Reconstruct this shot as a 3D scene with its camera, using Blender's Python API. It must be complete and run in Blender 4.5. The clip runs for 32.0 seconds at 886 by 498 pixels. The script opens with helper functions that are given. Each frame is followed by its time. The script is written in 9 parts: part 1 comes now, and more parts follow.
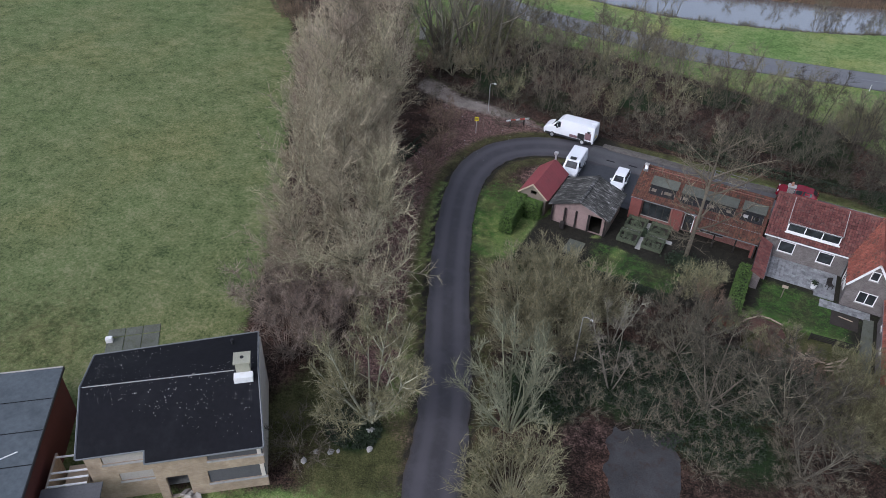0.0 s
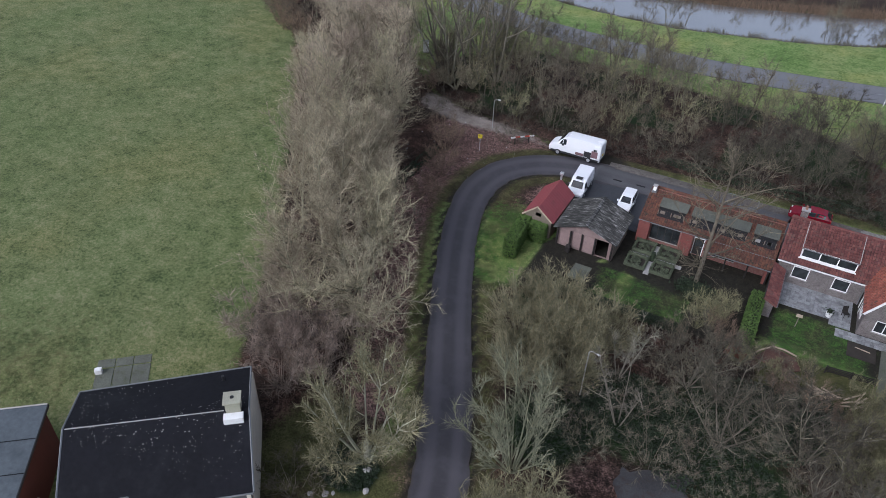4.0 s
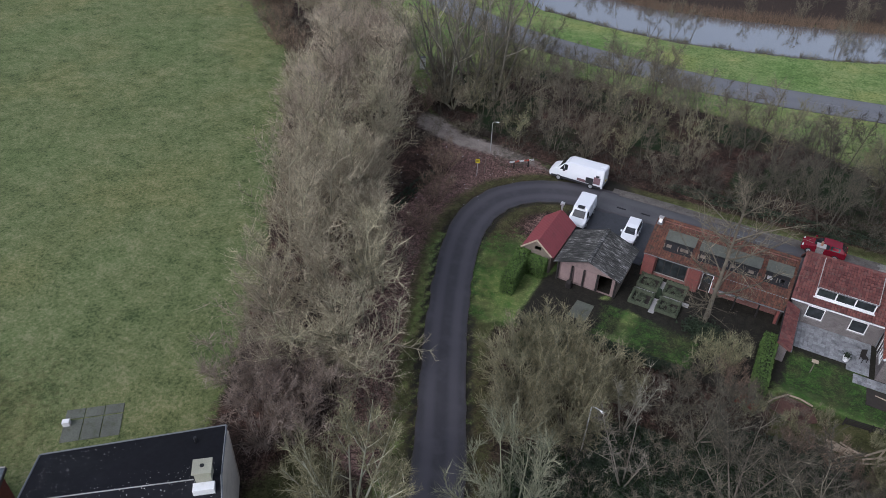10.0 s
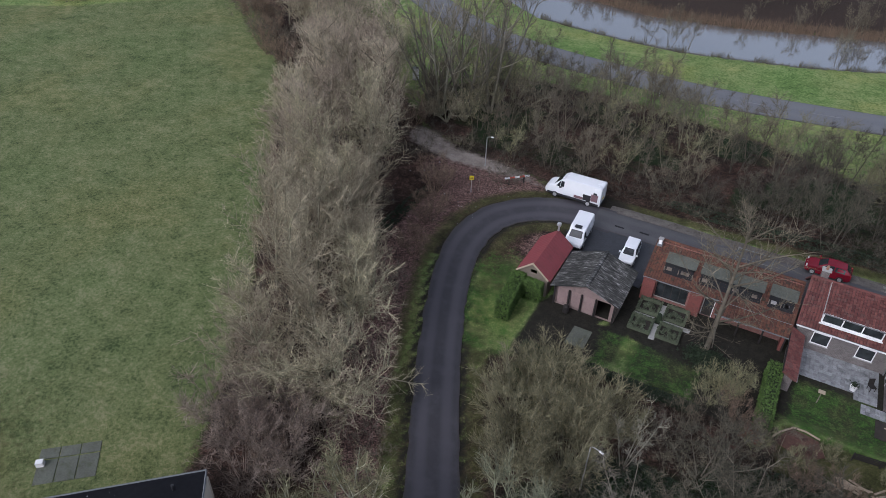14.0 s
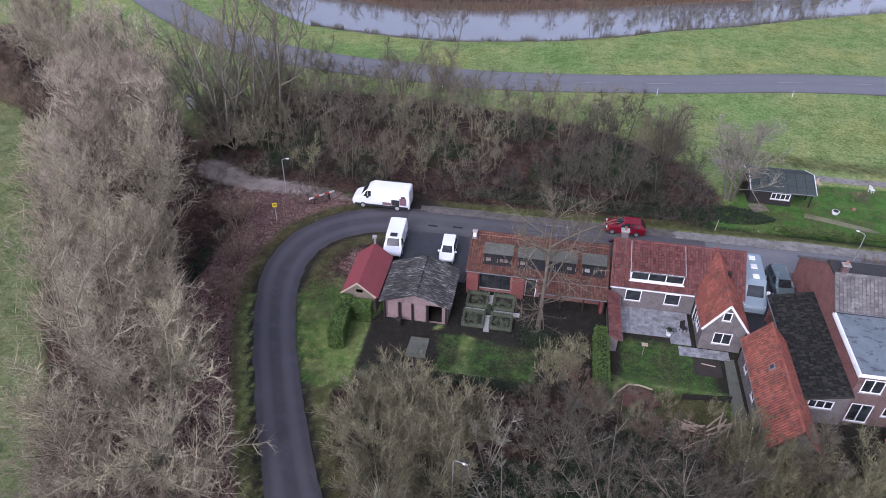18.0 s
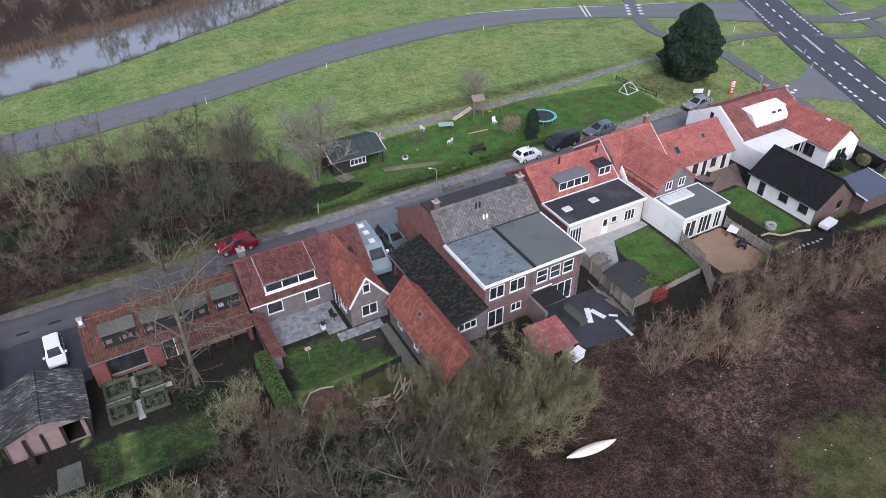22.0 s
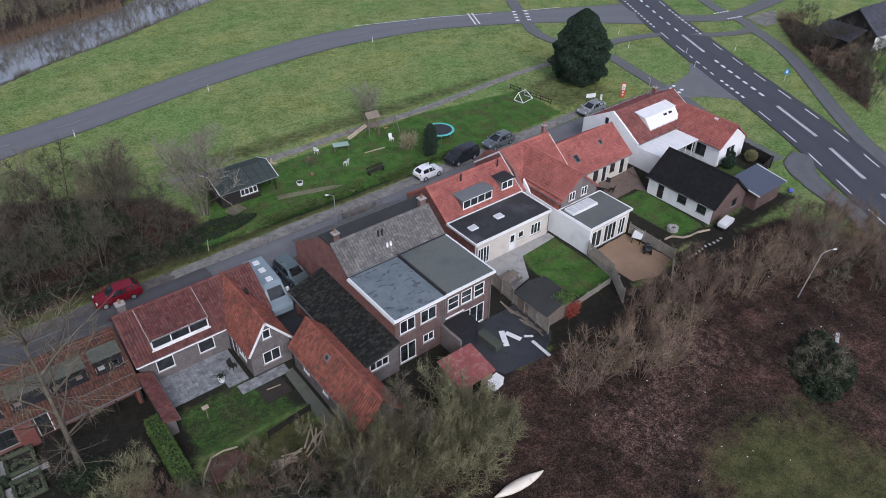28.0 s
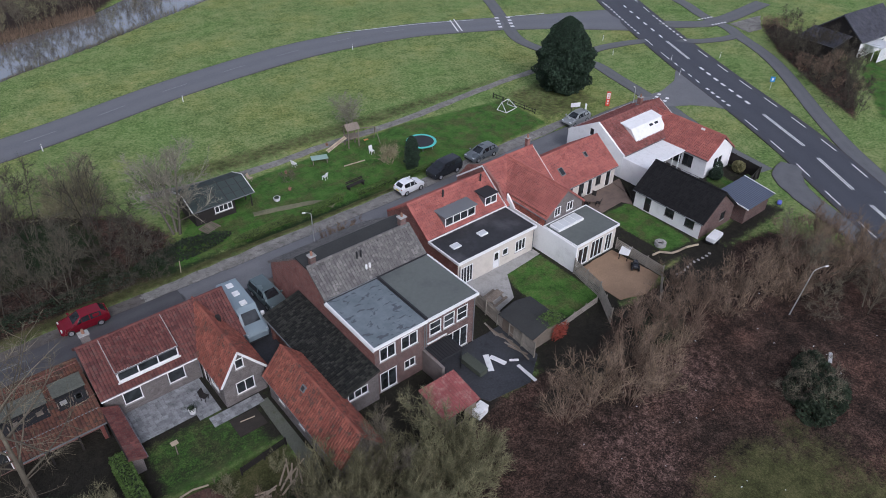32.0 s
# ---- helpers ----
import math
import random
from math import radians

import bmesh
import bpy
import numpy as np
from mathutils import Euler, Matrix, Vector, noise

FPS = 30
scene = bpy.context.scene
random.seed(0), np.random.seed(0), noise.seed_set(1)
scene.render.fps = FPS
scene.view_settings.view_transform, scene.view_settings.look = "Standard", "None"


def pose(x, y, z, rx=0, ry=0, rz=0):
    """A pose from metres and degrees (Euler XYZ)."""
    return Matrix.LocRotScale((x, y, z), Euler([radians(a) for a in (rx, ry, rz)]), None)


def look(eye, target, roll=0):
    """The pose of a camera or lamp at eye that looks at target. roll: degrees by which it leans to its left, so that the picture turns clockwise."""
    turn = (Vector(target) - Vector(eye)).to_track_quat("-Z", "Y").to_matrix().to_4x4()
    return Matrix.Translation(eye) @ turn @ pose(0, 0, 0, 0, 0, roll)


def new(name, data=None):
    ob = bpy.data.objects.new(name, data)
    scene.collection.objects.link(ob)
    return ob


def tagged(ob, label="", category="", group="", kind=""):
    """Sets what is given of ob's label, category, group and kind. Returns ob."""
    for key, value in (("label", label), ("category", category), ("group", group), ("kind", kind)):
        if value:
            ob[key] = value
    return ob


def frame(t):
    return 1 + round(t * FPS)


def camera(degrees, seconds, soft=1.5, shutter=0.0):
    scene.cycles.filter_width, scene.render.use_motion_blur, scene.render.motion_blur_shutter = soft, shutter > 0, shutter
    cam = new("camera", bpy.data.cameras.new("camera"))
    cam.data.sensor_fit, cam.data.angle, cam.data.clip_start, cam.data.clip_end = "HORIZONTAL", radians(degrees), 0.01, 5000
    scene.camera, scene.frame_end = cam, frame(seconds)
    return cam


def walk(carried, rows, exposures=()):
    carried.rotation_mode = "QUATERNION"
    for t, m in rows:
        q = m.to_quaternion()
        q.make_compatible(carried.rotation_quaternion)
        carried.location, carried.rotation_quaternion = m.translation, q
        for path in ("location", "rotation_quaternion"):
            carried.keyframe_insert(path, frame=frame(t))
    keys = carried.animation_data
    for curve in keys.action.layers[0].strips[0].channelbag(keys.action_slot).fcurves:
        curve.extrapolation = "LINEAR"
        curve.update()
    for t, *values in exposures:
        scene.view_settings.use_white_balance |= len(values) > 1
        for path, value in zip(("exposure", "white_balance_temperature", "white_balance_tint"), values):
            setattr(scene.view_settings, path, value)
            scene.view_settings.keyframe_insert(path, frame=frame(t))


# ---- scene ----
cam = camera(64.69, 32.0, soft=0.92)
METRES, EYE, TILT, LEAN, TURN = 23.0, 41.09, -37.775, -1.805, 28.3
ROWS = [
    (0.0, 0.0, 0.0, 0.0, 0.0, 0.0, -0.0),
    (0.5, 0.0015, 0.0074, 0.0098, 0.08, 0.05, -0.01),
    (1.0, 0.0027, 0.0164, 0.0205, 0.14, 0.09, -0.02),
    (1.5, 0.0051, 0.0258, 0.0319, 0.22, 0.12, -0.03),
    (2.0, 0.0067, 0.0367, 0.0429, 0.26, 0.16, -0.05),
    (2.5, 0.0091, 0.0478, 0.0542, 0.32, 0.2, -0.06),
    (3.0, 0.0117, 0.0609, 0.0648, 0.37, 0.24, -0.07),
    (3.5, 0.0142, 0.0739, 0.0759, 0.43, 0.27, -0.11),
    (5.5, 0.0254, 0.1284, 0.115, 0.58, 0.4, -0.2),
    (6.0, 0.0275, 0.1417, 0.1253, 0.62, 0.42, -0.24),
    (6.5, 0.0296, 0.155, 0.1354, 0.65, 0.45, -0.27),
    (7.0, 0.0319, 0.1685, 0.146, 0.67, 0.46, -0.31),
    (7.5, 0.0344, 0.1812, 0.1571, 0.7, 0.48, -0.34),
    (8.0, 0.0362, 0.1933, 0.1687, 0.73, 0.5, -0.38),
    (8.5, 0.0378, 0.2056, 0.1807, 0.75, 0.51, -0.41),
    (9.0, 0.0401, 0.217, 0.1925, 0.79, 0.54, -0.44),
    (9.5, 0.0426, 0.2284, 0.2045, 0.73, 0.56, -0.39),
    (10.0, 0.0441, 0.2402, 0.2165, 0.59, 0.56, -0.29),
    (10.5, 0.0455, 0.2517, 0.2286, 0.53, 0.56, -0.26),
    (11.0, 0.0477, 0.2632, 0.2402, 0.56, 0.59, -0.29),
    (11.5, 0.0494, 0.2746, 0.2525, 0.58, 0.59, -0.33),
    (12.0, 0.0509, 0.2864, 0.2646, 0.6, 0.59, -0.37),
    (12.5, 0.0522, 0.2984, 0.2767, 0.63, 0.6, -0.4),
    (13.0, 0.0536, 0.3105, 0.288, 0.65, 0.6, -0.44),
    (13.5, 0.0552, 0.3235, 0.2991, 0.59, 0.58, -0.39),
    (15.5, 0.0631, 0.3697, 0.3413, -2.0, 0.5, 1.8),
    (16.0, 0.0675, 0.3798, 0.3509, -3.35, 0.43, 2.94),
    (16.5, 0.0702, 0.39, 0.3613, -6.01, 0.22, 5.16),
    (17.0, 0.0709, 0.3989, 0.373, -8.85, -0.15, 7.47),
    (17.5, 0.074, 0.4097, 0.3829, -11.38, -0.54, 9.48),
    (18.0, 0.0796, 0.4189, 0.3933, -14.48, -1.16, 11.92),
    (18.5, 0.0823, 0.4291, 0.4035, -17.98, -2.0, 14.49),
    (19.0, 0.0882, 0.4382, 0.4137, -21.51, -3.02, 17.02),
    (19.5, 0.0923, 0.4492, 0.4223, -25.43, -4.28, 19.62),
    (20.0, 0.0992, 0.4603, 0.4303, -29.72, -5.84, 22.34),
    (20.5, 0.1051, 0.4708, 0.438, -34.43, -7.74, 25.01),
    (21.0, 0.1113, 0.4812, 0.448, -39.7, -10.12, 27.63),
    (21.5, 0.1213, 0.4899, 0.4553, -45.14, -12.77, 30.09),
    (22.0, 0.1298, 0.4993, 0.4603, -50.85, -15.72, 32.29),
    (22.5, 0.1395, 0.5064, 0.4649, -56.77, -18.95, 34.2),
    (23.0, 0.148, 0.5167, 0.4721, -60.93, -21.3, 35.23),
    (23.5, 0.159, 0.5233, 0.4771, -61.43, -21.55, 35.2),
    (24.0, 0.1719, 0.5288, 0.4795, -61.35, -21.44, 35.07),
    (24.5, 0.1842, 0.5348, 0.4811, -61.32, -21.33, 34.94),
    (25.0, 0.1984, 0.5402, 0.4814, -61.25, -21.25, 34.82),
    (25.5, 0.2121, 0.5461, 0.4821, -61.19, -21.16, 34.72),
    (27.5, 0.2679, 0.5632, 0.4875, -61.04, -20.92, 34.33),
    (28.0, 0.2835, 0.5671, 0.4891, -61.13, -20.95, 34.28),
    (28.5, 0.2986, 0.5703, 0.4897, -61.48, -21.12, 34.33),
    (29.0, 0.3139, 0.574, 0.4903, -62.15, -21.48, 34.47),
    (29.5, 0.3283, 0.5791, 0.4927, -62.79, -21.84, 34.56),
    (30.0, 0.3429, 0.5823, 0.4956, -62.77, -21.81, 34.5),
    (30.5, 0.358, 0.5853, 0.4978, -62.71, -21.77, 34.45),
    (31.0, 0.3728, 0.5893, 0.5003, -62.7, -21.75, 34.41),
    (31.5, 0.3879, 0.5928, 0.503, -62.67, -21.71, 34.37),
    (32.0, 0.4029, 0.596, 0.5057, -62.66, -21.69, 34.34),
]
walk(cam, [(t, pose(0, 0, EYE, TILT, LEAN, TURN) @ pose(METRES * x, METRES * y, METRES * z, 90 + pitch, roll, yaw)) for t, x, y, z, yaw, pitch, roll in ROWS], exposures=[
    (0.0, 0.22, 5680, 15), (6.0, 0.19, 5700, 15), (9.0, 0.14, 5720, 15), (13.0, 0.03, 5740, 15), (16.0, 0.05, 5740, 19), (17.0, 0.24, 5660, 23), (18.0, 0.55, 5560, 27), (19.0, 0.18, 5600, 24),
    (20.0, -0.1, 5580, 22), (21.0, 0.24, 5680, 19), (22.0, 0.45, 5720, 17), (23.0, 0.1, 5750, 16), (25.0, 0.09, 5750, 16), (32.0, -0.02, 5750, 17)])

# ---- light: an overcast winter day ----
world = bpy.data.worlds.new("world")
scene.world = world
world.use_nodes = True
wn, wl = world.node_tree.nodes, world.node_tree.links
sky = wn.new("ShaderNodeTexSky")
sky.sky_type, sky.sun_disc = "NISHITA", False
sky.sun_elevation, sky.sun_rotation = radians(38), radians(200)
sky.air_density, sky.dust_density, sky.ozone_density = 1.0, 3.0, 1.0
grey = wn.new("ShaderNodeHueSaturation")
grey.inputs["Saturation"].default_value = 0.4
wl.new(sky.outputs[0], grey.inputs["Color"])
wl.new(grey.outputs[0], wn["Background"].inputs["Color"])
wn["Background"].inputs["Strength"].default_value = 0.15
sun = new("sun", bpy.data.lights.new("sun", "SUN"))
sun.data.energy, sun.data.angle, sun.data.color = 1.05, radians(25), (1.0, 0.98, 0.96)
sun.matrix_world = look((0, 0, 50), (20, 56, 2))

# ---- materials ----
def shader(name, rough=0.8, metal=0.0, spec=0.3):
    m = bpy.data.materials.new(name)
    m.use_nodes = True
    b = m.node_tree.nodes["Principled BSDF"]
    b.inputs["Roughness"].default_value, b.inputs["Metallic"].default_value = rough, metal
    b.inputs["Specular IOR Level"].default_value = spec
    return m, m.node_tree.nodes, m.node_tree.links, b


def noise_tex(n, l, scale, detail=4.0, coords=None, rough=0.6, distort=0.0):
    t = n.new("ShaderNodeTexNoise")
    t.inputs["Scale"].default_value, t.inputs["Detail"].default_value = scale, detail
    t.inputs["Roughness"].default_value, t.inputs["Distortion"].default_value = rough, distort
    if coords is not None:
        l.new(coords, t.inputs["Vector"])
    return t.outputs["Fac"]


def ramp(n, l, fac, stops):
    r = n.new("ShaderNodeValToRGB")
    e = r.color_ramp.elements
    while len(e) < len(stops):
        e.new(0.5)
    for k, (p, c) in enumerate(stops):
        e[k].position, e[k].color = p, (*c, 1) if len(c) == 3 else c
    l.new(fac, r.inputs["Fac"])
    return r.outputs["Color"]


def mixc(n, l, fac, a, b, blend="MIX"):
    m = n.new("ShaderNodeMix")
    m.data_type, m.blend_type = "RGBA", blend
    for sock, v in ((m.inputs["Factor"], fac), (m.inputs["A"], a), (m.inputs["B"], b)):
        if isinstance(v, (int, float)):
            sock.default_value = v
        elif isinstance(v, tuple):
            sock.default_value = (*v, 1)
        else:
            l.new(v, sock)
    return m.outputs["Result"]


def calc(n, l, op, a, b=0.0, c=None):
    m = n.new("ShaderNodeMath")
    m.operation = op
    for sock, v in zip(m.inputs, (a, b, c)):
        if v is None:
            continue
        if isinstance(v, (int, float)):
            sock.default_value = v
        else:
            l.new(v, sock)
    return m.outputs[0]


def step(n, l, v, lo, hi):
    m = n.new("ShaderNodeMapRange")
    m.interpolation_type = "SMOOTHSTEP"
    m.inputs["From Min"].default_value, m.inputs["From Max"].default_value = lo, hi
    l.new(v, m.inputs["Value"])
    return m.outputs[0]


def bump(n, l, b, h, dist, strength=0.6):
    u = n.new("ShaderNodeBump")
    u.inputs["Distance"].default_value, u.inputs["Strength"].default_value = dist, strength
    l.new(h, u.inputs["Height"])
    l.new(u.outputs[0], b.inputs["Normal"])


def where(n, l):
    return n.new("ShaderNodeNewGeometry").outputs["Position"]


def plain(name, c, vary=0.25, scale=3.0, rough=0.7, metal=0.0, relief=0.0, dirt=None, spec=0.3, islands=0.0, own=0.0):
    """A painted, cast or grown surface: two scales of mottling, optional dirt, relief and piece by piece variation."""
    m, n, l, b = shader(name, rough, metal, spec)
    p = where(n, l)
    lo, hi = tuple(v * (1 - vary) for v in c), tuple(min(1, v * (1 + vary)) for v in c)
    fine, wide = noise_tex(n, l, scale * 6, 3, p), noise_tex(n, l, scale * 0.35, 4, p)
    col = ramp(n, l, calc(n, l, "ADD", calc(n, l, "MULTIPLY", fine, 0.5), calc(n, l, "MULTIPLY", wide, 0.5)), [(0.3, lo), (0.7, hi)])
    if dirt:
        col = mixc(n, l, calc(n, l, "MULTIPLY", step(n, l, noise_tex(n, l, scale * 0.8, 6, p, 0.7), 0.48, 0.72), dirt[3]), col, dirt[:3])
    if islands:
        r = n.new("ShaderNodeNewGeometry").outputs["Random Per Island"]
        col = mixc(n, l, 1.0, col, ramp(n, l, r, [(0, (1 - islands,) * 3), (1, (1 + islands,) * 3)]), "MULTIPLY")
    if own:
        r = n.new("ShaderNodeObjectInfo").outputs["Random"]
        col = mixc(n, l, 1.0, col, ramp(n, l, r, [(0, (1 - own,) * 3), (1, (1 + own,) * 3)]), "MULTIPLY")
    l.new(col, b.inputs["Base Color"])
    rr = n.new("ShaderNodeMapRange")
    rr.inputs["To Min"].default_value, rr.inputs["To Max"].default_value = max(0.05, rough - 0.12), min(1, rough + 0.12)
    l.new(wide, rr.inputs["Value"])
    l.new(rr.outputs[0], b.inputs["Roughness"])
    if relief:
        bump(n, l, b, fine, relief)
    return m


def tile_mat(name, shades, moss, mossy=0.5, rough=0.75):
    """Roof tiles: each tile its own shade, streaks of moss and soot over the slope."""
    m, n, l, b = shader(name, rough, 0, 0.3)
    p = where(n, l)
    r = n.new("ShaderNodeNewGeometry").outputs["Random Per Island"]
    base = ramp(n, l, r, [(k / (len(shades) - 1), c) for k, c in enumerate(shades)])
    wide = noise_tex(n, l, 0.7, 5, p, 0.65)
    base = mixc(n, l, 0.75, base, ramp(n, l, wide, [(0.3, (0.55, 0.5, 0.5)), (0.7, (1.2, 1.15, 1.1))]), "MULTIPLY")
    grown = calc(n, l, "MULTIPLY", step(n, l, calc(n, l, "ADD", noise_tex(n, l, 2.2, 6, p, 0.7), calc(n, l, "MULTIPLY", calc(n, l, "SUBTRACT", r, 0.5), 0.16)), 0.5, 0.68), mossy)
    l.new(mixc(n, l, grown, base, moss), b.inputs["Base Color"])
    bump(n, l, b, noise_tex(n, l, 30, 3, p), 0.01)
    return m


def brick_mat(name, c1, c2, mortar, rough=0.85):
    m, n, l, b = shader(name, rough)
    uv = n.new("ShaderNodeTexCoord").outputs["UV"]
    k = n.new("ShaderNodeTexBrick")
    k.inputs["Scale"].default_value = 1.0
    for key, v in (("Brick Width", 0.22), ("Row Height", 0.065), ("Mortar Size", 0.006)):
        k.inputs[key].default_value = v
    for key, v in (("Color1", c1), ("Color2", c2), ("Mortar", mortar)):
        k.inputs[key].default_value = (*v, 1)
    l.new(uv, k.inputs["Vector"])
    p = where(n, l)
    stain = noise_tex(n, l, 0.9, 6, p, 0.7)
    col = mixc(n, l, 0.8, k.outputs["Color"], ramp(n, l, stain, [(0.3, (0.6, 0.58, 0.56)), (0.7, (1.2, 1.2, 1.2))]), "MULTIPLY")
    l.new(col, b.inputs["Base Color"])
    bump(n, l, b, k.outputs["Fac"], -0.006)
    return m


def asphalt_mat(name, c, worn, rough=0.7, tracks=0.5):
    """Tar with worn wheel tracks (u runs across the road from 0 to 1, v along it in metres)."""
    m, n, l, b = shader(name, rough, 0, 0.35)
    p = where(n, l)
    fine, wide = noise_tex(n, l, 22, 3, p), noise_tex(n, l, 0.5, 5, p, 0.65)
    col = ramp(n, l, fine, [(0.3, tuple(v * 0.75 for v in c)), (0.7, tuple(v * 1.25 for v in c))])
    col = mixc(n, l, calc(n, l, "MULTIPLY", step(n, l, wide, 0.4, 0.75), 0.6), col, worn)
    sep = n.new("ShaderNodeSeparateXYZ")
    l.new(n.new("ShaderNodeTexCoord").outputs["UV"], sep.inputs[0])
    off = calc(n, l, "ABSOLUTE", calc(n, l, "SUBTRACT", calc(n, l, "ABSOLUTE", calc(n, l, "SUBTRACT", sep.outputs[0], 0.5)), 0.24))
    rub = calc(n, l, "SUBTRACT", 1.0, step(n, l, off, 0.03, 0.17))
    col = mixc(n, l, calc(n, l, "MULTIPLY", rub, tracks), col, worn)
    edge = step(n, l, calc(n, l, "ADD", calc(n, l, "ABSOLUTE", calc(n, l, "SUBTRACT", sep.outputs[0], 0.5)), calc(n, l, "MULTIPLY", noise_tex(n, l, 3, 5, p), 0.12)), 0.5, 0.58)
    col = mixc(n, l, calc(n, l, "MULTIPLY", edge, 0.75), col, (0.055, 0.045, 0.035))
    l.new(col, b.inputs["Base Color"])
    rr = n.new("ShaderNodeMapRange")
    rr.inputs["To Min"].default_value, rr.inputs["To Max"].default_value = rough - 0.2, rough + 0.1
    l.new(wide, rr.inputs["Value"])
    l.new(rr.outputs[0], b.inputs["Roughness"])
    bump(n, l, b, fine, 0.01)
    return m


def ground_mat():
    """Turf, rough pasture, leaf litter, bare soil, gravel and lawn, laid out by the zone weights stored on the ground."""
    m, n, l, b = shader("ground", 0.95, 0, 0.15)
    p = where(n, l)
    fine, mid, wide = noise_tex(n, l, 9, 5, p, 0.7), noise_tex(n, l, 1.6, 5, p, 0.65), noise_tex(n, l, 0.16, 4, p, 0.6)
    tuft = noise_tex(n, l, 3.2, 6, p, 0.75, 0.6)

    def weight(key):
        a = n.new("ShaderNodeAttribute")
        a.attribute_name = key
        s = calc(n, l, "ADD", a.outputs["Fac"], calc(n, l, "MULTIPLY", calc(n, l, "SUBTRACT", mid, 0.5), 0.7))
        s = calc(n, l, "ADD", s, calc(n, l, "MULTIPLY", calc(n, l, "SUBTRACT", fine, 0.5), 0.5))
        return step(n, l, s, 0.3, 0.7)

    clump = noise_tex(n, l, 0.55, 5, p, 0.7)
    meadow = ramp(n, l, calc(n, l, "ADD", calc(n, l, "MULTIPLY", tuft, 0.6), calc(n, l, "ADD", calc(n, l, "MULTIPLY", wide, 0.15), calc(n, l, "MULTIPLY", clump, 0.25))),
                  [(0.38, (0.05, 0.078, 0.024)), (0.46, (0.128, 0.188, 0.055)), (0.53, (0.215, 0.272, 0.096)), (0.63, (0.35, 0.34, 0.165))])
    # the mown field: fine blades and worn straw-coloured patches
    blade = noise_tex(n, l, 3.4, 6, p, 0.8, 0.4)
    field = ramp(n, l, calc(n, l, "ADD", calc(n, l, "MULTIPLY", blade, 0.56), calc(n, l, "ADD", calc(n, l, "MULTIPLY", wide, 0.14), calc(n, l, "MULTIPLY", clump, 0.3))),
                 [(0.4, (0.048, 0.068, 0.025)), (0.47, (0.11, 0.139, 0.052)), (0.53, (0.164, 0.186, 0.08)), (0.62, (0.26, 0.255, 0.136))])
    lawn = ramp(n, l, calc(n, l, "ADD", calc(n, l, "MULTIPLY", fine, 0.5), calc(n, l, "MULTIPLY", clump, 0.5)), [(0.36, (0.02, 0.045, 0.012)), (0.46, (0.047, 0.115, 0.021)), (0.56, (0.084, 0.172, 0.034)), (0.64, (0.128, 0.168, 0.052))])
    lawn = mixc(n, l, calc(n, l, "MULTIPLY", step(n, l, noise_tex(n, l, 0.45, 5, p, 0.65), 0.44, 0.62), 0.65), lawn, ramp(n, l, fine, [(0.36, (0.045, 0.05, 0.018)), (0.62, (0.13, 0.12, 0.055))]))
    soil = ramp(n, l, calc(n, l, "ADD", calc(n, l, "MULTIPLY", fine, 0.6), calc(n, l, "MULTIPLY", mid, 0.4)), [(0.35, (0.013, 0.012, 0.01)), (0.65, (0.04, 0.036, 0.027))])
    vor = n.new("ShaderNodeTexVoronoi")
    vor.inputs["Scale"].default_value = 11.0
    l.new(p, vor.inputs["Vector"])
    sepv = n.new("ShaderNodeSeparateColor")
    l.new(vor.outputs["Color"], sepv.inputs[0])
    heap = noise_tex(n, l, 0.5, 5, p, 0.65)
    litter = ramp(n, l, calc(n, l, "ADD", calc(n, l, "MULTIPLY", sepv.outputs[0], 0.22), calc(n, l, "ADD", calc(n, l, "MULTIPLY", mid, 0.34), calc(n, l, "MULTIPLY", heap, 0.44))),
                  [(0.34, (0.012, 0.009, 0.008)), (0.47, (0.035, 0.024, 0.018)), (0.56, (0.07, 0.046, 0.035)), (0.7, (0.15, 0.102, 0.08))])
    litter = mixc(n, l, 0.8, litter, ramp(n, l, noise_tex(n, l, 0.22, 4, p, 0.6), [(0.38, (0.55, 0.56, 0.56)), (0.52, (1.0, 0.92, 0.9)), (0.64, (1.45, 1.2, 1.15))]), "MULTIPLY")
    leaf = ramp(n, l, calc(n, l, "ADD", calc(n, l, "MULTIPLY", sepv.outputs[0], 0.4), calc(n, l, "ADD", calc(n, l, "MULTIPLY", mid, 0.3), calc(n, l, "MULTIPLY", heap, 0.3))),
                [(0.3, (0.03, 0.021, 0.018)), (0.45, (0.1, 0.06, 0.05)), (0.57, (0.175, 0.105, 0.088)), (0.75, (0.34, 0.225, 0.19))])
    dull = ramp(n, l, calc(n, l, "ADD", calc(n, l, "MULTIPLY", fine, 0.5), calc(n, l, "MULTIPLY", clump, 0.5)), [(0.38, (0.028, 0.03, 0.012)), (0.5, (0.07, 0.073, 0.027)), (0.62, (0.135, 0.128, 0.055))])
    gravel = ramp(n, l, calc(n, l, "ADD", calc(n, l, "MULTIPLY", fine, 0.5), calc(n, l, "MULTIPLY", heap, 0.5)), [(0.35, (0.12, 0.1, 0.085)), (0.65, (0.43, 0.375, 0.325))])
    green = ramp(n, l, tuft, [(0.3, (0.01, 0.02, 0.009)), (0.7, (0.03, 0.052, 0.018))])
    reed = ramp(n, l, fine, [(0.3, (0.022, 0.016, 0.013)), (0.7, (0.07, 0.05, 0.038))])
    dry = noise_tex(n, l, 0.07, 5, p, 0.62)
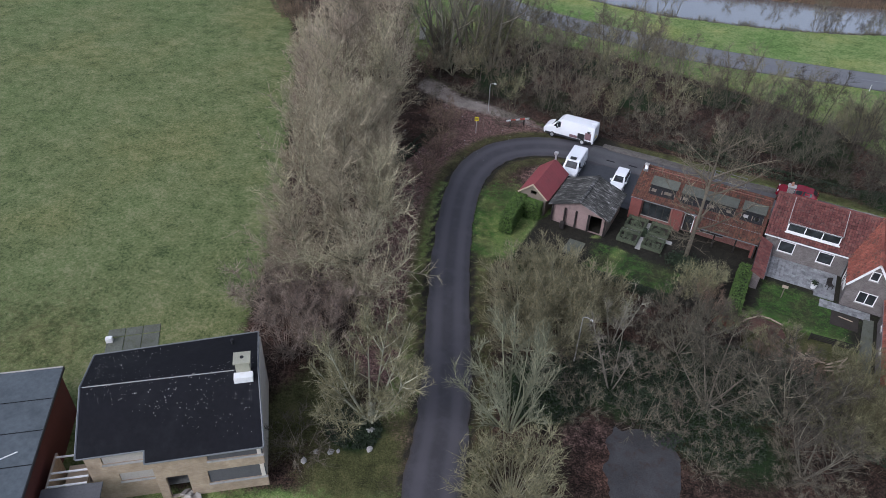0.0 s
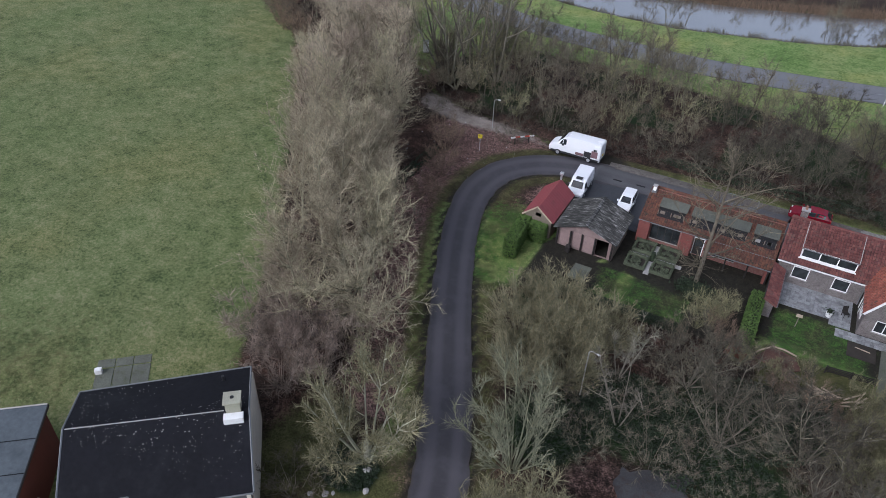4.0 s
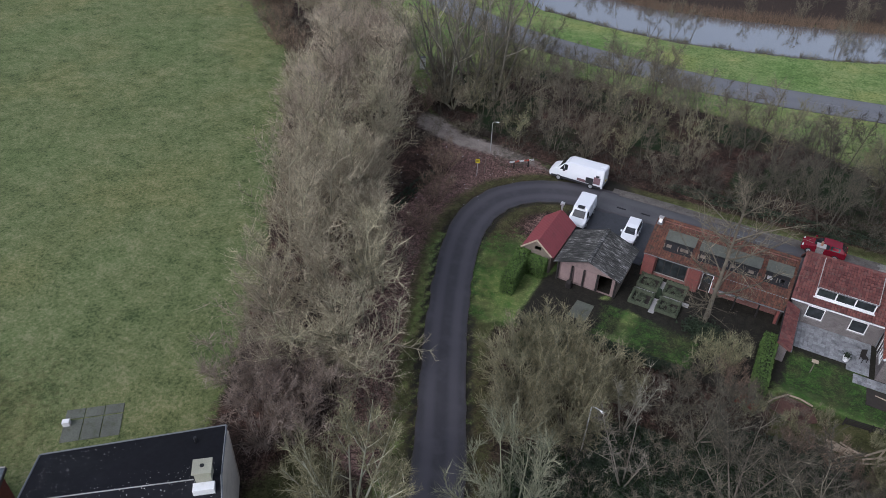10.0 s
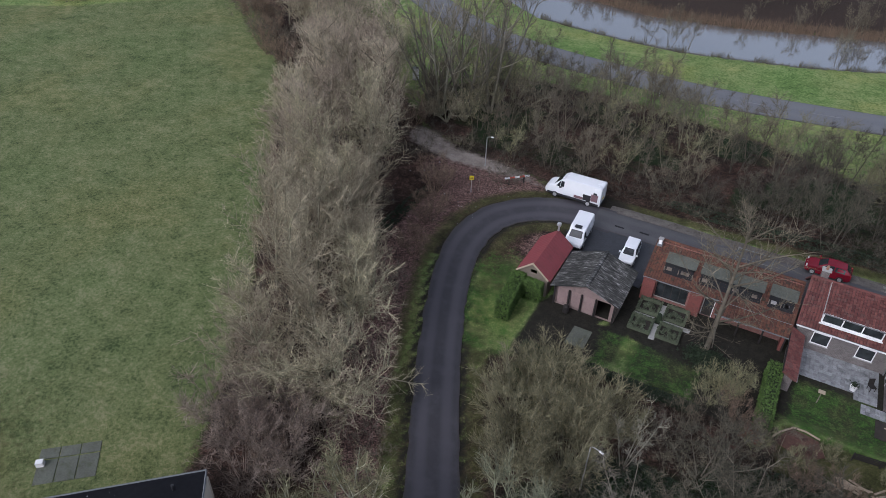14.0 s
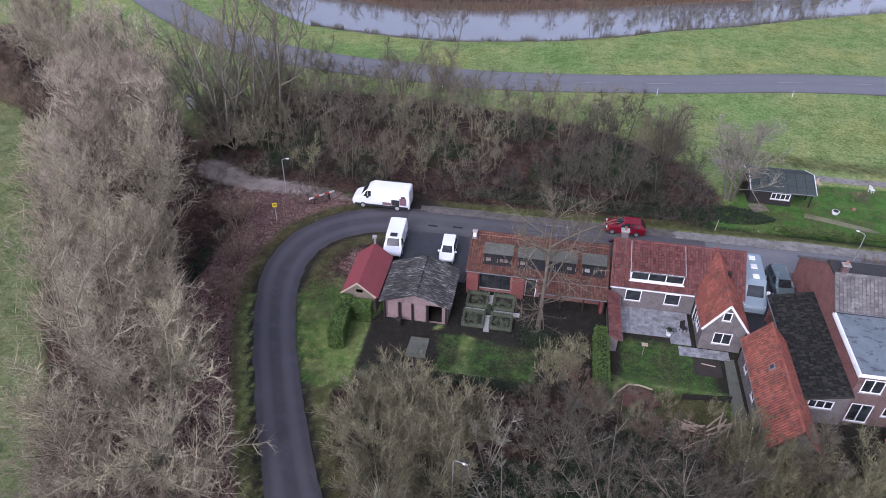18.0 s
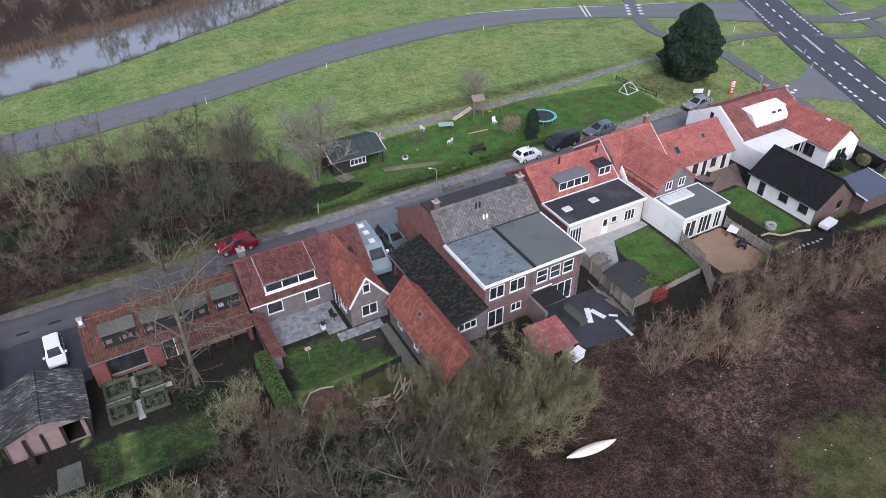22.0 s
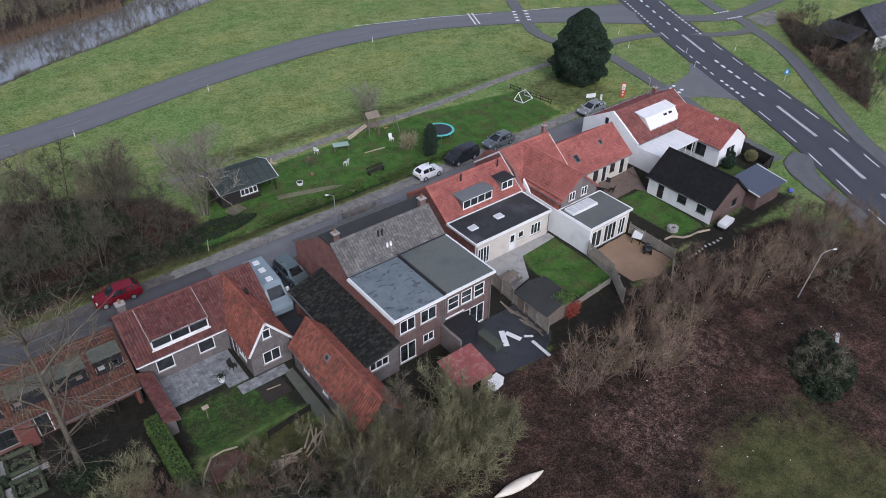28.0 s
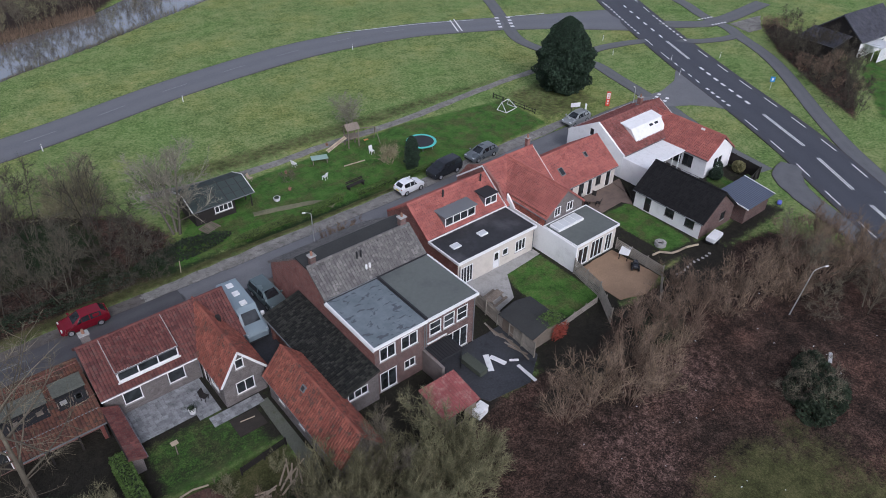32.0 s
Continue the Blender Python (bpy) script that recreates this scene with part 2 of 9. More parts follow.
    tint = ramp(n, l, dry, [(0.36, (0.78, 0.95, 0.8)), (0.5, (1.0, 1.0, 1.0)), (0.6, (1.2, 1.08, 1.0)), (0.7, (1.25, 1.02, 0.95))])
    meadow = mixc(n, l, 0.85, meadow, tint, "MULTIPLY")
    field = mixc(n, l, 0.45, field, tint, "MULTIPLY")
    col = meadow
    for key, c in (("z_field", field), ("z_litter", litter), ("z_leaf", leaf), ("z_dull", dull), ("z_green", green), ("z_soil", soil), ("z_lawn", lawn), ("z_reed", reed), ("z_gravel", gravel)):
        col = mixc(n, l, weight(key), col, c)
    l.new(col, b.inputs["Base Color"])
    bump(n, l, b, calc(n, l, "ADD", fine, tuft), 0.09, 0.8)
    return m


def bark_mat(name, c, vary, rough=0.9):
    m, n, l, b = shader(name, rough, 0, 0.15)
    p = where(n, l)
    r = n.new("ShaderNodeObjectInfo").outputs["Random"]
    col = ramp(n, l, noise_tex(n, l, 1.3, 5, p, 0.7), [(0.3, tuple(v * (1 - vary) for v in c)), (0.7, tuple(v * (1 + vary) for v in c))])
    col = mixc(n, l, 1.0, col, ramp(n, l, r, [(0, (0.8, 0.76, 0.72)), (0.5, (1, 0.98, 0.92)), (1, (1.16, 1.18, 1.05))]), "MULTIPLY")
    # each branch and twig has its own shade, from wet dark bark to bleached tips
    twig = n.new("ShaderNodeNewGeometry").outputs["Random Per Island"]
    col = mixc(n, l, 1.0, col, ramp(n, l, twig, [(0, (0.6, 0.6, 0.6)), (0.55, (0.95, 0.95, 0.95)), (1, (1.55, 1.53, 1.48))]), "MULTIPLY")
    l.new(col, b.inputs["Base Color"])
    return m


def glass_mat(name, tint):
    m, n, l, b = shader(name, 0.06, 0, 0.6)
    l.new(ramp(n, l, noise_tex(n, l, 1.1, 2, where(n, l)), [(0.35, tuple(v * 0.6 for v in tint)), (0.7, tuple(v * 1.5 for v in tint))]), b.inputs["Base Color"])
    return m


def water_mat():
    m, n, l, b = shader("water", 0.04, 0, 0.9)
    b.inputs["Base Color"].default_value = (0.1, 0.1, 0.095, 1)
    b.inputs["IOR"].default_value = 2.8
    bump(n, l, b, noise_tex(n, l, 0.8, 3, where(n, l)), 0.012, 0.25)
    return m


def patched_felt():
    """Blue-grey felt, ponded: sharp-edged dark wet patches along the seams."""
    m, n, l, b = shader("wet_blue_grey_roofing_felt", 0.5, 0, 0.35)
    p = where(n, l)
    base = ramp(n, l, noise_tex(n, l, 0.9, 5, p, 0.65), [(0.3, (0.125, 0.152, 0.165)), (0.7, (0.19, 0.222, 0.236))])
    stretch = n.new("ShaderNodeMapping")
    stretch.inputs["Scale"].default_value = (1.0, 1.9, 1.0)
    l.new(p, stretch.inputs[0])
    wet = calc(n, l, "MULTIPLY", step(n, l, noise_tex(n, l, 1.15, 4, stretch.outputs[0], 0.55, 0.5), 0.575, 0.605), 0.8)
    l.new(mixc(n, l, wet, base, (0.06, 0.068, 0.08)), b.inputs["Base Color"])
    l.new(calc(n, l, "SUBTRACT", 0.6, calc(n, l, "MULTIPLY", wet, 0.35)), b.inputs["Roughness"])
    return m


def ribbed_sheet():
    """Old corrugated cement sheet: dark with growth, worn pale on short lengths of the ribs."""
    m, n, l, b = shader("weathered_corrugated_sheet", 0.85, 0, 0.2)
    p = where(n, l)
    stretch = n.new("ShaderNodeMapping")
    stretch.inputs["Scale"].default_value = (1.3, 9.5, 1.3)
    l.new(p, stretch.inputs[0])
    streak = noise_tex(n, l, 1.0, 5, stretch.outputs[0], 0.7)
    wide = noise_tex(n, l, 0.5, 4, p, 0.6)
    v = calc(n, l, "ADD", calc(n, l, "MULTIPLY", streak, 0.7), calc(n, l, "MULTIPLY", wide, 0.3))
    l.new(ramp(n, l, v, [(0.38, (0.02, 0.021, 0.019)), (0.5, (0.045, 0.045, 0.042)), (0.57, (0.11, 0.108, 0.103)), (0.66, (0.38, 0.37, 0.36))]), b.inputs["Base Color"])
    bump(n, l, b, noise_tex(n, l, 25, 3, p), 0.008)
    return m


M_ground = ground_mat()
M_water = water_mat()
M_lane = asphalt_mat("lane_asphalt", (0.047, 0.044, 0.049), (0.092, 0.087, 0.096), 0.62, 0.6)
M_street = asphalt_mat("street_asphalt", (0.145, 0.146, 0.15), (0.205, 0.205, 0.207), 0.6, 0.25)
# the street's asphalt with shade painted into its colour
M_shadestreet = asphalt_mat("shaded_asphalt", (0.075, 0.073, 0.076), (0.12, 0.117, 0.118), 0.55, 0.35)
M_main = asphalt_mat("main_road_asphalt", (0.055, 0.058, 0.07), (0.075, 0.08, 0.095), 0.7, 0.35)
M_dyke = asphalt_mat("dyke_road_asphalt", (0.135, 0.138, 0.148), (0.18, 0.182, 0.19), 0.65, 0.3)
M_path = asphalt_mat("path_asphalt", (0.115, 0.117, 0.122), (0.165, 0.166, 0.17), 0.75, 0.2)
M_mark = plain("road_paint", (0.8, 0.8, 0.8), 0.1, 6, 0.6, dirt=(0.35, 0.35, 0.36, 0.5))
M_fadedmark = plain("worn_road_paint", (0.3, 0.3, 0.305), 0.2, 5, 0.7, dirt=(0.16, 0.163, 0.172, 0.8))
M_red = tile_mat("red_pantile", [(0.19, 0.06, 0.045), (0.27, 0.088, 0.062), (0.34, 0.12, 0.082), (0.22, 0.072, 0.052)], (0.075, 0.055, 0.045), 0.75)
M_oldred = tile_mat("old_mossy_pantile", [(0.09, 0.044, 0.033), (0.128, 0.058, 0.04), (0.172, 0.077, 0.048), (0.1, 0.047, 0.036)], (0.056, 0.044, 0.031), 0.9)
M_wine = tile_mat("wine_red_pantile", [(0.108, 0.042, 0.038), (0.152, 0.057, 0.05), (0.2, 0.08, 0.068)], (0.1, 0.068, 0.061), 0.6)
M_rose = tile_mat("rose_red_pantile", [(0.19, 0.072, 0.064), (0.26, 0.097, 0.085), (0.31, 0.125, 0.108)], (0.16, 0.09, 0.08), 0.5)
M_orange = tile_mat("orange_red_pantile", [(0.34, 0.112, 0.092), (0.44, 0.155, 0.13), (0.39, 0.132, 0.11)], (0.25, 0.11, 0.095), 0.45)
M_greytile = tile_mat("grey_roof_tile", [(0.125, 0.123, 0.118), (0.175, 0.172, 0.164), (0.23, 0.225, 0.215)], (0.075, 0.074, 0.07), 0.7)
M_moss = tile_mat("mossy_black_tile", [(0.011, 0.012, 0.011), (0.015, 0.016, 0.015), (0.022, 0.023, 0.02), (0.055, 0.056, 0.048)], (0.042, 0.046, 0.034), 0.5, 0.92)
M_blacktile = tile_mat("black_roof_tile", [(0.009, 0.009, 0.01), (0.013, 0.013, 0.014), (0.018, 0.018, 0.019)], (0.02, 0.021, 0.018), 0.3, 0.95)
M_thatch = plain("dark_felt_roof", (0.042, 0.043, 0.041), 0.3, 2, 0.9, relief=0.02)
M_corr = ribbed_sheet()
M_redsheet = plain("dull_red_sheet_roof", (0.25, 0.06, 0.064), 0.12, 1.2, 0.7, dirt=(0.15, 0.05, 0.05, 0.5))
M_pinksheet = plain("faded_red_sheet_roof", (0.28, 0.085, 0.08), 0.35, 2.2, 0.75, dirt=(0.45, 0.3, 0.26, 0.7))
M_brickgrey = brick_mat("grey_brown_brick", (0.185, 0.162, 0.155), (0.135, 0.116, 0.112), (0.25, 0.24, 0.228))
M_brickred = brick_mat("red_brick", (0.27, 0.118, 0.098), (0.21, 0.092, 0.077), (0.27, 0.19, 0.165))
M_brickbrown = brick_mat("brown_brick", (0.18, 0.105, 0.092), (0.12, 0.078, 0.072), (0.21, 0.18, 0.165))
M_pier = plain("worn_red_brick_pier", (0.18, 0.062, 0.052), 0.3, 2.5, 0.85, dirt=(0.09, 0.05, 0.043, 0.7))
M_bricktan = brick_mat("tan_brick", (0.46, 0.36, 0.25), (0.38, 0.29, 0.2), (0.42, 0.36, 0.29))
M_white = plain("white_render", (0.86, 0.855, 0.84), 0.05, 1.0, 0.85, dirt=(0.5, 0.49, 0.46, 0.35))
M_cream = plain("cream_render", (0.62, 0.57, 0.5), 0.1, 1.0, 0.85, dirt=(0.42, 0.38, 0.33, 0.4))
M_paint = plain("white_paint", (0.8, 0.8, 0.79), 0.08, 3, 0.5, dirt=(0.5, 0.49, 0.46, 0.35))
M_flat = plain("grey_roofing_felt", (0.128, 0.14, 0.128), 0.12, 0.5, 0.6, dirt=(0.08, 0.086, 0.086, 0.5))
M_flatblue = patched_felt()
M_flatdark = plain("wet_black_roofing_felt", (0.035, 0.035, 0.037), 0.35, 0.35, 0.3, dirt=(0.1, 0.1, 0.105, 0.7))
M_tar = plain("black_bitumen_roof", (0.0085, 0.0085, 0.011), 0.4, 0.5, 0.75, dirt=(0.02, 0.021, 0.024, 0.6), spec=0.15)
M_glass = glass_mat("window_glass", (0.03, 0.034, 0.036))
M_carglass = glass_mat("car_glass", (0.02, 0.024, 0.027))
M_skylight = plain("milky_roof_glazing", (0.6, 0.62, 0.62), 0.12, 2, 0.3)
M_dark = plain("dark_stained_wood", (0.028, 0.024, 0.022), 0.3, 4, 0.8)
M_slat = plain("silvered_fence_boards", (0.27, 0.245, 0.205), 0.35, 3, 0.85, dirt=(0.13, 0.12, 0.1, 0.6), islands=0.3)
M_trod = plain("trodden_turf", (0.17, 0.165, 0.1), 0.35, 2.0, 0.95, dirt=(0.08, 0.085, 0.04, 0.6))
M_wood = plain("weathered_wood", (0.2, 0.165, 0.13), 0.35, 3, 0.85, dirt=(0.09, 0.08, 0.065, 0.6), islands=0.25)
M_plank = plain("pale_timber", (0.42, 0.34, 0.25), 0.25, 4, 0.8, islands=0.25)
M_concrete = plain("concrete", (0.36, 0.35, 0.33), 0.2, 1.0, 0.9, dirt=(0.16, 0.155, 0.14, 0.6))
M_slab = plain("paving_slabs", (0.25, 0.255, 0.26), 0.45, 2.6, 0.8, dirt=(0.085, 0.085, 0.085, 0.8), own=0.22)
M_brickpave = plain("brown_paving", (0.17, 0.125, 0.1), 0.3, 2.0, 0.85, dirt=(0.08, 0.065, 0.055, 0.5))
M_sand = plain("sandy_earth", (0.29, 0.195, 0.125), 0.25, 1.2, 0.95, dirt=(0.22, 0.15, 0.09, 0.5))
M_tarmac = plain("dark_yard_asphalt", (0.046, 0.048, 0.053), 0.4, 1.0, 0.45, dirt=(0.02, 0.02, 0.021, 0.7))
M_hard = plain("old_broken_asphalt", (0.052, 0.051, 0.052), 0.5, 1.6, 0.9, relief=0.02, dirt=(0.045, 0.032, 0.026, 0.95))
M_mulch = plain("red_brown_leaf_mulch", (0.12, 0.064, 0.048), 0.6, 1.8, 0.95, relief=0.05, dirt=(0.045, 0.03, 0.024, 0.9))
M_gravel = plain("pale_gravel", (0.22, 0.21, 0.19), 0.6, 2.2, 0.95, relief=0.04, dirt=(0.075, 0.07, 0.055, 0.75))
# pale_gravel darkened, the shade painted in
M_shadegravel = plain("shaded_gravel", (0.12, 0.108, 0.096), 0.5, 2.2, 0.95, relief=0.04, dirt=(0.05, 0.042, 0.035, 0.8))
M_steel = plain("galvanised_steel", (0.55, 0.56, 0.56), 0.15, 4, 0.45, 0.7)
M_black = plain("black_rubber", (0.018, 0.018, 0.019), 0.2, 6, 0.75)
M_lead = plain("lead_sheet", (0.16, 0.17, 0.175), 0.2, 3, 0.6)
M_pot = plain("chimney_clay", (0.3, 0.16, 0.11), 0.25, 4, 0.8)
M_carwhite = plain("white_car_paint", (0.82, 0.83, 0.84), 0.03, 1, 0.25, spec=0.6)
M_carred = plain("red_car_paint", (0.17, 0.004, 0.014), 0.08, 1, 0.22, spec=0.6)
M_carsilver = plain("silver_car_paint", (0.42, 0.44, 0.43), 0.05, 1, 0.3, 0.5, spec=0.6)
M_cargrey = plain("blue_grey_car_paint", (0.16, 0.18, 0.19), 0.05, 1, 0.3, 0.4, spec=0.6)
M_carblack = plain("black_car_paint", (0.018, 0.02, 0.024), 0.1, 1, 0.2, spec=0.6)
M_cargreen = plain("dark_green_car_paint", (0.13, 0.17, 0.175), 0.08, 1, 0.28, 0.3, spec=0.6)
M_camper = plain("pale_blue_camper_paint", (0.23, 0.29, 0.32), 0.06, 1, 0.35, spec=0.5)
M_trim = plain("black_plastic", (0.03, 0.03, 0.032), 0.15, 5, 0.55)
M_lampglass = plain("headlamp_glass", (0.6, 0.62, 0.63), 0.1, 8, 0.15)
M_taillight = plain("tail_lamp_red", (0.35, 0.02, 0.02), 0.1, 8, 0.3)
M_yellow = plain("yellow_sign_paint", (0.75, 0.6, 0.02), 0.06, 4, 0.5)
M_signred = plain("red_sign_paint", (0.62, 0.07, 0.04), 0.06, 4, 0.5)
M_signblue = plain("blue_sign_paint", (0.05, 0.25, 0.55), 0.06, 4, 0.45)
M_blueplastic = plain("blue_plastic", (0.12, 0.14, 0.5), 0.1, 4, 0.5)
M_bark_belt = bark_mat("grey_brown_twigs", (0.38, 0.325, 0.265), 0.25)
M_bark_olive = bark_mat("olive_grey_twigs", (0.225, 0.215, 0.138), 0.35)
M_bark_sage = bark_mat("pale_olive_twigs", (0.33, 0.294, 0.22), 0.25)
M_bark_pale = bark_mat("pale_grey_bark", (0.22, 0.208, 0.175), 0.3)
M_bark_dark = bark_mat("dark_brown_twigs", (0.145, 0.13, 0.104), 0.3)
M_bark_limb = bark_mat("bleached_bark", (0.31, 0.305, 0.255), 0.25)
M_bark_lichen = bark_mat("lichened_grey_green_bark", (0.2, 0.21, 0.152), 0.25)
M_bark_dun = bark_mat("dun_brown_twigs", (0.25, 0.205, 0.178), 0.3)
M_bark_bole = bark_mat("grey_brown_bark", (0.16, 0.148, 0.122), 0.3)
M_bark_stem = bark_mat("grey_green_willow_bark", (0.25, 0.24, 0.18), 0.3)
M_bark_umber = bark_mat("umber_twigs", (0.16, 0.142, 0.108), 0.3)
M_bark_blackish = bark_mat("blackish_brown_twigs", (0.088, 0.08, 0.066), 0.35)
M_bark_moss = bark_mat("moss_green_twigs", (0.17, 0.163, 0.1), 0.3)
M_bark_red = bark_mat("reddish_brown_twigs", (0.2, 0.15, 0.117), 0.35)
M_leaf = plain("ivy_and_bramble_leaves", (0.024, 0.036, 0.018), 0.4, 2, 0.75, islands=0.4)
M_hedge = plain("clipped_hedge_leaves", (0.078, 0.13, 0.03), 0.35, 2, 0.65, islands=0.4)
M_conifer = plain("conifer_sprays", (0.026, 0.046, 0.027), 0.35, 2, 0.75, islands=0.4)
M_drygrass = plain("dry_grass_blades", (0.2, 0.19, 0.09), 0.35, 2, 0.9, islands=0.35)
M_grass = plain("green_grass_blades", (0.085, 0.125, 0.035), 0.35, 2, 0.85, islands=0.4)
M_reed = plain("dry_reed", (0.15, 0.105, 0.07), 0.35, 2, 0.9, islands=0.35)
M_sedge = plain("dark_sedge", (0.09, 0.08, 0.05), 0.4, 2, 0.9, islands=0.45)
M_reedpale = bark_mat("straw_coloured_twigs", (0.3, 0.27, 0.18), 0.3)
M_redleaf = plain("rust_red_leaves", (0.26, 0.06, 0.04), 0.35, 2, 0.8, islands=0.4)
M_canoe = plain("pale_hull_paint", (0.76, 0.69, 0.58), 0.08, 2, 0.6, dirt=(0.42, 0.3, 0.22, 0.55))

# ---- builders ----
def mesh_of(name, verts, faces, uvs=None, smooth=False):
    me = bpy.data.meshes.new(name)
    me.from_pydata([tuple(v) for v in verts], [], faces)
    if uvs is not None:
        layer = me.uv_layers.new(name="uv")
        layer.data.foreach_set("uv", np.asarray([uvs[i] for f in faces for i in f], dtype=np.float32).ravel())
    if smooth:
        me.polygons.foreach_set("use_smooth", [True] * len(me.polygons))
    me.update()
    return me


def put(name, me, material, parent=None, label="", m=None):
    if material is not None and not me.materials:
        me.materials.append(material)
    ob = new(name, me)
    if parent is not None:
        ob.parent = parent
    if m is not None:
        ob.matrix_basis = m
    if label:
        ob["label"] = label
    return ob


def part(name, bm, material, parent=None, label="", smooth=False):
    """Links a bmesh as one mesh object under a thing or a part."""
    me = bpy.data.meshes.new(name)
    bm.to_mesh(me)
    bm.free()
    if smooth:
        me.polygons.foreach_set("use_smooth", [True] * len(me.polygons))
    return put(name, me, material, parent, label)


def thing(name, x, y, z=0.0, rz=0.0, label="", category="", group=""):
    e = new(name)
    e.empty_display_size = 0.3
    e.matrix_basis = pose(x, y, z, 0, 0, rz)
    return tagged(e, label, category, group)


def add_box(bm, x0, x1, y0, y1, z0, z1, bevel=0.0, m=None):
    r = bmesh.ops.create_cube(bm, size=1.0)
    for v in r["verts"]:
        v.co = Vector((x0 + (v.co.x + 0.5) * (x1 - x0), y0 + (v.co.y + 0.5) * (y1 - y0), z0 + (v.co.z + 0.5) * (z1 - z0)))
        if m is not None:
            v.co = m @ v.co
    if bevel:
        es = list({e for v in r["verts"] for e in v.link_edges})
        bmesh.ops.bevel(bm, geom=es, offset=bevel, segments=1, affect="EDGES")


def box(name, x0, x1, y0, y1, z0, z1, material, parent=None, label="", bevel=0.012, m=None):
    bm = bmesh.new()
    add_box(bm, x0, x1, y0, y1, z0, z1, min(bevel, 0.3 * min(x1 - x0, y1 - y0, z1 - z0)), m)
    return part(name, bm, material, parent, label)


def add_rod(bm, a, b, r0, r1=None, sides=8):
    a, b = Vector(a), Vector(b)
    d = b - a
    m = Matrix.Translation((a + b) / 2) @ d.to_track_quat("Z", "Y").to_matrix().to_4x4()
    bmesh.ops.create_cone(bm, cap_ends=True, segments=sides, radius1=r0, radius2=r0 if r1 is None else r1, depth=d.length, matrix=m)


def rod(name, a, b, r0, material, parent=None, r1=None, sides=8, label=""):
    bm = bmesh.new()
    add_rod(bm, a, b, r0, r1, sides)
    return part(name, bm, material, parent, label, smooth=False)


def prism(name, outline, y0, y1, material, parent=None, label="", bevel=0.0, axis="y", smooth=False):
    """A polygon in the x-z plane (axis y), y-z plane (axis x) or x-y plane (axis z), drawn out from y0 to y1."""
    bm = bmesh.new()
    turn = {"y": lambda u, w, d: (u, d, w), "x": lambda u, w, d: (d, u, w), "z": lambda u, w, d: (u, w, d)}[axis]
    a = [bm.verts.new(turn(u, w, y0)) for u, w in outline]
    b = [bm.verts.new(turn(u, w, y1)) for u, w in outline]
    k = len(outline)
    bm.faces.new(a), bm.faces.new(b[::-1])
    for i in range(k):
        bm.faces.new((a[(i + 1) % k], a[i], b[i], b[(i + 1) % k]))
    bmesh.ops.recalc_face_normals(bm, faces=bm.faces)
    if bevel:
        bmesh.ops.bevel(bm, geom=list(bm.edges), offset=bevel, segments=2, affect="EDGES")
    return part(name, bm, material, parent, label, smooth)


# ---- ground ----
def inside(px, py, poly):
    """Signed distance to a polygon, plus inside, for arrays of points."""
    d = np.full(px.shape, 1e9)
    hit = np.zeros(px.shape, bool)
    for (ax, ay), (bx, by) in zip(poly, poly[1:] + poly[:1]):
        ex, ey = bx - ax, by - ay
        t = np.clip(((px - ax) * ex + (py - ay) * ey) / (ex * ex + ey * ey + 1e-9), 0, 1)
        d = np.minimum(d, np.hypot(px - ax - t * ex, py - ay - t * ey))
        cross = (ay > py) != (by > py)
        hit ^= cross & (px < ex * (py - ay) / (ey if abs(ey) > 1e-9 else 1e-9) + ax)
    return np.where(hit, d, -d)


def curve(points, n=8):
    """A smooth line through the points (Catmull-Rom)."""
    p = [Vector((*q, 0)) for q in points]
    p = [2 * p[0] - p[1]] + p + [2 * p[-1] - p[-2]]
    out = []
    for i in range(1, len(p) - 2):
        for k in range(n):
            t = k / n
            a, b, c, d = p[i - 1], p[i], p[i + 1], p[i + 2]
            out.append(0.5 * ((2 * b) + (c - a) * t + (2 * a - 5 * b + 4 * c - d) * t * t + (3 * b - a - 3 * c + d) * t ** 3))
    return out + [p[-2]]


FIELD = [(-28, 15), (-33, 29), (-40.5, 43), (-52, 59), (-64, 76.5), (-81, 96), (-97, 112), (-118, 88), (-190, 40), (-190, -60), (-40, -60), (-34, 0)]
BELT = [(-19.0, 20), (-18.6, 27.5), (-20.4, 33.5), (-24.0, 41), (-27.0, 48.2), (-29.6, 54.8), (-30.9, 60), (-31.0, 65.5), (-29.7, 69.9), (-26.9, 73.0), (-23.3, 74.9), (-30, 78), (-43, 80), (-51, 88), (-63, 99), (-97, 118), (-100, 113), (-81, 96), (-64, 76.5), (-52, 59), (-40.5, 43), (-33, 29), (-28, 15)]
WOOD = [(-49, 92), (-47, 84), (-43, 80), (-30, 77), (-24, 75.8), (-10, 76.0), (14, 76.9), (16, 84), (14, 89), (8, 95), (-4, 100), (-24, 103), (-40, 102)]
THICKET = [(-16, 15), (-10, 24.5), (-12.3, 30), (-15.2, 36), (-18, 42), (-19.5, 49), (-12, 51), (2, 52), (14, 51), (20, 51), (28, 46), (46, 47), (58, 47), (66, 45), (70, 37), (64, 20), (50, 0), (0, 0)]
POND = [(-62, 141), (-55, 134), (-47, 128.6), (-41, 127.6), (-31.4, 126.3), (-21.7, 126.2), (-12.4, 128.1), (-3, 130.5), (6.5, 134.5), (14.5, 139), (26.7, 143.8), (37, 149.2), (57, 158.6), (80, 170), (110, 186), (100, 200), (70, 190), (48, 172), (33, 161), (20, 156.5), (7.6, 151.5), (-3, 148), (-16, 144), (-30, 141.5), (-39, 143.4), (-51, 147), (-58, 152), (-64, 149)]
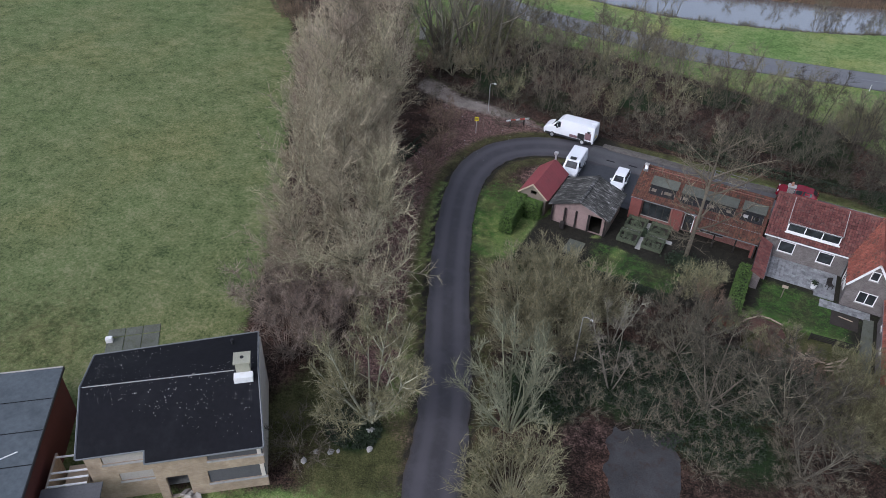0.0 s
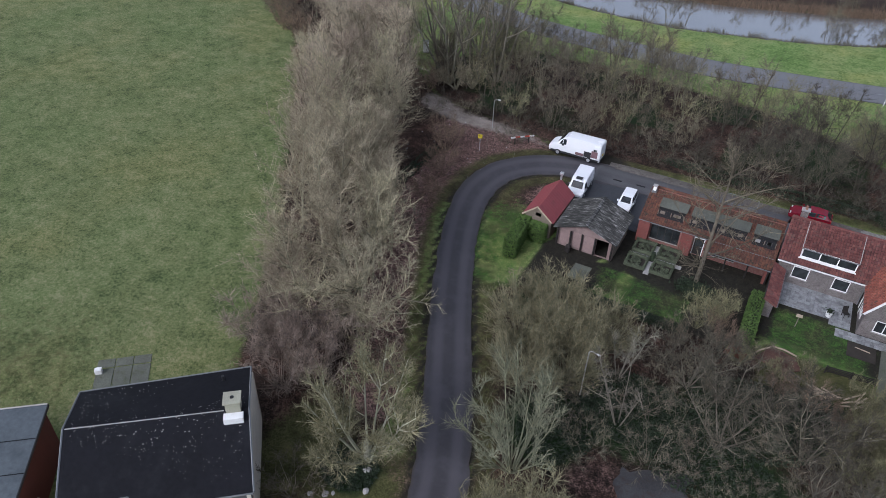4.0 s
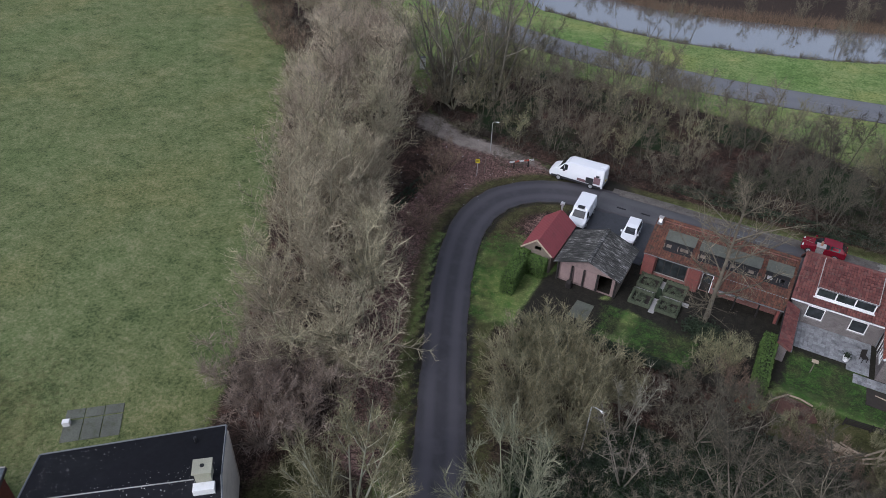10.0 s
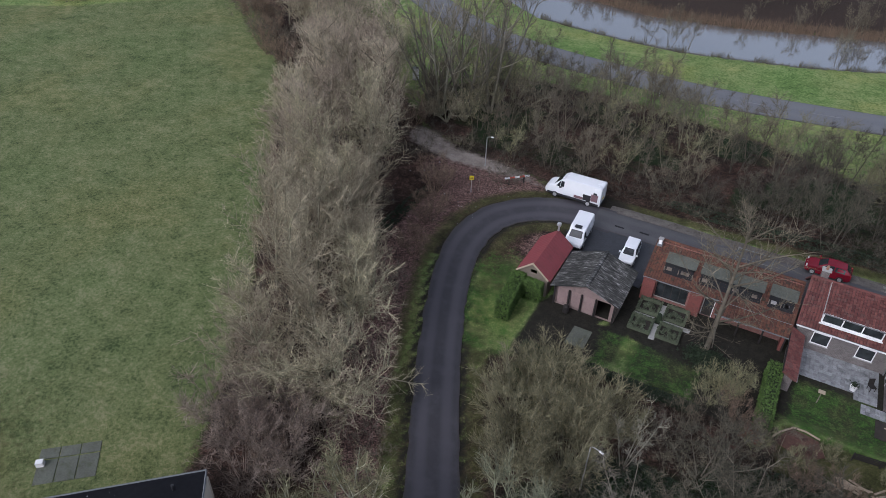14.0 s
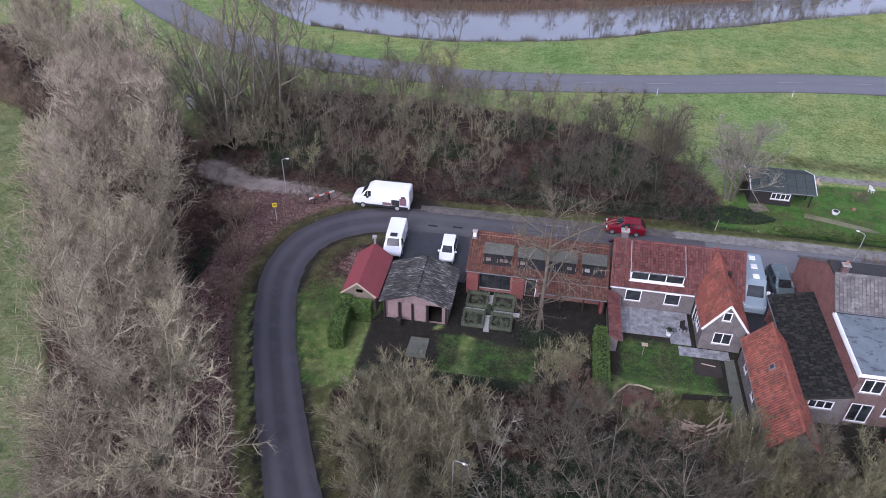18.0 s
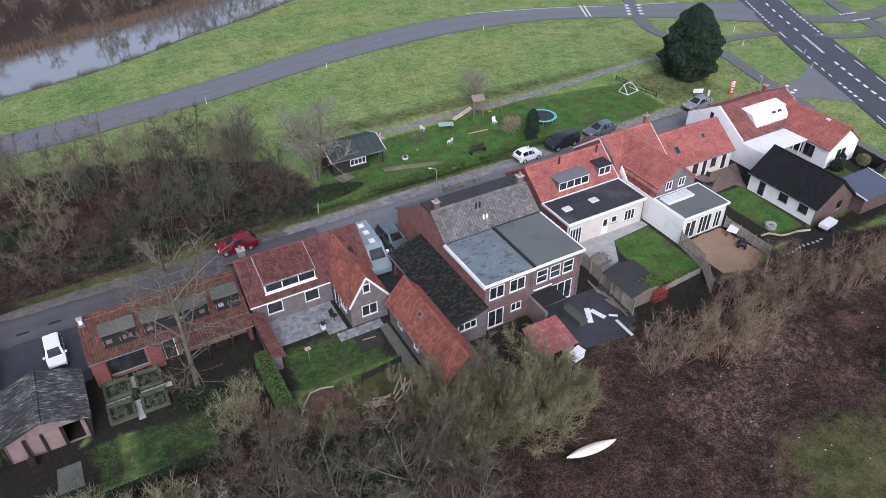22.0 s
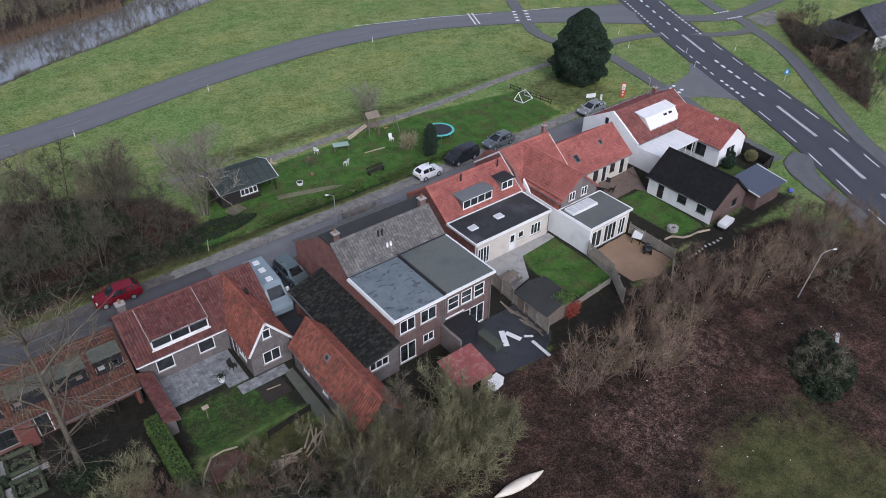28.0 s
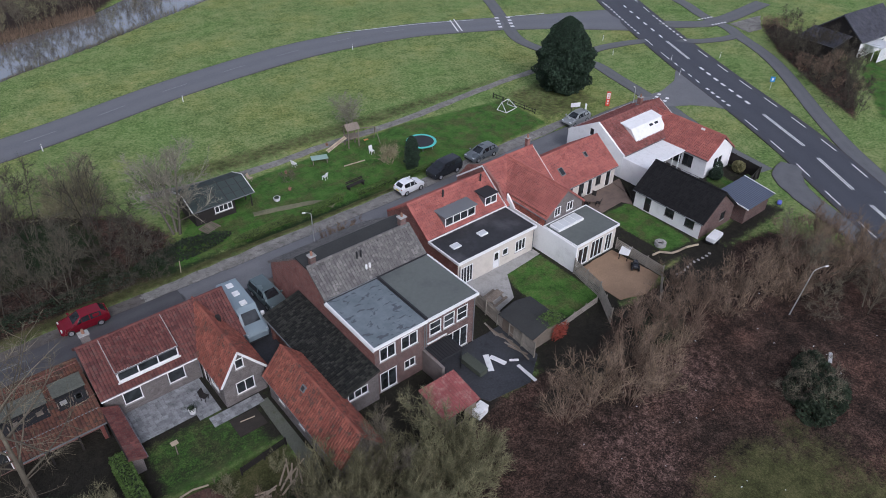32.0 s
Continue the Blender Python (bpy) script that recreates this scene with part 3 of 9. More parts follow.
FARBANK = [(-150, 152), (-90, 148), (-51, 145), (-39, 143.4), (-30, 141.5), (-16, 144), (-3, 148), (7.6, 151.5), (20, 156.5), (33, 161), (70, 200), (70, 260), (-150, 260)]


def ground():
    xs, ys = np.arange(-140, 150.1, 0.8), np.arange(-12, 205.1, 0.8)
    gx, gy = np.meshgrid(xs, ys)
    soft = lambda poly, w: np.clip(inside(gx, gy, poly) / w * 0.5 + 0.5, 0, 1)
    spot = lambda x, y, rx, ry, w=0.5: np.clip((1 - np.hypot((gx - x) / rx, (gy - y) / ry)) / w * 0.5 + 0.5, 0, 1)
    zones = {"z_field": soft(FIELD, 1.5)}
    litter = np.maximum.reduce([soft(BELT, 1.5), soft(WOOD, 2.0), soft(THICKET, 1.2)])
    turf = np.maximum.reduce([soft([(27.5, 28.8), (32.5, 30.6), (38.6, 31.2), (42.6, 29.0), (44.5, 22.5), (40, 14), (28, 14), (24.5, 22)], 3.0), spot(23, 22, 8, 5) * 0.5])
    zones["z_litter"] = np.maximum(litter, soft([(100.6, 51.9), (114, 58), (122.5, 65), (130, 80), (127.4, 82.0), (116.0, 72.0), (106.2, 59.6)], 1.0))
    swirl = np.array([[noise.noise((x * 0.12, y * 0.12, 3)) for x in xs[::4]] for y in ys[::4]]).repeat(4, 0).repeat(4, 1)[:len(ys), :len(xs)]
    rough = np.maximum(soft([(14, 93), (29, 91.2), (51, 91), (72, 92), (78, 92.5), (60, 95), (35, 95.5), (16, 97)], 1.2) * 0.55, 0 * gx) + soft([(67.5, 88.5), (76.9, 89), (79, 83.7), (77.3, 77.8), (66.2, 77.8)], 1.0) * 0.55
    zones["z_dull"] = np.maximum(np.clip(turf * 0.72 + swirl * 0.6, 0, 0.9) * (turf > 0.05), rough)
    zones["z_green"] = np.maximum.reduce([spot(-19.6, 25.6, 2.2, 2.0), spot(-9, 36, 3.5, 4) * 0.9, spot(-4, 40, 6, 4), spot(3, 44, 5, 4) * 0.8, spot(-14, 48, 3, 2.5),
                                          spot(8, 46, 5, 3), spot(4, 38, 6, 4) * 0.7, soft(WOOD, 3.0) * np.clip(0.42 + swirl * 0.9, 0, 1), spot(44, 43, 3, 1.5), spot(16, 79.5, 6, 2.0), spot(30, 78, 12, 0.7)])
    plots = soft([(-9, 51.5), (14, 50), (27, 47), (44, 47), (58, 48.5), (66, 50.5), (76, 53), (75.5, 70.8), (-9, 70.8)], 0.5) * 0.72
    zones["z_soil"] = np.maximum.reduce([plots, spot(34.8, 46.2, 3, 1.6), soft([(50, 45), (60, 45.5), (60, 48.8), (50.6, 47.6)], 0.5), soft([(-17.2, 57), (-11, 57), (-11, 62.8), (-17.2, 62.8)], 0.3), soft([(-17, 51.5), (-9.5, 52), (-10, 62), (-2.5, 62), (2, 61), (2, 51), (-2.5, 51), (-2.8, 56), (-12, 56.5), (-17.2, 57)], 0.5), soft([(-11.4, 56.4), (-9.6, 56.4), (-9.6, 63.6), (-11.4, 63.6)], 0.4), soft([(-18, 49.5), (-12.6, 49.5), (-12.2, 57.6), (-18, 57.6)], 0.6) * 0.9, soft([(-21.5, 63.0), (-18.5, 63.0), (-18.5, 69.5), (-20, 70.0)], 0.6) * 0.6, spot(-20, 75.8, 6, 1.6) * 0.8,
                                         soft([(3.6, 52), (12.5, 51), (16, 49), (10, 46), (2, 48)], 0.8), soft([(28, 44), (50, 46), (60, 47.5), (58, 44), (44, 42), (30, 42)], 1.0) * 0.9,
                                         spot(20, 85, 2.5, 3) * 0.8, soft([(13.3, 46), (24, 45), (28, 46), (24, 52), (20, 52), (17, 46.5)], 0.6), soft([(44.5, 46), (51, 46.5), (58, 47.5), (60, 46), (50, 44.5), (44, 44.5)], 0.8), soft([(-10.3, 62.3), (2.5, 60), (2.5, 70), (-10.3, 70)], 0.3), soft([(36, 47.5), (44, 48.6), (44, 46), (36, 45)], 0.6), soft([(58.4, 48.8), (66, 49), (70, 51), (72, 46), (60, 46)], 0.8) * 0.8, spot(-34, 79, 9, 2.0) * 0.4])
    near = np.full(gx.shape, 1e9)
    for (ax, ay), (bx, by) in zip(LANE, LANE[1:]):
        ex, ey = bx - ax, by - ay
        t = np.clip(((gx - ax) * ex + (gy - ay) * ey) / (ex * ex + ey * ey), 0, 1)
        near = np.minimum(near, np.hypot(gx - ax - t * ex, gy - ay - t * ey))
    zones["z_soil"] = np.maximum(zones["z_soil"], np.clip(1.25 - np.abs(near - 1.9) / 0.8, 0, 1) * 0.75)
    verge = np.clip(1.4 - np.abs(near - 3.0) / 1.5, 0, 1) * 0.55
    # the wide spot at (-47, 21) paints lens fall-off into the field's colour
    zones["z_dull"] = np.maximum.reduce([zones["z_dull"], verge, spot(-47, 21, 13, 11, 1.0) * 0.5, soft([(-16, 75.5), (14, 75.8), (40, 76.2), (40, 77.9), (14, 78.2), (-16, 77)], 0.5) * 0.7, spot(-18, 23.5, 4, 4.5) * 0.8, spot(-23.5, 25.5, 3.5, 5.5) * 0.75])
    zones["z_litter"] = np.maximum.reduce([zones["z_litter"], spot(-20.8, 65.0, 3.6, 4.2) * 0.9, spot(-22.4, 58.5, 2.2, 4.6) * 0.55, np.clip(1.6 - np.abs(near - 2.2) / 1.2, 0, 1) * 0.6 * (gy < 50) * (gx > -24), np.clip(1.7 - np.abs(near - 3.2) / 1.5, 0, 1) * 0.72 * (gy > 58)])
    bankside = soft(BELT, 1.0) * np.clip((9.5 - near) / 3, 0, 1) * (gy > 30)
    zones["z_leaf"] = np.maximum.reduce([bankside, spot(-5.5, 33.5, 4, 2.5) * 0.45, spot(5.5, 50.3, 3.2, 1.6) * 0.7, spot(-34, 73, 6, 4) * 0.8, spot(-21, 64.5, 2.2, 3.2) * 0.7, spot(32, 36, 6, 5) * 0.45, spot(30, 27, 7, 5) * 0.35, spot(-16.8, 24.5, 3.0, 4.5) * 0.75, spot(40, 38, 7, 4) * 0.45])
    rear = soft([(3.2, 48), (12.2, 47.6), (12.2, 53.2), (3.2, 53.4)], 0.5)
    zones["z_soil"] = zones["z_soil"] * (1 - 0.9 * rear)
    zones["z_dull"] = np.maximum(zones["z_dull"], rear * 0.75)
    zones["z_lawn"] = np.maximum.reduce([soft([(-12, 51.3), (-2.9, 51.2), (-2.8, 55.9), (-12.1, 56.4)], 0.3) * 0.48, soft([(3.3, 52.6), (8, 52.4), (11.8, 52.7), (11.9, 55.5), (9.6, 59), (3.4, 59)], 0.3) * 0.5,
                                         soft([(38.6, 57.3), (43.6, 57.5), (43.4, 49.3), (39, 48.8), (37.6, 52)], 0.3), soft([(53.8, 58.4), (58.5, 58), (58.2, 49.3), (54.0, 49.6)], 0.3),
                                         soft([(14, 78.0), (44, 77.6), (66, 77.6), (66.5, 86.8), (50, 89.5), (27, 88.6), (19, 86), (15, 80)], 0.6) * 0.9, soft([(-23.6, 48), (-17.4, 48), (-17.6, 57), (-21.8, 61), (-25, 62), (-26, 58)], 0.8) * 0.5, soft([(104, 50), (116, 58), (121, 61), (132, 60), (132, 42), (112, 40)], 1.0) * 0.9, soft([(122, 84), (138, 84), (138, 74), (128, 72)], 1.0) * 0.3, soft([(69.5, 52), (72.0, 52), (72.3, 55.5), (69.8, 55.8)], 0.4)])
    zones["z_reed"] = np.maximum(soft(FARBANK, 1.5), 0 * gx)
    zones["z_gravel"] = np.maximum.reduce([soft([(-45, 80.5), (-42, 80.5), (-38, 78.0), (-33, 77.6), (-29, 76.9), (-25, 75.3), (-29.5, 75.4), (-36, 75.0), (-40, 75.6), (-44, 77.4)], 1.4), soft([(-23, 17), (-15.5, 22), (-15, 24), (-19, 22), (-24, 18.5)], 1.2) * 0.3])
    gz = -0.06 - 0.05 * np.array([[noise.noise((x * 0.35, y * 0.35, 0)) for x in xs[::4]] for y in ys[::4]]).repeat(4, 0).repeat(4, 1)[:len(ys), :len(xs)]
    pond = inside(gx, gy, POND)
    gz = np.where(pond > -0.9, gz - np.clip((pond + 0.9) / 2.0, 0, 1) * 1.5, gz)
    ditch = np.abs(gy - 77.6)
    gz -= np.clip(1 - ditch / 0.9, 0, 1) * 0.35 * ((gx > 11) & (gx < 64))
    verts = np.stack([gx, gy, gz], -1).reshape(-1, 3)
    w, h = len(xs), len(ys)
    idx = np.arange(w * h).reshape(h, w)
    quads = np.stack([idx[:-1, :-1], idx[:-1, 1:], idx[1:, 1:], idx[1:, :-1]], -1).reshape(-1, 4)
    # the land goes on to the horizon
    x1, y1 = xs[-1], ys[-1]
    ring = [(-140, -12), (x1, -12), (x1, y1), (-140, y1)]
    far = [(-3000, -3000), (3000, -3000), (3000, 3000), (-3000, 3000)]
    base = len(verts)
    verts = np.vstack([verts, [(*p, -0.5) for p in ring], [(*p, -0.5) for p in far]])
    outer = [(base + i, base + (i + 1) % 4, base + 4 + (i + 1) % 4, base + 4 + i) for i in range(4)]
    faces = quads.tolist() + [f[::-1] for f in outer]
    me = bpy.data.meshes.new("ground")
    me.from_pydata(verts.tolist(), [], [tuple(f) for f in faces])
    for key, val in zones.items():
        a = me.attributes.new(key, "FLOAT", "POINT")
        a.data.foreach_set("value", np.concatenate([val.ravel(), np.zeros(8)]).astype(np.float32))
    me.polygons.foreach_set("use_smooth", [True] * len(me.polygons))
    return tagged(put("ground", me, M_ground), "winter turf, leaf litter and rough pasture", "ground", kind="structure")


def ribbon(name, points, widths, material, label, category="road", z=0.0, thick=0.12, n=8, kind="structure", rag=0.0):
    """A road or path along a smooth line; widths: one, or one for each point."""
    line = curve(points, n) if n > 1 else [Vector((*p, 0)) for p in points]
    ws = [widths] * len(points) if isinstance(widths, (int, float)) else widths
    verts, uvs, faces, run = [], [], [], 0.0
    cols = 5
    for i, p in enumerate(line):
        a, b = line[max(0, i - 1)], line[min(len(line) - 1, i + 1)]
        d = (b - a).normalized()
        s = Vector((-d.y, d.x, 0))
        f = i / max(1, n)
        k = min(int(f), len(ws) - 2)
        w = ws[k] + (ws[k + 1] - ws[k]) * (f - k)
        run += (p - line[i - 1]).length if i else 0
        for c in range(cols):
            u = c / (cols - 1)
            r = rag * noise.noise((p.x * 0.9, p.y * 0.9, c)) if c in (0, cols - 1) else 0
            q = p + s * ((u - 0.5) * w + r)
            verts.append((q.x, q.y, z + (0.03 * math.sin(math.pi * u))))
            uvs.append((u, run))
        for c in (0, cols - 1):
            q = verts[i * (cols + 2) + c]
            verts.append((q[0], q[1], z - thick))
            uvs.append((c / (cols - 1), run))
    step_n = cols + 2
    for i in range(len(line) - 1):
        a, b = i * step_n, (i + 1) * step_n
        for c in range(cols - 1):
            faces.append((a + c, b + c, b + c + 1, a + c + 1))
        faces.append((a + cols, b + cols, b, a))
        faces.append((a + cols - 1, b + cols - 1, b + cols + 1, a + cols + 1))
    return tagged(put(name, mesh_of(name, verts, faces, uvs), material), label, category, kind=kind)


def patch(name, poly, material, label, category, z=0.0, thick=0.1, parent=None, kind="structure", rag=0.0, m=None):
    """A flat paved area with a skirt."""
    pts = []
    for (ax, ay), (bx, by) in zip(poly, poly[1:] + poly[:1]):
        k = max(1, int(math.hypot(bx - ax, by - ay) / 0.5)) if rag else 1
        for i in range(k):
            x, y = ax + (bx - ax) * i / k, ay + (by - ay) * i / k
            pts.append((x + rag * noise.noise((x, y, 1)), y + rag * noise.noise((x, y, 7))))
    n = len(pts)
    verts = [(x, y, z) for x, y in pts] + [(x, y, z - thick) for x, y in pts]
    uvs = [(0.5, y) for x, y in pts] * 2
    area = sum(a[0] * b[1] - b[0] * a[1] for a, b in zip(pts, pts[1:] + pts[:1]))
    top = tuple(range(n)) if area > 0 else tuple(range(n))[::-1]
    faces = [top] + [(i, i + n, (i + 1) % n + n, (i + 1) % n) if area > 0 else ((i + 1) % n, (i + 1) % n + n, i + n, i) for i in range(n)]
    ob = put(name, mesh_of(name, verts, faces, uvs), material, parent, m=m)
    return tagged(ob, label, category, kind=kind)


LANE = [(10, -12), (0.5, 1.5), (-6.5, 14), (-11.9, 23.3), (-14.0, 28.6), (-16.8, 34.6), (-20.5, 41.8), (-23.5, 48.2), (-25.9, 54.0), (-27.5, 59.2), (-27.9, 63.6), (-26.9, 67.4), (-24.3, 70.3), (-20.6, 72.0), (-16, 72.5)]
ground()
tagged(put("water", mesh_of("water", [(x, y, -0.5) for x, y in ((-150, 120), (100, 120), (100, 205), (-150, 205))], [(0, 1, 2, 3)]), M_water), "still grey water of a broad ditch", "water", kind="structure")

ribbon("road", LANE, [4.2, 4.2, 4.2, 4.1, 3.9, 3.8, 3.7, 3.6, 3.6, 3.8, 4.0, 4.2, 4.4, 4.6, 4.6], M_lane, "narrow dark asphalt lane with worn wheel tracks", z=0.02, rag=0.2)
# the shaded end: darker copies of asphalt and gravel carry the shade
ribbon("road", [(-18, 72.4), (-8, 72.4), (4, 72.5), (13, 72.5)], [3.7, 3.8, 3.9, 3.9], M_shadestreet, "dark asphalt at the shaded end of the street, shade in its colour", z=0.034, rag=0.1)
ribbon("road", [(12.9, 72.5), (20, 72.5), (40, 72.5), (60, 73.0), (75, 72.9), (79, 72.7), (83.5, 72.4)], [3.9, 3.9, 4.0, 4.2, 4.4, 4.6, 5.0], M_street, "grey asphalt village street, damp in places", z=0.034, rag=0.1)
ribbon("pavement", [(-17, 75.0), (0, 75.0), (10, 75.1)], [1.3, 1.4, 1.5], M_shadegravel, "strip of gravel along the shaded street, shade in its colour", "verge", z=0.012, rag=0.3)
ribbon("pavement", [(9.8, 75.1), (20, 75.2), (40, 75.3), (60, 76.0), (70, 76.5)], [1.5, 1.7, 1.8, 1.8, 1.2], M_gravel, "strip of pale gravel along the street", "verge", z=0.012, rag=0.25)
ribbon("road", [(-135, 185), (-110, 162), (-92, 145.5), (-77, 132.5), (-67, 124.6), (-58, 118.6), (-48, 114.4), (-38, 112.3), (-26, 111.3), (-12, 110.8), (11, 114.3), (31, 118.8), (50, 121), (62, 120.2), (72.5, 118), (80, 115), (88, 111.2), (97, 106.2), (108, 99.2)], [7.0, 7.0, 7.0, 7.0, 7.0, 7.0, 6.8, 6.6, 6.6, 6.6, 6.4, 6.8, 7.2, 7.0, 6.6, 6.6, 6.8, 8, 12], M_dyke, "grey two-lane country road along the water", z=0.016)
ribbon("road", [(60, 8), (68.5, 22), (80.2, 41.2), (86.9, 51.8), (92.4, 62), (98.0, 73.2), (104.6, 85.6), (115.2, 104.2), (130.5, 128), (160, 170)], 8.6, M_main, "wide blue-black asphalt main road with white markings", z=0.04)
ribbon("pavement", [(70, 20), (79, 31), (86.8, 42.2), (92.0, 49.2), (97.8, 55.7), (104.6, 62.7), (108.4, 66.7), (112.2, 71.2), (115.1, 75.5), (117.8, 80.4), (120.2, 84.1), (121.4, 87.8), (122.9, 91.9), (125.8, 97.1), (129, 104), (144, 130)], 2.4, M_path, "asphalt cycle path beside the main road", "path", z=0.022)
ribbon("pavement", [(59.5, 22), (67.5, 31), (72.3, 38.4), (74.2, 42.7), (75.9, 46.6), (78.2, 49.6), (81.6, 50.6)], [2.8, 2.8, 2.8, 2.8, 3.0, 3.6, 3.4], M_path, "worn asphalt track joining the main road", "path", z=0.03, rag=0.15)
ribbon("pavement", [(83.8, 74.4), (84.6, 77), (85.9, 82), (87.3, 87.5), (86.2, 93), (85.1, 98.5), (85.6, 103.4), (88.4, 108.8), (92.5, 115.7), (96, 122), (103, 136)], [2.4, 2.2, 2.2, 2.2, 2.2, 2.2, 2.3, 2.3, 2.3, 2.3, 2.3], M_path, "asphalt footpath crossing the verge", "path", z=0.02)
ribbon("pavement", [(86.5, 90.5), (92, 91.8), (97.5, 91.0), (103.5, 89.0)], 2.0, M_path, "asphalt footpath to the main road", "path", z=0.028)
ribbon("pavement", [(83.4, 70.6), (81.4, 64.8), (78.9, 58.2), (77.7, 52.0)], [1.6, 1.6, 1.7, 2.0], M_path, "narrow asphalt path behind the corner house", "path", z=0.03, rag=0.1)
ribbon("pavement", [(109.4, 95.0), (112.8, 92.3), (115.8, 90.1), (119.0, 88.1), (123.1, 87.6), (127.6, 87.6), (139.2, 88.5)], [5.5, 4.0, 3.4, 3.2, 3.2, 3.2, 3.2], M_path, "side road opposite the village street", "road", z=0.029)
ribbon("pavement", [(105.8, 86.4), (108.4, 84.8), (109.8, 83.6), (112.2, 82.4), (115.0, 81.4), (118.0, 81.1)], [3.2, 2.4, 2.0, 1.9, 1.9, 1.9], M_path, "short slip path round the grass island", "path", z=0.035)
ribbon("pavement", [(16, 92.2), (29, 90.2), (38.6, 90.4), (51, 90.2), (62, 91.0), (72, 91.6), (80, 91.5)], 1.25, M_gravel, "muddy footpath behind the gardens", "path", z=0.0, rag=0.2)
ribbon("pavement", [(24.4, 81.6), (27.5, 80.8), (31, 79.6), (32.3, 77.8)], 0.8, M_trod, "trodden garden path", "path", z=0.004, rag=0.1)


patch("pavement", [(82.0, 75.0), (87.1, 74.5), (91.9, 75.7), (96.0, 78.3), (98.5, 80), (99, 74), (92, 62), (89.6, 64.5), (88.4, 66.8), (86.4, 69.0), (84.0, 70.2), (82.0, 70.2)], M_street, "asphalt mouth of the street at the main road", "road", z=0.036, rag=0.1)


# white road markings, painted on the main road
def mark(x, y, ang, length, width, z=0.075, paint=None):
    box("road_marking", -length / 2, length / 2, -width / 2, width / 2, 0, 0.006, paint or M_mark, markings, bevel=0.0).matrix_basis = pose(x, y, z, 0, 0, ang)


markings = tagged(thing("road_markings", 0, 0), "white dashes and lines painted on the asphalt", "road markings")
markings["kind"] = "structure"
MAIN = curve([(60, 8), (68.5, 22), (80.2, 41.2), (86.9, 51.8), (92.4, 62), (98.0, 73.2), (104.6, 85.6), (115.2, 104.2), (130.5, 128), (160, 170)], 40)


def along(line, s0, s1, gap, length, off, width, paint=None):
    """Dashes at a sideways offset from a line, from s0 to s1 metres along it."""
    run, nxt = 0.0, s0
    for a, b in zip(line, line[1:]):
        d = b - a
        while run <= nxt < run + d.length and nxt <= s1:
            p, t = a + d * ((nxt - run) / d.length), d.normalized()
            mark(p.x - t.y * off, p.y + t.x * off, math.degrees(math.atan2(d.y, d.x)), length, width, paint=paint)
            nxt += length + gap
        run += d.length


for off in (-0.14, 0.14):
    for s0, length in ((22.5, 8.0), (34.0, 8.0), (45.2, 7.6), (56.9, 9.4), (86.8, 8.2)):
        along(MAIN, s0, s0 + 0.1, 50, length, off, 0.15)
along(MAIN, 65.6, 79, 1.0, 1.15, 0.0, 0.42)
along(MAIN, 93.4, 111, 2.0, 1.35, 0.0, 0.36)
along(MAIN, 116, 170, 1.6, 1.4, 0.0, 0.3)
along(MAIN, 14.5, 62, 3.25, 3.1, 3.5, 0.17)
along(MAIN, 84.6, 92, 3.2, 3.1, 3.3, 0.17)
along(MAIN, 65.3, 72.5, 0.7, 0.75, 3.2, 0.4)
along(MAIN, 74, 81, 1.2, 1.1, 3.2, 0.22)
along(MAIN, 95.5, 112, 0.75, 0.7, 3.3, 0.36)
along(MAIN, 112, 190, 3.3, 3.1, 3.5, 0.17)
along(MAIN, 13.0, 88, 3.3, 3.2, -3.4, 0.17)
along(MAIN, 91, 105, 0.75, 0.7, -3.4, 0.36)
along(MAIN, 108, 190, 3.3, 3.1, -3.5, 0.17)
along(curve([(62.6, 124.2), (76.4, 119.5), (85.5, 115.4)], 20), 0, 26, 0.0, 2.0, 0.0, 0.14)
along(curve([(92.5, 112.6), (99.8, 109.8)], 20), 0, 8, 0.0, 2.0, 0.0, 0.14)
for line, off in (([(-48, 114.4), (-38, 112.3), (-26, 111.3), (-12, 110.8), (11, 114.3), (31, 118.8), (50, 121), (66, 120.3), (80, 116.2)], 0.0),):
    along(curve(line, 30), 0, 138, 6.0, 4.0, off, 0.09, M_fadedmark)
for i in range(5):
    mark(81.5 + i * 1.05, 72.6 + i * 0.33, 18, 0.6, 0.5, 0.09)
    mark(81.3 + i * 1.05, 71.0 + i * 0.33, 18, 0.6, 0.5, 0.09)
    mark(119.9 + i * 0.75, 90.2 - i * 0.15, 5, 0.5, 0.4, 0.07)
    mark(119.3 + i * 0.75, 86.9 - i * 0.15, 5, 0.5, 0.4, 0.07)
for i in range(4):
    mark(90.0 - i * 0.95, 113.5 - i * 1.35, 62, 0.65, 0.7, 0.075)
    mark(92.0 - i * 0.95, 112.5 - i * 1.35, 62, 0.65, 0.7, 0.075)
for i in range(2):
    mark(75.25 + i * 0.8, 72.65, 90, 2.9, 0.26, 0.085)
    mark(80.95 + i * 0.8, 115.0 - i * 0.15, 63.4, 6.2, 0.26, 0.075)

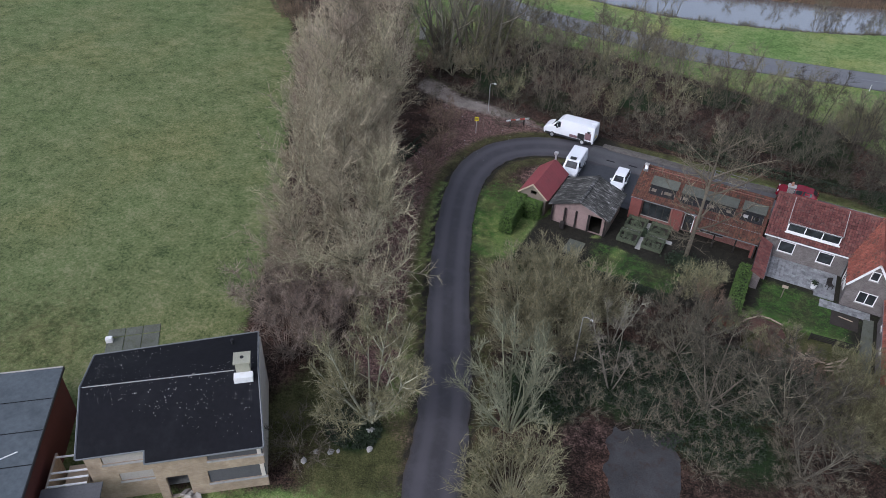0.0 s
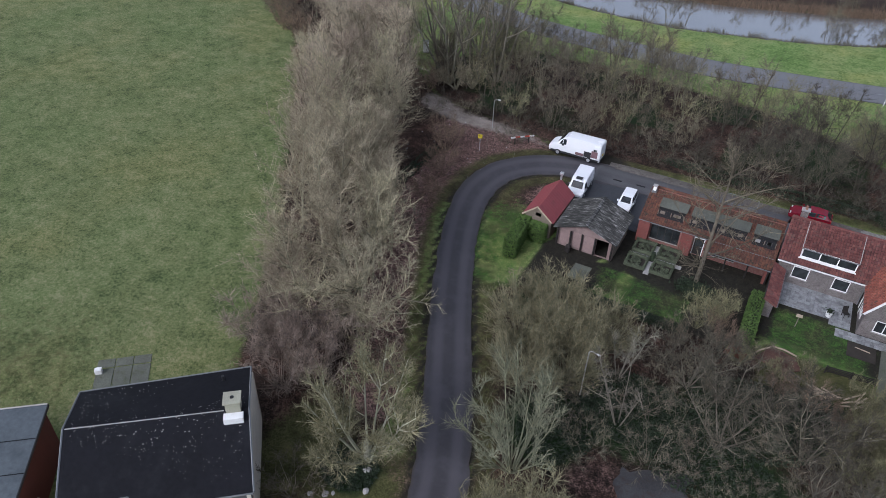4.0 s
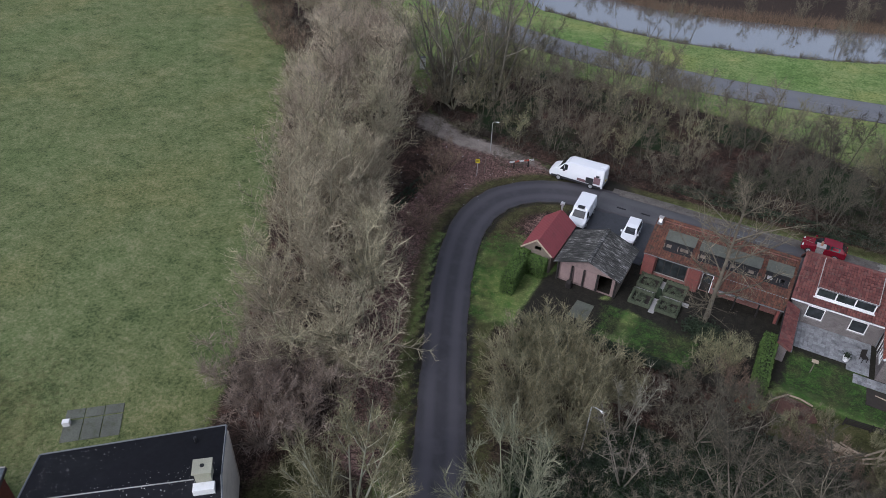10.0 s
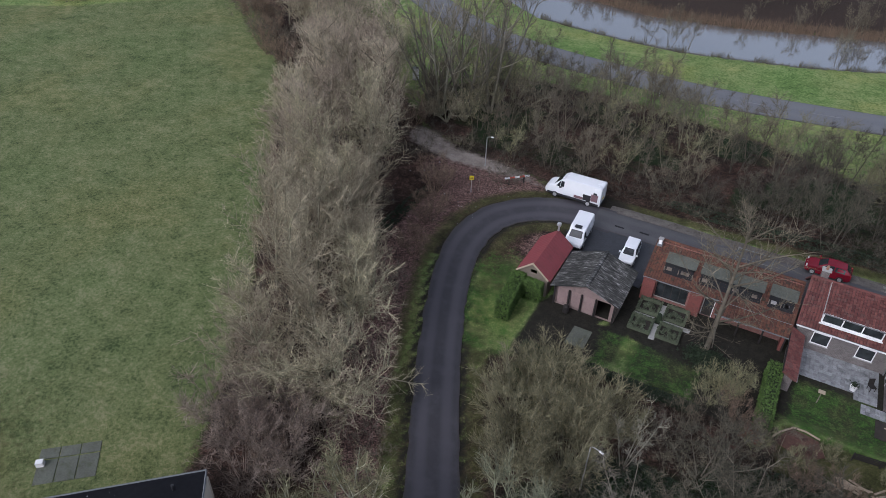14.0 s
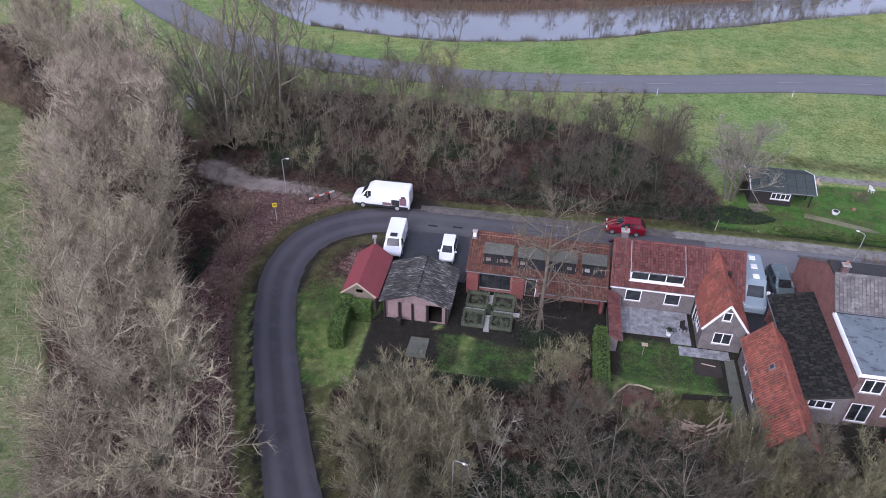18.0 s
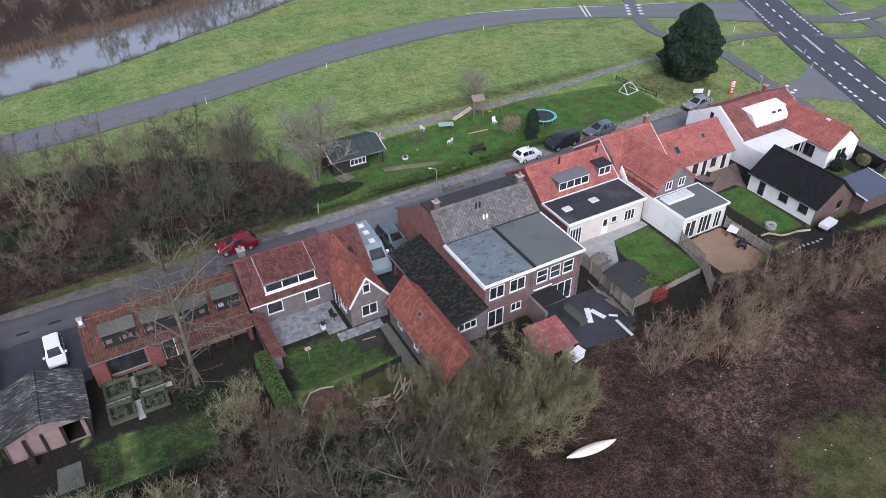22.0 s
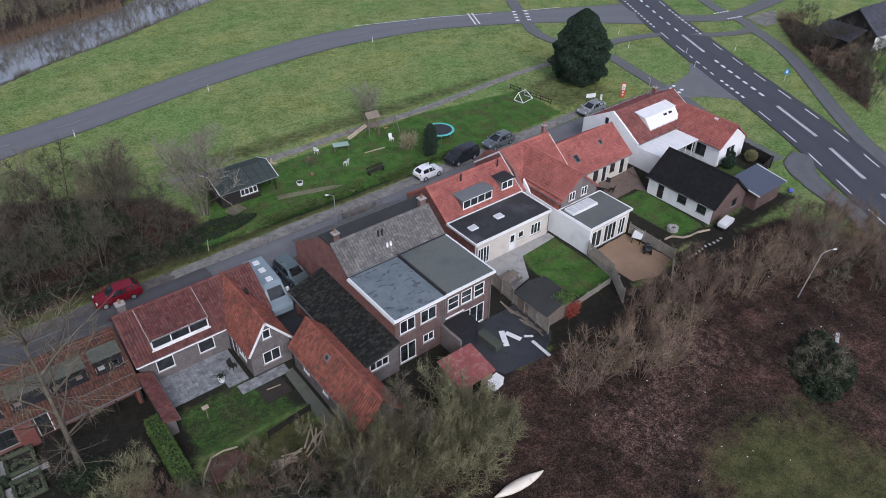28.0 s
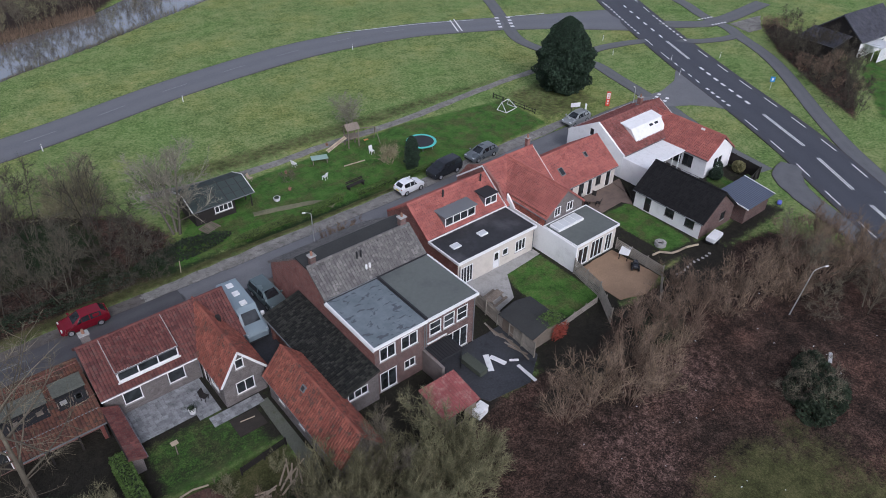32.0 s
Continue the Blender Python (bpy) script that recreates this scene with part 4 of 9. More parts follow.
# ---- houses: builders ----
def wall(house, a, b, top, openings, material, thick=0.25, z0=-0.1, name="wall", label=""):
    """A wall from a to b (outside to the right of that way), its top a list of (distance, height); openings (u0, u1, z0, z1) go through it."""
    a, b = Vector((*a, 0)), Vector((*b, 0))
    d = (b - a).normalized()
    a, b = a + d * 0.005, b - d * 0.005  # the ends stay just inside the next wall's face
    inn = Vector((-d.y, d.x, 0))
    length = (b - a).length
    if isinstance(top, (int, float)):
        top = [(0, top), (length, top)]
    height = lambda u: float(np.interp(u, [p[0] for p in top], [p[1] for p in top]))
    cuts = sorted({0.0, length, *[p[0] for p in top if 0 < p[0] < length], *[v for o in openings for v in o[:2]]})
    levels = sorted({z0, *[v for o in openings for v in o[2:4]]})
    verts, index, uvs, seen = [], {}, [], {}

    def vert(u, z, off):
        key = (round(u, 4), round(z, 4), off)
        if key not in index:
            index[key] = len(verts)
            verts.append(a + d * u + inn * (thick * off) + Vector((0, 0, z)))
            uvs.append((u + thick * off, z))
        return index[key]

    for u0, u1 in zip(cuts, cuts[1:]):
        h0, h1 = height(u0), height(u1)
        zs = [z for z in levels if z < min(h0, h1) - 0.01]
        for k, lo in enumerate(zs):
            hi = (zs[k + 1],) * 2 if k + 1 < len(zs) else (h0, h1)
            mu, mz = (u0 + u1) / 2, (lo + min(hi)) / 2
            if any(o[0] < mu < o[1] and o[2] < mz < o[3] for o in openings):
                continue
            q = [vert(u, z, off) for off in (0, 1) for u, z in ((u0, lo), (u1, lo), (u1, hi[1]), (u0, hi[0]))]
            for f in ((0, 1, 2, 3), (7, 6, 5, 4), (0, 4, 5, 1), (3, 2, 6, 7), (0, 3, 7, 4), (1, 5, 6, 2)):
                f = tuple(q[i] for i in f)
                key = tuple(sorted(f))
                if key in seen:
                    seen[key] = None
                else:
                    seen[key] = f
    faces = [f for f in seen.values() if f]
    return put(name, mesh_of(name, verts, faces, uvs), material, house, label)


def window(house, a, b, u0, u1, z0, z1, bars=1, cross=0, paint=None, sill=True, depth=0.08, label="", name="window"):
    """A framed window in the wall from a to b: frame with its bars, panes, sill."""
    paint = paint or M_paint
    a, b = Vector((*a, 0)), Vector((*b, 0))
    d = (b - a).normalized()
    m = Matrix.Translation(a) @ Matrix(((d.x, -d.y, 0, 0), (d.y, d.x, 0, 0), (0, 0, 1, 0), (0, 0, 0, 1)))
    t = 0.075
    bm = bmesh.new()
    loops = []
    for g, y in ((0, -0.025), (t, -0.025), (t, depth), (0, depth)):
        loops.append([bm.verts.new(m @ Vector(p)) for p in ((u0 + g, y, z0 + g), (u1 - g, y, z0 + g), (u1 - g, y, z1 - g), (u0 + g, y, z1 - g))])
    for k in range(4):
        p, q = loops[k], loops[(k + 1) % 4]
        for i in range(4):
            bm.faces.new((p[i], p[(i + 1) % 4], q[(i + 1) % 4], q[i]))
    bmesh.ops.recalc_face_normals(bm, faces=bm.faces)
    w = part(name, bm, paint, house, label)
    for k in range(1, bars + 1):
        c = u0 + (u1 - u0) * k / (bars + 1)
        bm = bmesh.new()
        add_box(bm, c - 0.035, c + 0.035, -0.015, depth - 0.01, z0 + t, z1 - t, m=m)
        part("mullion", bm, paint, w)
    for k in range(1, cross + 1):
        c = z0 + (z1 - z0) * k / (cross + 1)
        bm = bmesh.new()
        add_box(bm, u0 + t, u1 - t, -0.01, depth - 0.015, c - 0.022, c + 0.022, m=m)
        part("transom", bm, paint, w)
    bm = bmesh.new()
    add_box(bm, u0 + t * 0.5, u1 - t * 0.5, 0.03, 0.045, z0 + t * 0.5, z1 - t * 0.5, m=m)
    part("pane", bm, M_glass, w)
    if sill:
        bm = bmesh.new()
        add_box(bm, u0 - 0.06, u1 + 0.06, -0.09, 0.06, z0 - 0.06, z0 - 0.002, m=m)
        part("sill", bm, M_concrete, w)
    return w


def door(house, a, b, u0, u1, z1, material, glazed=True, label=""):
    a, b = Vector((*a, 0)), Vector((*b, 0))
    d = (b - a).normalized()
    m = Matrix.Translation(a) @ Matrix(((d.x, -d.y, 0, 0), (d.y, d.x, 0, 0), (0, 0, 1, 0), (0, 0, 0, 1)))
    bm = bmesh.new()
    add_box(bm, u0 + 0.07, u1 - 0.07, 0.03, 0.08, 0.02, z1 - 0.07, 0.008, m=m)
    p = part("door", bm, material, house, label)
    bm = bmesh.new()
    for x0, x1, y0, y1 in ((u0, u1, z1 - 0.07, z1), (u0, u0 + 0.07, 0, z1 - 0.07), (u1 - 0.07, u1, 0, z1 - 0.07)):
        add_box(bm, x0, x1, -0.02, 0.1, y0, y1, m=m)
    part("door_frame", bm, M_paint, p)
    if glazed:
        bm = bmesh.new()
        add_box(bm, u0 + 0.2, u1 - 0.2, 0.015, 0.06, z1 * 0.5, z1 - 0.25, m=m)
        part("pane", bm, M_glass, p)
    bm = bmesh.new()
    add_rod(bm, m @ Vector((u1 - 0.16, 0.0, 1.0)), m @ Vector((u1 - 0.28, 0.0, 1.0)), 0.015)
    part("door_handle", bm, M_steel, p)
    return p


def fit_out(house, a, b, items, paint=None):
    """Windows and doors for the openings of one wall: (u0, u1, z0, z1, bars, cross); a z0 of 0 makes a door."""
    for it in items:
        u0, u1, z0, z1, bars, cross = it
        if z0 <= 0.05:
            door(house, a, b, u0, u1, z1, M_dark if cross else M_paint, True)
        else:
            window(house, a, b, u0, u1, z0, z1, bars, cross, paint)


def walled(house, a, b, top, items, material, paint=None, thick=0.25):
    wall(house, a, b, top, [it[:4] for it in items], material, thick)
    fit_out(house, a, b, items, paint)


def tiles(name, a, u, v, width, length, material, parent, tw=0.24, th=0.33, wave=0.045, lift=None, seed=1):
    """Overlapping pantiles over a slope: a its lower left corner, u along the eave, v up the slope."""
    lift = wave * 1.1 if lift is None else lift
    rs = np.random.RandomState(seed)
    nx, ny = max(1, round(width / tw)), max(1, round(length / th))
    tw, th = width / nx, length / ny
    a, u, v = np.array(a), np.array(u), np.array(v)
    nrm = np.cross(u, v)
    ii, jj = [g.ravel() for g in np.meshgrid(np.arange(nx), np.arange(ny))]
    k = len(ii)
    jit = rs.uniform(-0.008, 0.008, k)
    prof = np.array([0.0, 0.55, 1.0, 0.1]) * wave
    pos = np.array([0.0, 0.33, 0.66, 0.93]) * tw
    verts = np.zeros((k, 12, 3))
    for c in range(4):
        x = (ii * tw + pos[c])[:, None]
        low, high = (jj * th + jit)[:, None], ((jj + 0.95) * th)[:, None]
        base = a + u * x
        verts[:, c] = base + v * low + nrm * (prof[c] + lift)
        verts[:, 4 + c] = base + v * high + nrm * (prof[c] * 0.9 + 0.004)
        verts[:, 8 + c] = base + v * low + nrm * (prof[c] * 0.2 - 0.004)
    quads = np.array([[0, 1, 5, 4], [1, 2, 6, 5], [2, 3, 7, 6], [8, 9, 1, 0], [9, 10, 2, 1], [10, 11, 3, 2]])
    faces = (quads[None] + (np.arange(k) * 12)[:, None, None]).reshape(-1, 4)
    me = bpy.data.meshes.new(name)
    me.from_pydata(verts.reshape(-1, 3).tolist(), [], faces.tolist())
    return tagged(put(name, me, material, parent), kind="stuff")


def slope(house, a, b, c, material, label="", seed=1, verge=True, thick=0.14, tw=0.24, th=0.33, wave=0.048, name="roof"):
    """One pitch of a roof: eave from a to b, ridge above a at c; a slab with tiles and white verge boards."""
    a, b, c = Vector(a), Vector(b), Vector(c)
    u, v = (b - a), (c - a)
    width, length = u.length, v.length
    u, v = u.normalized(), v.normalized()
    n = u.cross(v)
    m = Matrix(((u.x, v.x, n.x, a.x), (u.y, v.y, n.y, a.y), (u.z, v.z, n.z, a.z), (0, 0, 0, 1)))
    bm = bmesh.new()
    add_box(bm, 0.02, width - 0.02, 0.03, length, -thick, -0.003, m=m)
    r = part(name, bm, M_dark, house, label)
    tiles("roof_tiles", a, u, v, width, length, material, r, tw, th, wave, seed=seed)
    bm = bmesh.new()
    add_rod(bm, m @ Vector((0, -0.06, -0.03)), m @ Vector((width, -0.06, -0.03)), 0.055, sides=6)
    part("gutter", bm, M_lead, r)
    if verge:
        for x in (0, width):
            bm = bmesh.new()
            add_box(bm, x - 0.03, x + 0.03, 0, length, -0.13, 0.05, m=m)
            part("verge_board", bm, M_paint if verge == 1 else M_concrete if verge == 3 else material, r)
    return r


def ridge(house, a, b, material):
    """A row of half-round ridge tiles."""
    a, b = Vector(a), Vector(b)
    d = b - a
    n = max(1, round(d.length / 0.4))
    bm = bmesh.new()
    for i in range(n):
        p, q = a + d * (i / n), a + d * ((i + 1.04) / n)
        add_rod(bm, p, q, 0.13, 0.115, sides=8)
    return part("ridge_tiles", bm, material, house)


def gable_roof(house, x0, x1, y0, y1, ze, zr, material, axis="x", over=0.25, end=0.2, at=0.5, seed=1, verge=1, **k):
    """Two pitches with the ridge along x or y; at: where across the house the ridge lies."""
    if axis == "x":
        yr = y0 + (y1 - y0) * at
        s0, s1 = (zr - ze) / (yr - y0), (zr - ze) / (y1 - yr)
        slope(house, (x0 - end, y0 - over, ze - over * s0), (x1 + end, y0 - over, ze - over * s0), (x0 - end, yr, zr), material, seed=seed, verge=verge, **k)
        slope(house, (x1 + end, y1 + over, ze - over * s1), (x0 - end, y1 + over, ze - over * s1), (x1 + end, yr, zr), material, seed=seed + 1, verge=verge, **k)
        ridge(house, (x0 - end, yr, zr + 0.0), (x1 + end, yr, zr + 0.0), material)
    else:
        xr = x0 + (x1 - x0) * at
        s0, s1 = (zr - ze) / (xr - x0), (zr - ze) / (x1 - xr)
        slope(house, (x0 - over, y1 + end, ze - over * s0), (x0 - over, y0 - end, ze - over * s0), (xr, y1 + end, zr), material, seed=seed, verge=verge, **k)
        slope(house, (x1 + over, y0 - end, ze - over * s1), (x1 + over, y1 + end, ze - over * s1), (xr, y0 - end, zr), material, seed=seed + 1, verge=verge, **k)
        ridge(house, (xr, y0 - end, zr), (xr, y1 + end, zr), material)


def chimney(house, x, y, z0, z1, material, w=0.55, d=0.45, pots=1, cap=True):
    c = wall(house, (x - w / 2, y - d / 2), (x + w / 2, y - d / 2), z1, [], material, d, z0, "chimney")
    box("chimney_flashing", x - w / 2 - 0.1, x + w / 2 + 0.1, y - d / 2 - 0.12, y + d / 2 + 0.1, z0 + 0.1, z0 + 0.3, M_lead, c, bevel=0.02)
    if cap:
        box("chimney_cap", x - w / 2 - 0.08, x + w / 2 + 0.08, y - d / 2 - 0.08, y + d / 2 + 0.08, z1, z1 + 0.09, M_concrete, c, bevel=0.02)
    for k in range(pots):
        px = x + (k - (pots - 1) / 2) * 0.3
        rod("chimney_pot", (px, y, z1 + 0.09), (px, y, z1 + 0.45), 0.12, M_pot, c, 0.1)
    return c


def flat_roof(house, x0, x1, y0, y1, z, material, rim=0.12, edge=None, name="flat_roof", label="", inner=()):
    r = box(name, x0 + rim - 0.01, x1 - rim + 0.01, y0 + rim - 0.01, y1 - rim + 0.01, z - 0.16, z, material, house, label, bevel=0.0)
    bm = bmesh.new()
    lead = bmesh.new()
    for k, a in enumerate(((x0, x1, y0, y0 + rim), (x0, x1, y1 - rim, y1), (x0, x0 + rim, y0 + rim, y1 - rim), (x1 - rim, x1, y0 + rim, y1 - rim))):
        add_box(lead if k in inner else bm, *a, z - 0.2, z + 0.06, 0.012)
    part("fascia", bm, edge or M_paint, r)
    if inner:
        part("upstand", lead, M_trim, r)
    return r


def roof_light(house, x, y, z, w, d, rise=0.0, turn=None, name="skylight", glass=None):
    m = turn or pose(x, y, z)
    bm = bmesh.new()
    add_box(bm, -w / 2, w / 2, -d / 2, d / 2, 0, 0.14, 0.02, m=m)
    s = part(name, bm, M_paint if rise == 0 else M_lead, house)
    bm = bmesh.new()
    add_box(bm, -w / 2 + 0.09, w / 2 - 0.09, -d / 2 + 0.09, d / 2 - 0.09, 0.13, 0.16, 0.01, m=m)
    part("pane", bm, glass or (M_skylight if rise == 0 else M_glass), s)
    return s


def down_pipe(house, x, y, z0, z1):
    rod("down_pipe", (x, y, z0), (x, y, z1), 0.045, M_lead, house, sides=6)


def dormer(house, x0, x1, yf, yb, z0, z1, roof_mat, bars=3, cheeks=None, over=0.2, drop=0.12, tiled=False):
    """A box dormer: cheeks, window band in front, and a slightly falling roof back into the slope."""
    d = prism("dormer", [(yf, z0), (yf, z1 - (0.12 if tiled else 0)), (yb, z1 + (drop - 0.16 if tiled else 0)), (yb, z0 + (z1 - z0) * 0.9)], x0, x1, cheeks or M_lead, house, axis="x")
    if tiled:
        r = slope(d, (x0 - over, yf - over, z1 - 0.05), (x1 + over, yf - over, z1 - 0.05), (x0 - over, yb, z1 + drop), roof_mat, verge=3, seed=9, name="dormer_roof")
    else:
        bm = bmesh.new()
        add_box(bm, x0 - over, x1 + over, yf - over, yb, z1, z1 + 0.1, 0.02)
        r = part("dormer_roof", bm, roof_mat, d)
    bm = bmesh.new()
    t = 0.09
    add_box(bm, x0, x1, yf - 0.06, yf - 0.003, z1 - 0.16, z1 - 0.002)
    add_box(bm, x0, x1, yf - 0.1, yf - 0.003, z0, z0 + 0.14)
    for k in range(bars + 1):
        c = x0 + t / 2 + (x1 - x0 - t) * k / bars
        add_box(bm, c - t / 2, c + t / 2, yf - 0.06, yf - 0.003, z0 + 0.14, z1 - 0.16)
    f = part("window", bm, M_paint, d)
    box("pane", x0 + 0.04, x1 - 0.04, yf - 0.03, yf - 0.004, z0 + 0.12, z1 - 0.14, M_glass, f, bevel=0)
    return d

# ---- the row of houses, from the bend of the lane to the main road ----
def brick_barn():
    """Long low red-tiled outbuilding: one pitch down to a veranda, with propped roof lights."""
    h = thing("outbuilding", 0, 0, label="long low red-brick outbuilding with mossy orange tile roof", category="outbuilding")
    x0, x1, y0, y1, ze, zr = -10.2, 2.4, 62.5, 66.15, 2.4, 3.95
    items = [(1.2, 4.0, 0.4, 2.0, 3, 0), (5.4, 6.4, 0.0, 2.0, 0, 1), (7.2, 9.4, 0.5, 1.5, 2, 0)]
    walled(h, (x0, y0), (x1, y0), ze, items, M_brickred, M_dark)
    wall(h, (x1, y0), (x1, y1), [(0, ze), (y1 - y0, zr)], [], M_brickred)
    wall(h, (x1, y1), (x0, y1), zr, [], M_brickred)
    wall(h, (x0, y1), (x0, y0), [(0, zr), (y1 - y0, ze)], [], M_brickred)
    slope(h, (x0 - 0.12, 62.2, 2.33), (x1 + 0.12, 62.2, 2.33), (x0 - 0.12, 66.25, 4.02), M_oldred, seed=11, verge=2, wave=0.036)
    ridge(h, (x0 - 0.12, 66.22, 4.02), (x1 + 0.12, 66.22, 4.02), M_oldred)
    # the veranda, its tiles running on below the eave
    slope(h, (-3.6, 60.95, 1.79), (2.5, 60.95, 1.79), (-3.6, 62.22, 2.32), M_oldred, seed=5, verge=2, wave=0.036)
    for x in (-3.4, -1.5, 0.5, 2.3):
        box("veranda_post", x - 0.07, x + 0.07, 61.1, 61.24, 0, 1.72, M_dark, h)
    box("pier", -10.2, -9.1, 61.9, 62.46, -0.05, 2.3, M_pier, h)
    box("pier", 2.0, 2.38, 61.2, 62.46, -0.05, 1.7, M_pier, h)
    box("pier", -6.0, -4.9, 61.9, 62.46, -0.05, 2.3, M_pier, h)
    # sheet-covered roof lights propped above the tiles
    for a, b, z in ((-8.95, -6.2, 3.42), (-5.8, -0.35, 3.38), (0.05, 2.3, 3.46)):
        m = pose((a + b) / 2, 64.45, z + 0.08, 15, 0, 0)
        bm = bmesh.new()
        add_box(bm, (a - b) / 2, (b - a) / 2, -0.66, 0.66, 0, 0.05, 0.01, m=m)
        s = part("roof_hatch", bm, M_hatch, h, "weathered green-grey sheet")
        # solid black boxes on the tiles stand in for shade beneath the sheet
        box("hatch_shade", (a - b) / 2 + 0.1, (b - a) / 2 - 0.1, -0.42, 0.5, -0.1, 0.06, M_black, s, bevel=0, m=pose((a + b) / 2, 63.4, 2.84, 22.6, 0, 0))
        box("hatch_shade_front", a + 0.1, b - 0.1, 63.82, 63.87, 2.9, z - 0.1, M_black, s)
        for x in (a + 0.12, (a + b) / 2, b - 0.12):
            box("hatch_prop", x - 0.04, x + 0.04, 63.22, 63.3, 2.6, z - 0.16, M_wood, s)
        for x in (a + 0.5, (a + b) / 2 + 0.4, b - 0.7):
            box("stored_box", x - 0.2, x + 0.25, 63.32, 63.6, 2.8, 3.06, M_wood if x < 0 else M_concrete, s)
    chimney(h, -10.0, 65.6, 3.6, 4.4, M_white, 0.3, 0.3, 0)
    # light pipe frame standing behind the ridge
    bm = bmesh.new()
    for p, q in (((-3.5, 67.2, -0.05), (-3.5, 67.2, 4.9)), ((-0.4, 67.2, -0.05), (-0.4, 67.2, 4.9)), ((-3.5, 67.2, 4.9), (-0.4, 67.2, 4.9)), ((-3.5, 67.2, 3.9), (-0.4, 67.2, 3.9)), ((-3.5, 68.6, -0.05), (-3.5, 67.2, 4.9)), ((-0.4, 68.6, -0.05), (-0.4, 67.2, 4.9))):
        add_rod(bm, p, q, 0.03, sides=5)
    part("pipe_rack", bm, M_lead, h)


M_hatch = plain("mossy_grey_sheet", (0.1, 0.105, 0.085), 0.35, 1.5, 0.8, dirt=(0.15, 0.15, 0.13, 0.6))


def grey_house():
    h = thing("house", 0, 0, label="grey-brick house with red pantile roof, wide dormer and cross gable", category="house")
    x0, x1, y0, y1 = 2.9, 14.1, 62.7, 69.1
    a, b = (x0, y0), (10.25, y0)
    walled(h, a, b, 2.55, [(1.3, 2.7, 0.75, 2.0, 0, 0), (4.75, 6.1, 0.75, 2.0, 0, 0)], M_brickgrey)
    wall(h, (x1, y0), (x1, y1), [(0, 2.55), (3.2, 5.1), (6.4, 2.55)], [], M_brickgrey)
    wall(h, (x1, y1), (x0, y1), 2.55, [], M_brickgrey)
    wall(h, (x0, y1), (x0, y0), [(0, 2.55), (3.2, 5.1), (6.4, 2.55)], [], M_brickgrey)
    gable_roof(h, x0, x1, y0, y1, 2.6, 5.15, M_wine, end=0.18, seed=21, verge=2)
    box("eave_board", x0 - 0.2, 10.2, 62.34, 62.38, 2.26, 2.4, M_paint, h)
    # the cross wing
    gx0, gx1, gy = 10.3, 13.75, 58.4
    g = 11.85
    top = [(0, 2.6), (g - gx0, 5.0), (gx1 - gx0, 2.6)]
    walled(h, (gx0, gy), (gx1, gy), top, [(1.0, 2.5, 0.72, 1.95, 1, 0), (1.25, 1.95, 3.3, 4.25, 0, 0)], M_brickgrey)
    wall(h, (gx1, gy), (gx1, y0), 2.6, [], M_brickgrey)
    walled(h, (gx0, y0), (gx0, gy), 2.6, [(0.5, 1.4, 0.0, 2.05, 0, 1), (1.9, 3.2, 0.8, 2.0, 1, 0)], M_brickgrey)
    gable_roof(h, gx0, gx1, gy, 65.95, 2.66, 5.14, M_red, axis="y", end=0.22, over=0.2, at=(g - gx0) / (gx1 - gx0), seed=31)
    dormer(h, 4.35, 8.95, 62.95, 65.85, 2.98, 4.02, M_wine, 3, cheeks=M_paint, over=0.06, tiled=True, drop=1.12)
    box("sill_board", 4.25, 9.05, 62.74, 62.86, 2.9, 3.0, M_paint, h)
    chimney(h, 3.6, 66.2, 4.5, 5.9, M_brickgrey, 0.6, 0.5, 1)
    for x, y in ((12.7, 63.5), (13.1, 64.9)):
        box("roof_vent", x - 0.16, x + 0.16, y - 0.2, y + 0.2, 4.0, 4.55 if y < 64 else 4.25, M_dark, h)
    down_pipe(h, 10.15, 62.55, 0, 2.4)
    down_pipe(h, 13.9, 58.3, 0, 2.4)
    # small lean-to roof along the boundary
    s = thing("garden_shed", 0, 0, label="narrow lean-to with dark red tiled roof beside the patio", category="shed")
    wall(s, (2.7, 56.7), (3.4, 56.7), 1.7, [], M_brickgrey, 0.1)
    wall(s, (3.4, 56.7), (3.4, 61.9), 1.55, [], M_brickgrey, 0.1)
    wall(s, (2.7, 61.9), (2.7, 56.7), 1.95, [], M_brickgrey, 0.1)
    slope(s, (3.65, 56.4, 1.55), (3.65, 62.2, 1.55), (2.5, 56.4, 2.1), M_wine, seed=8, verge=2)




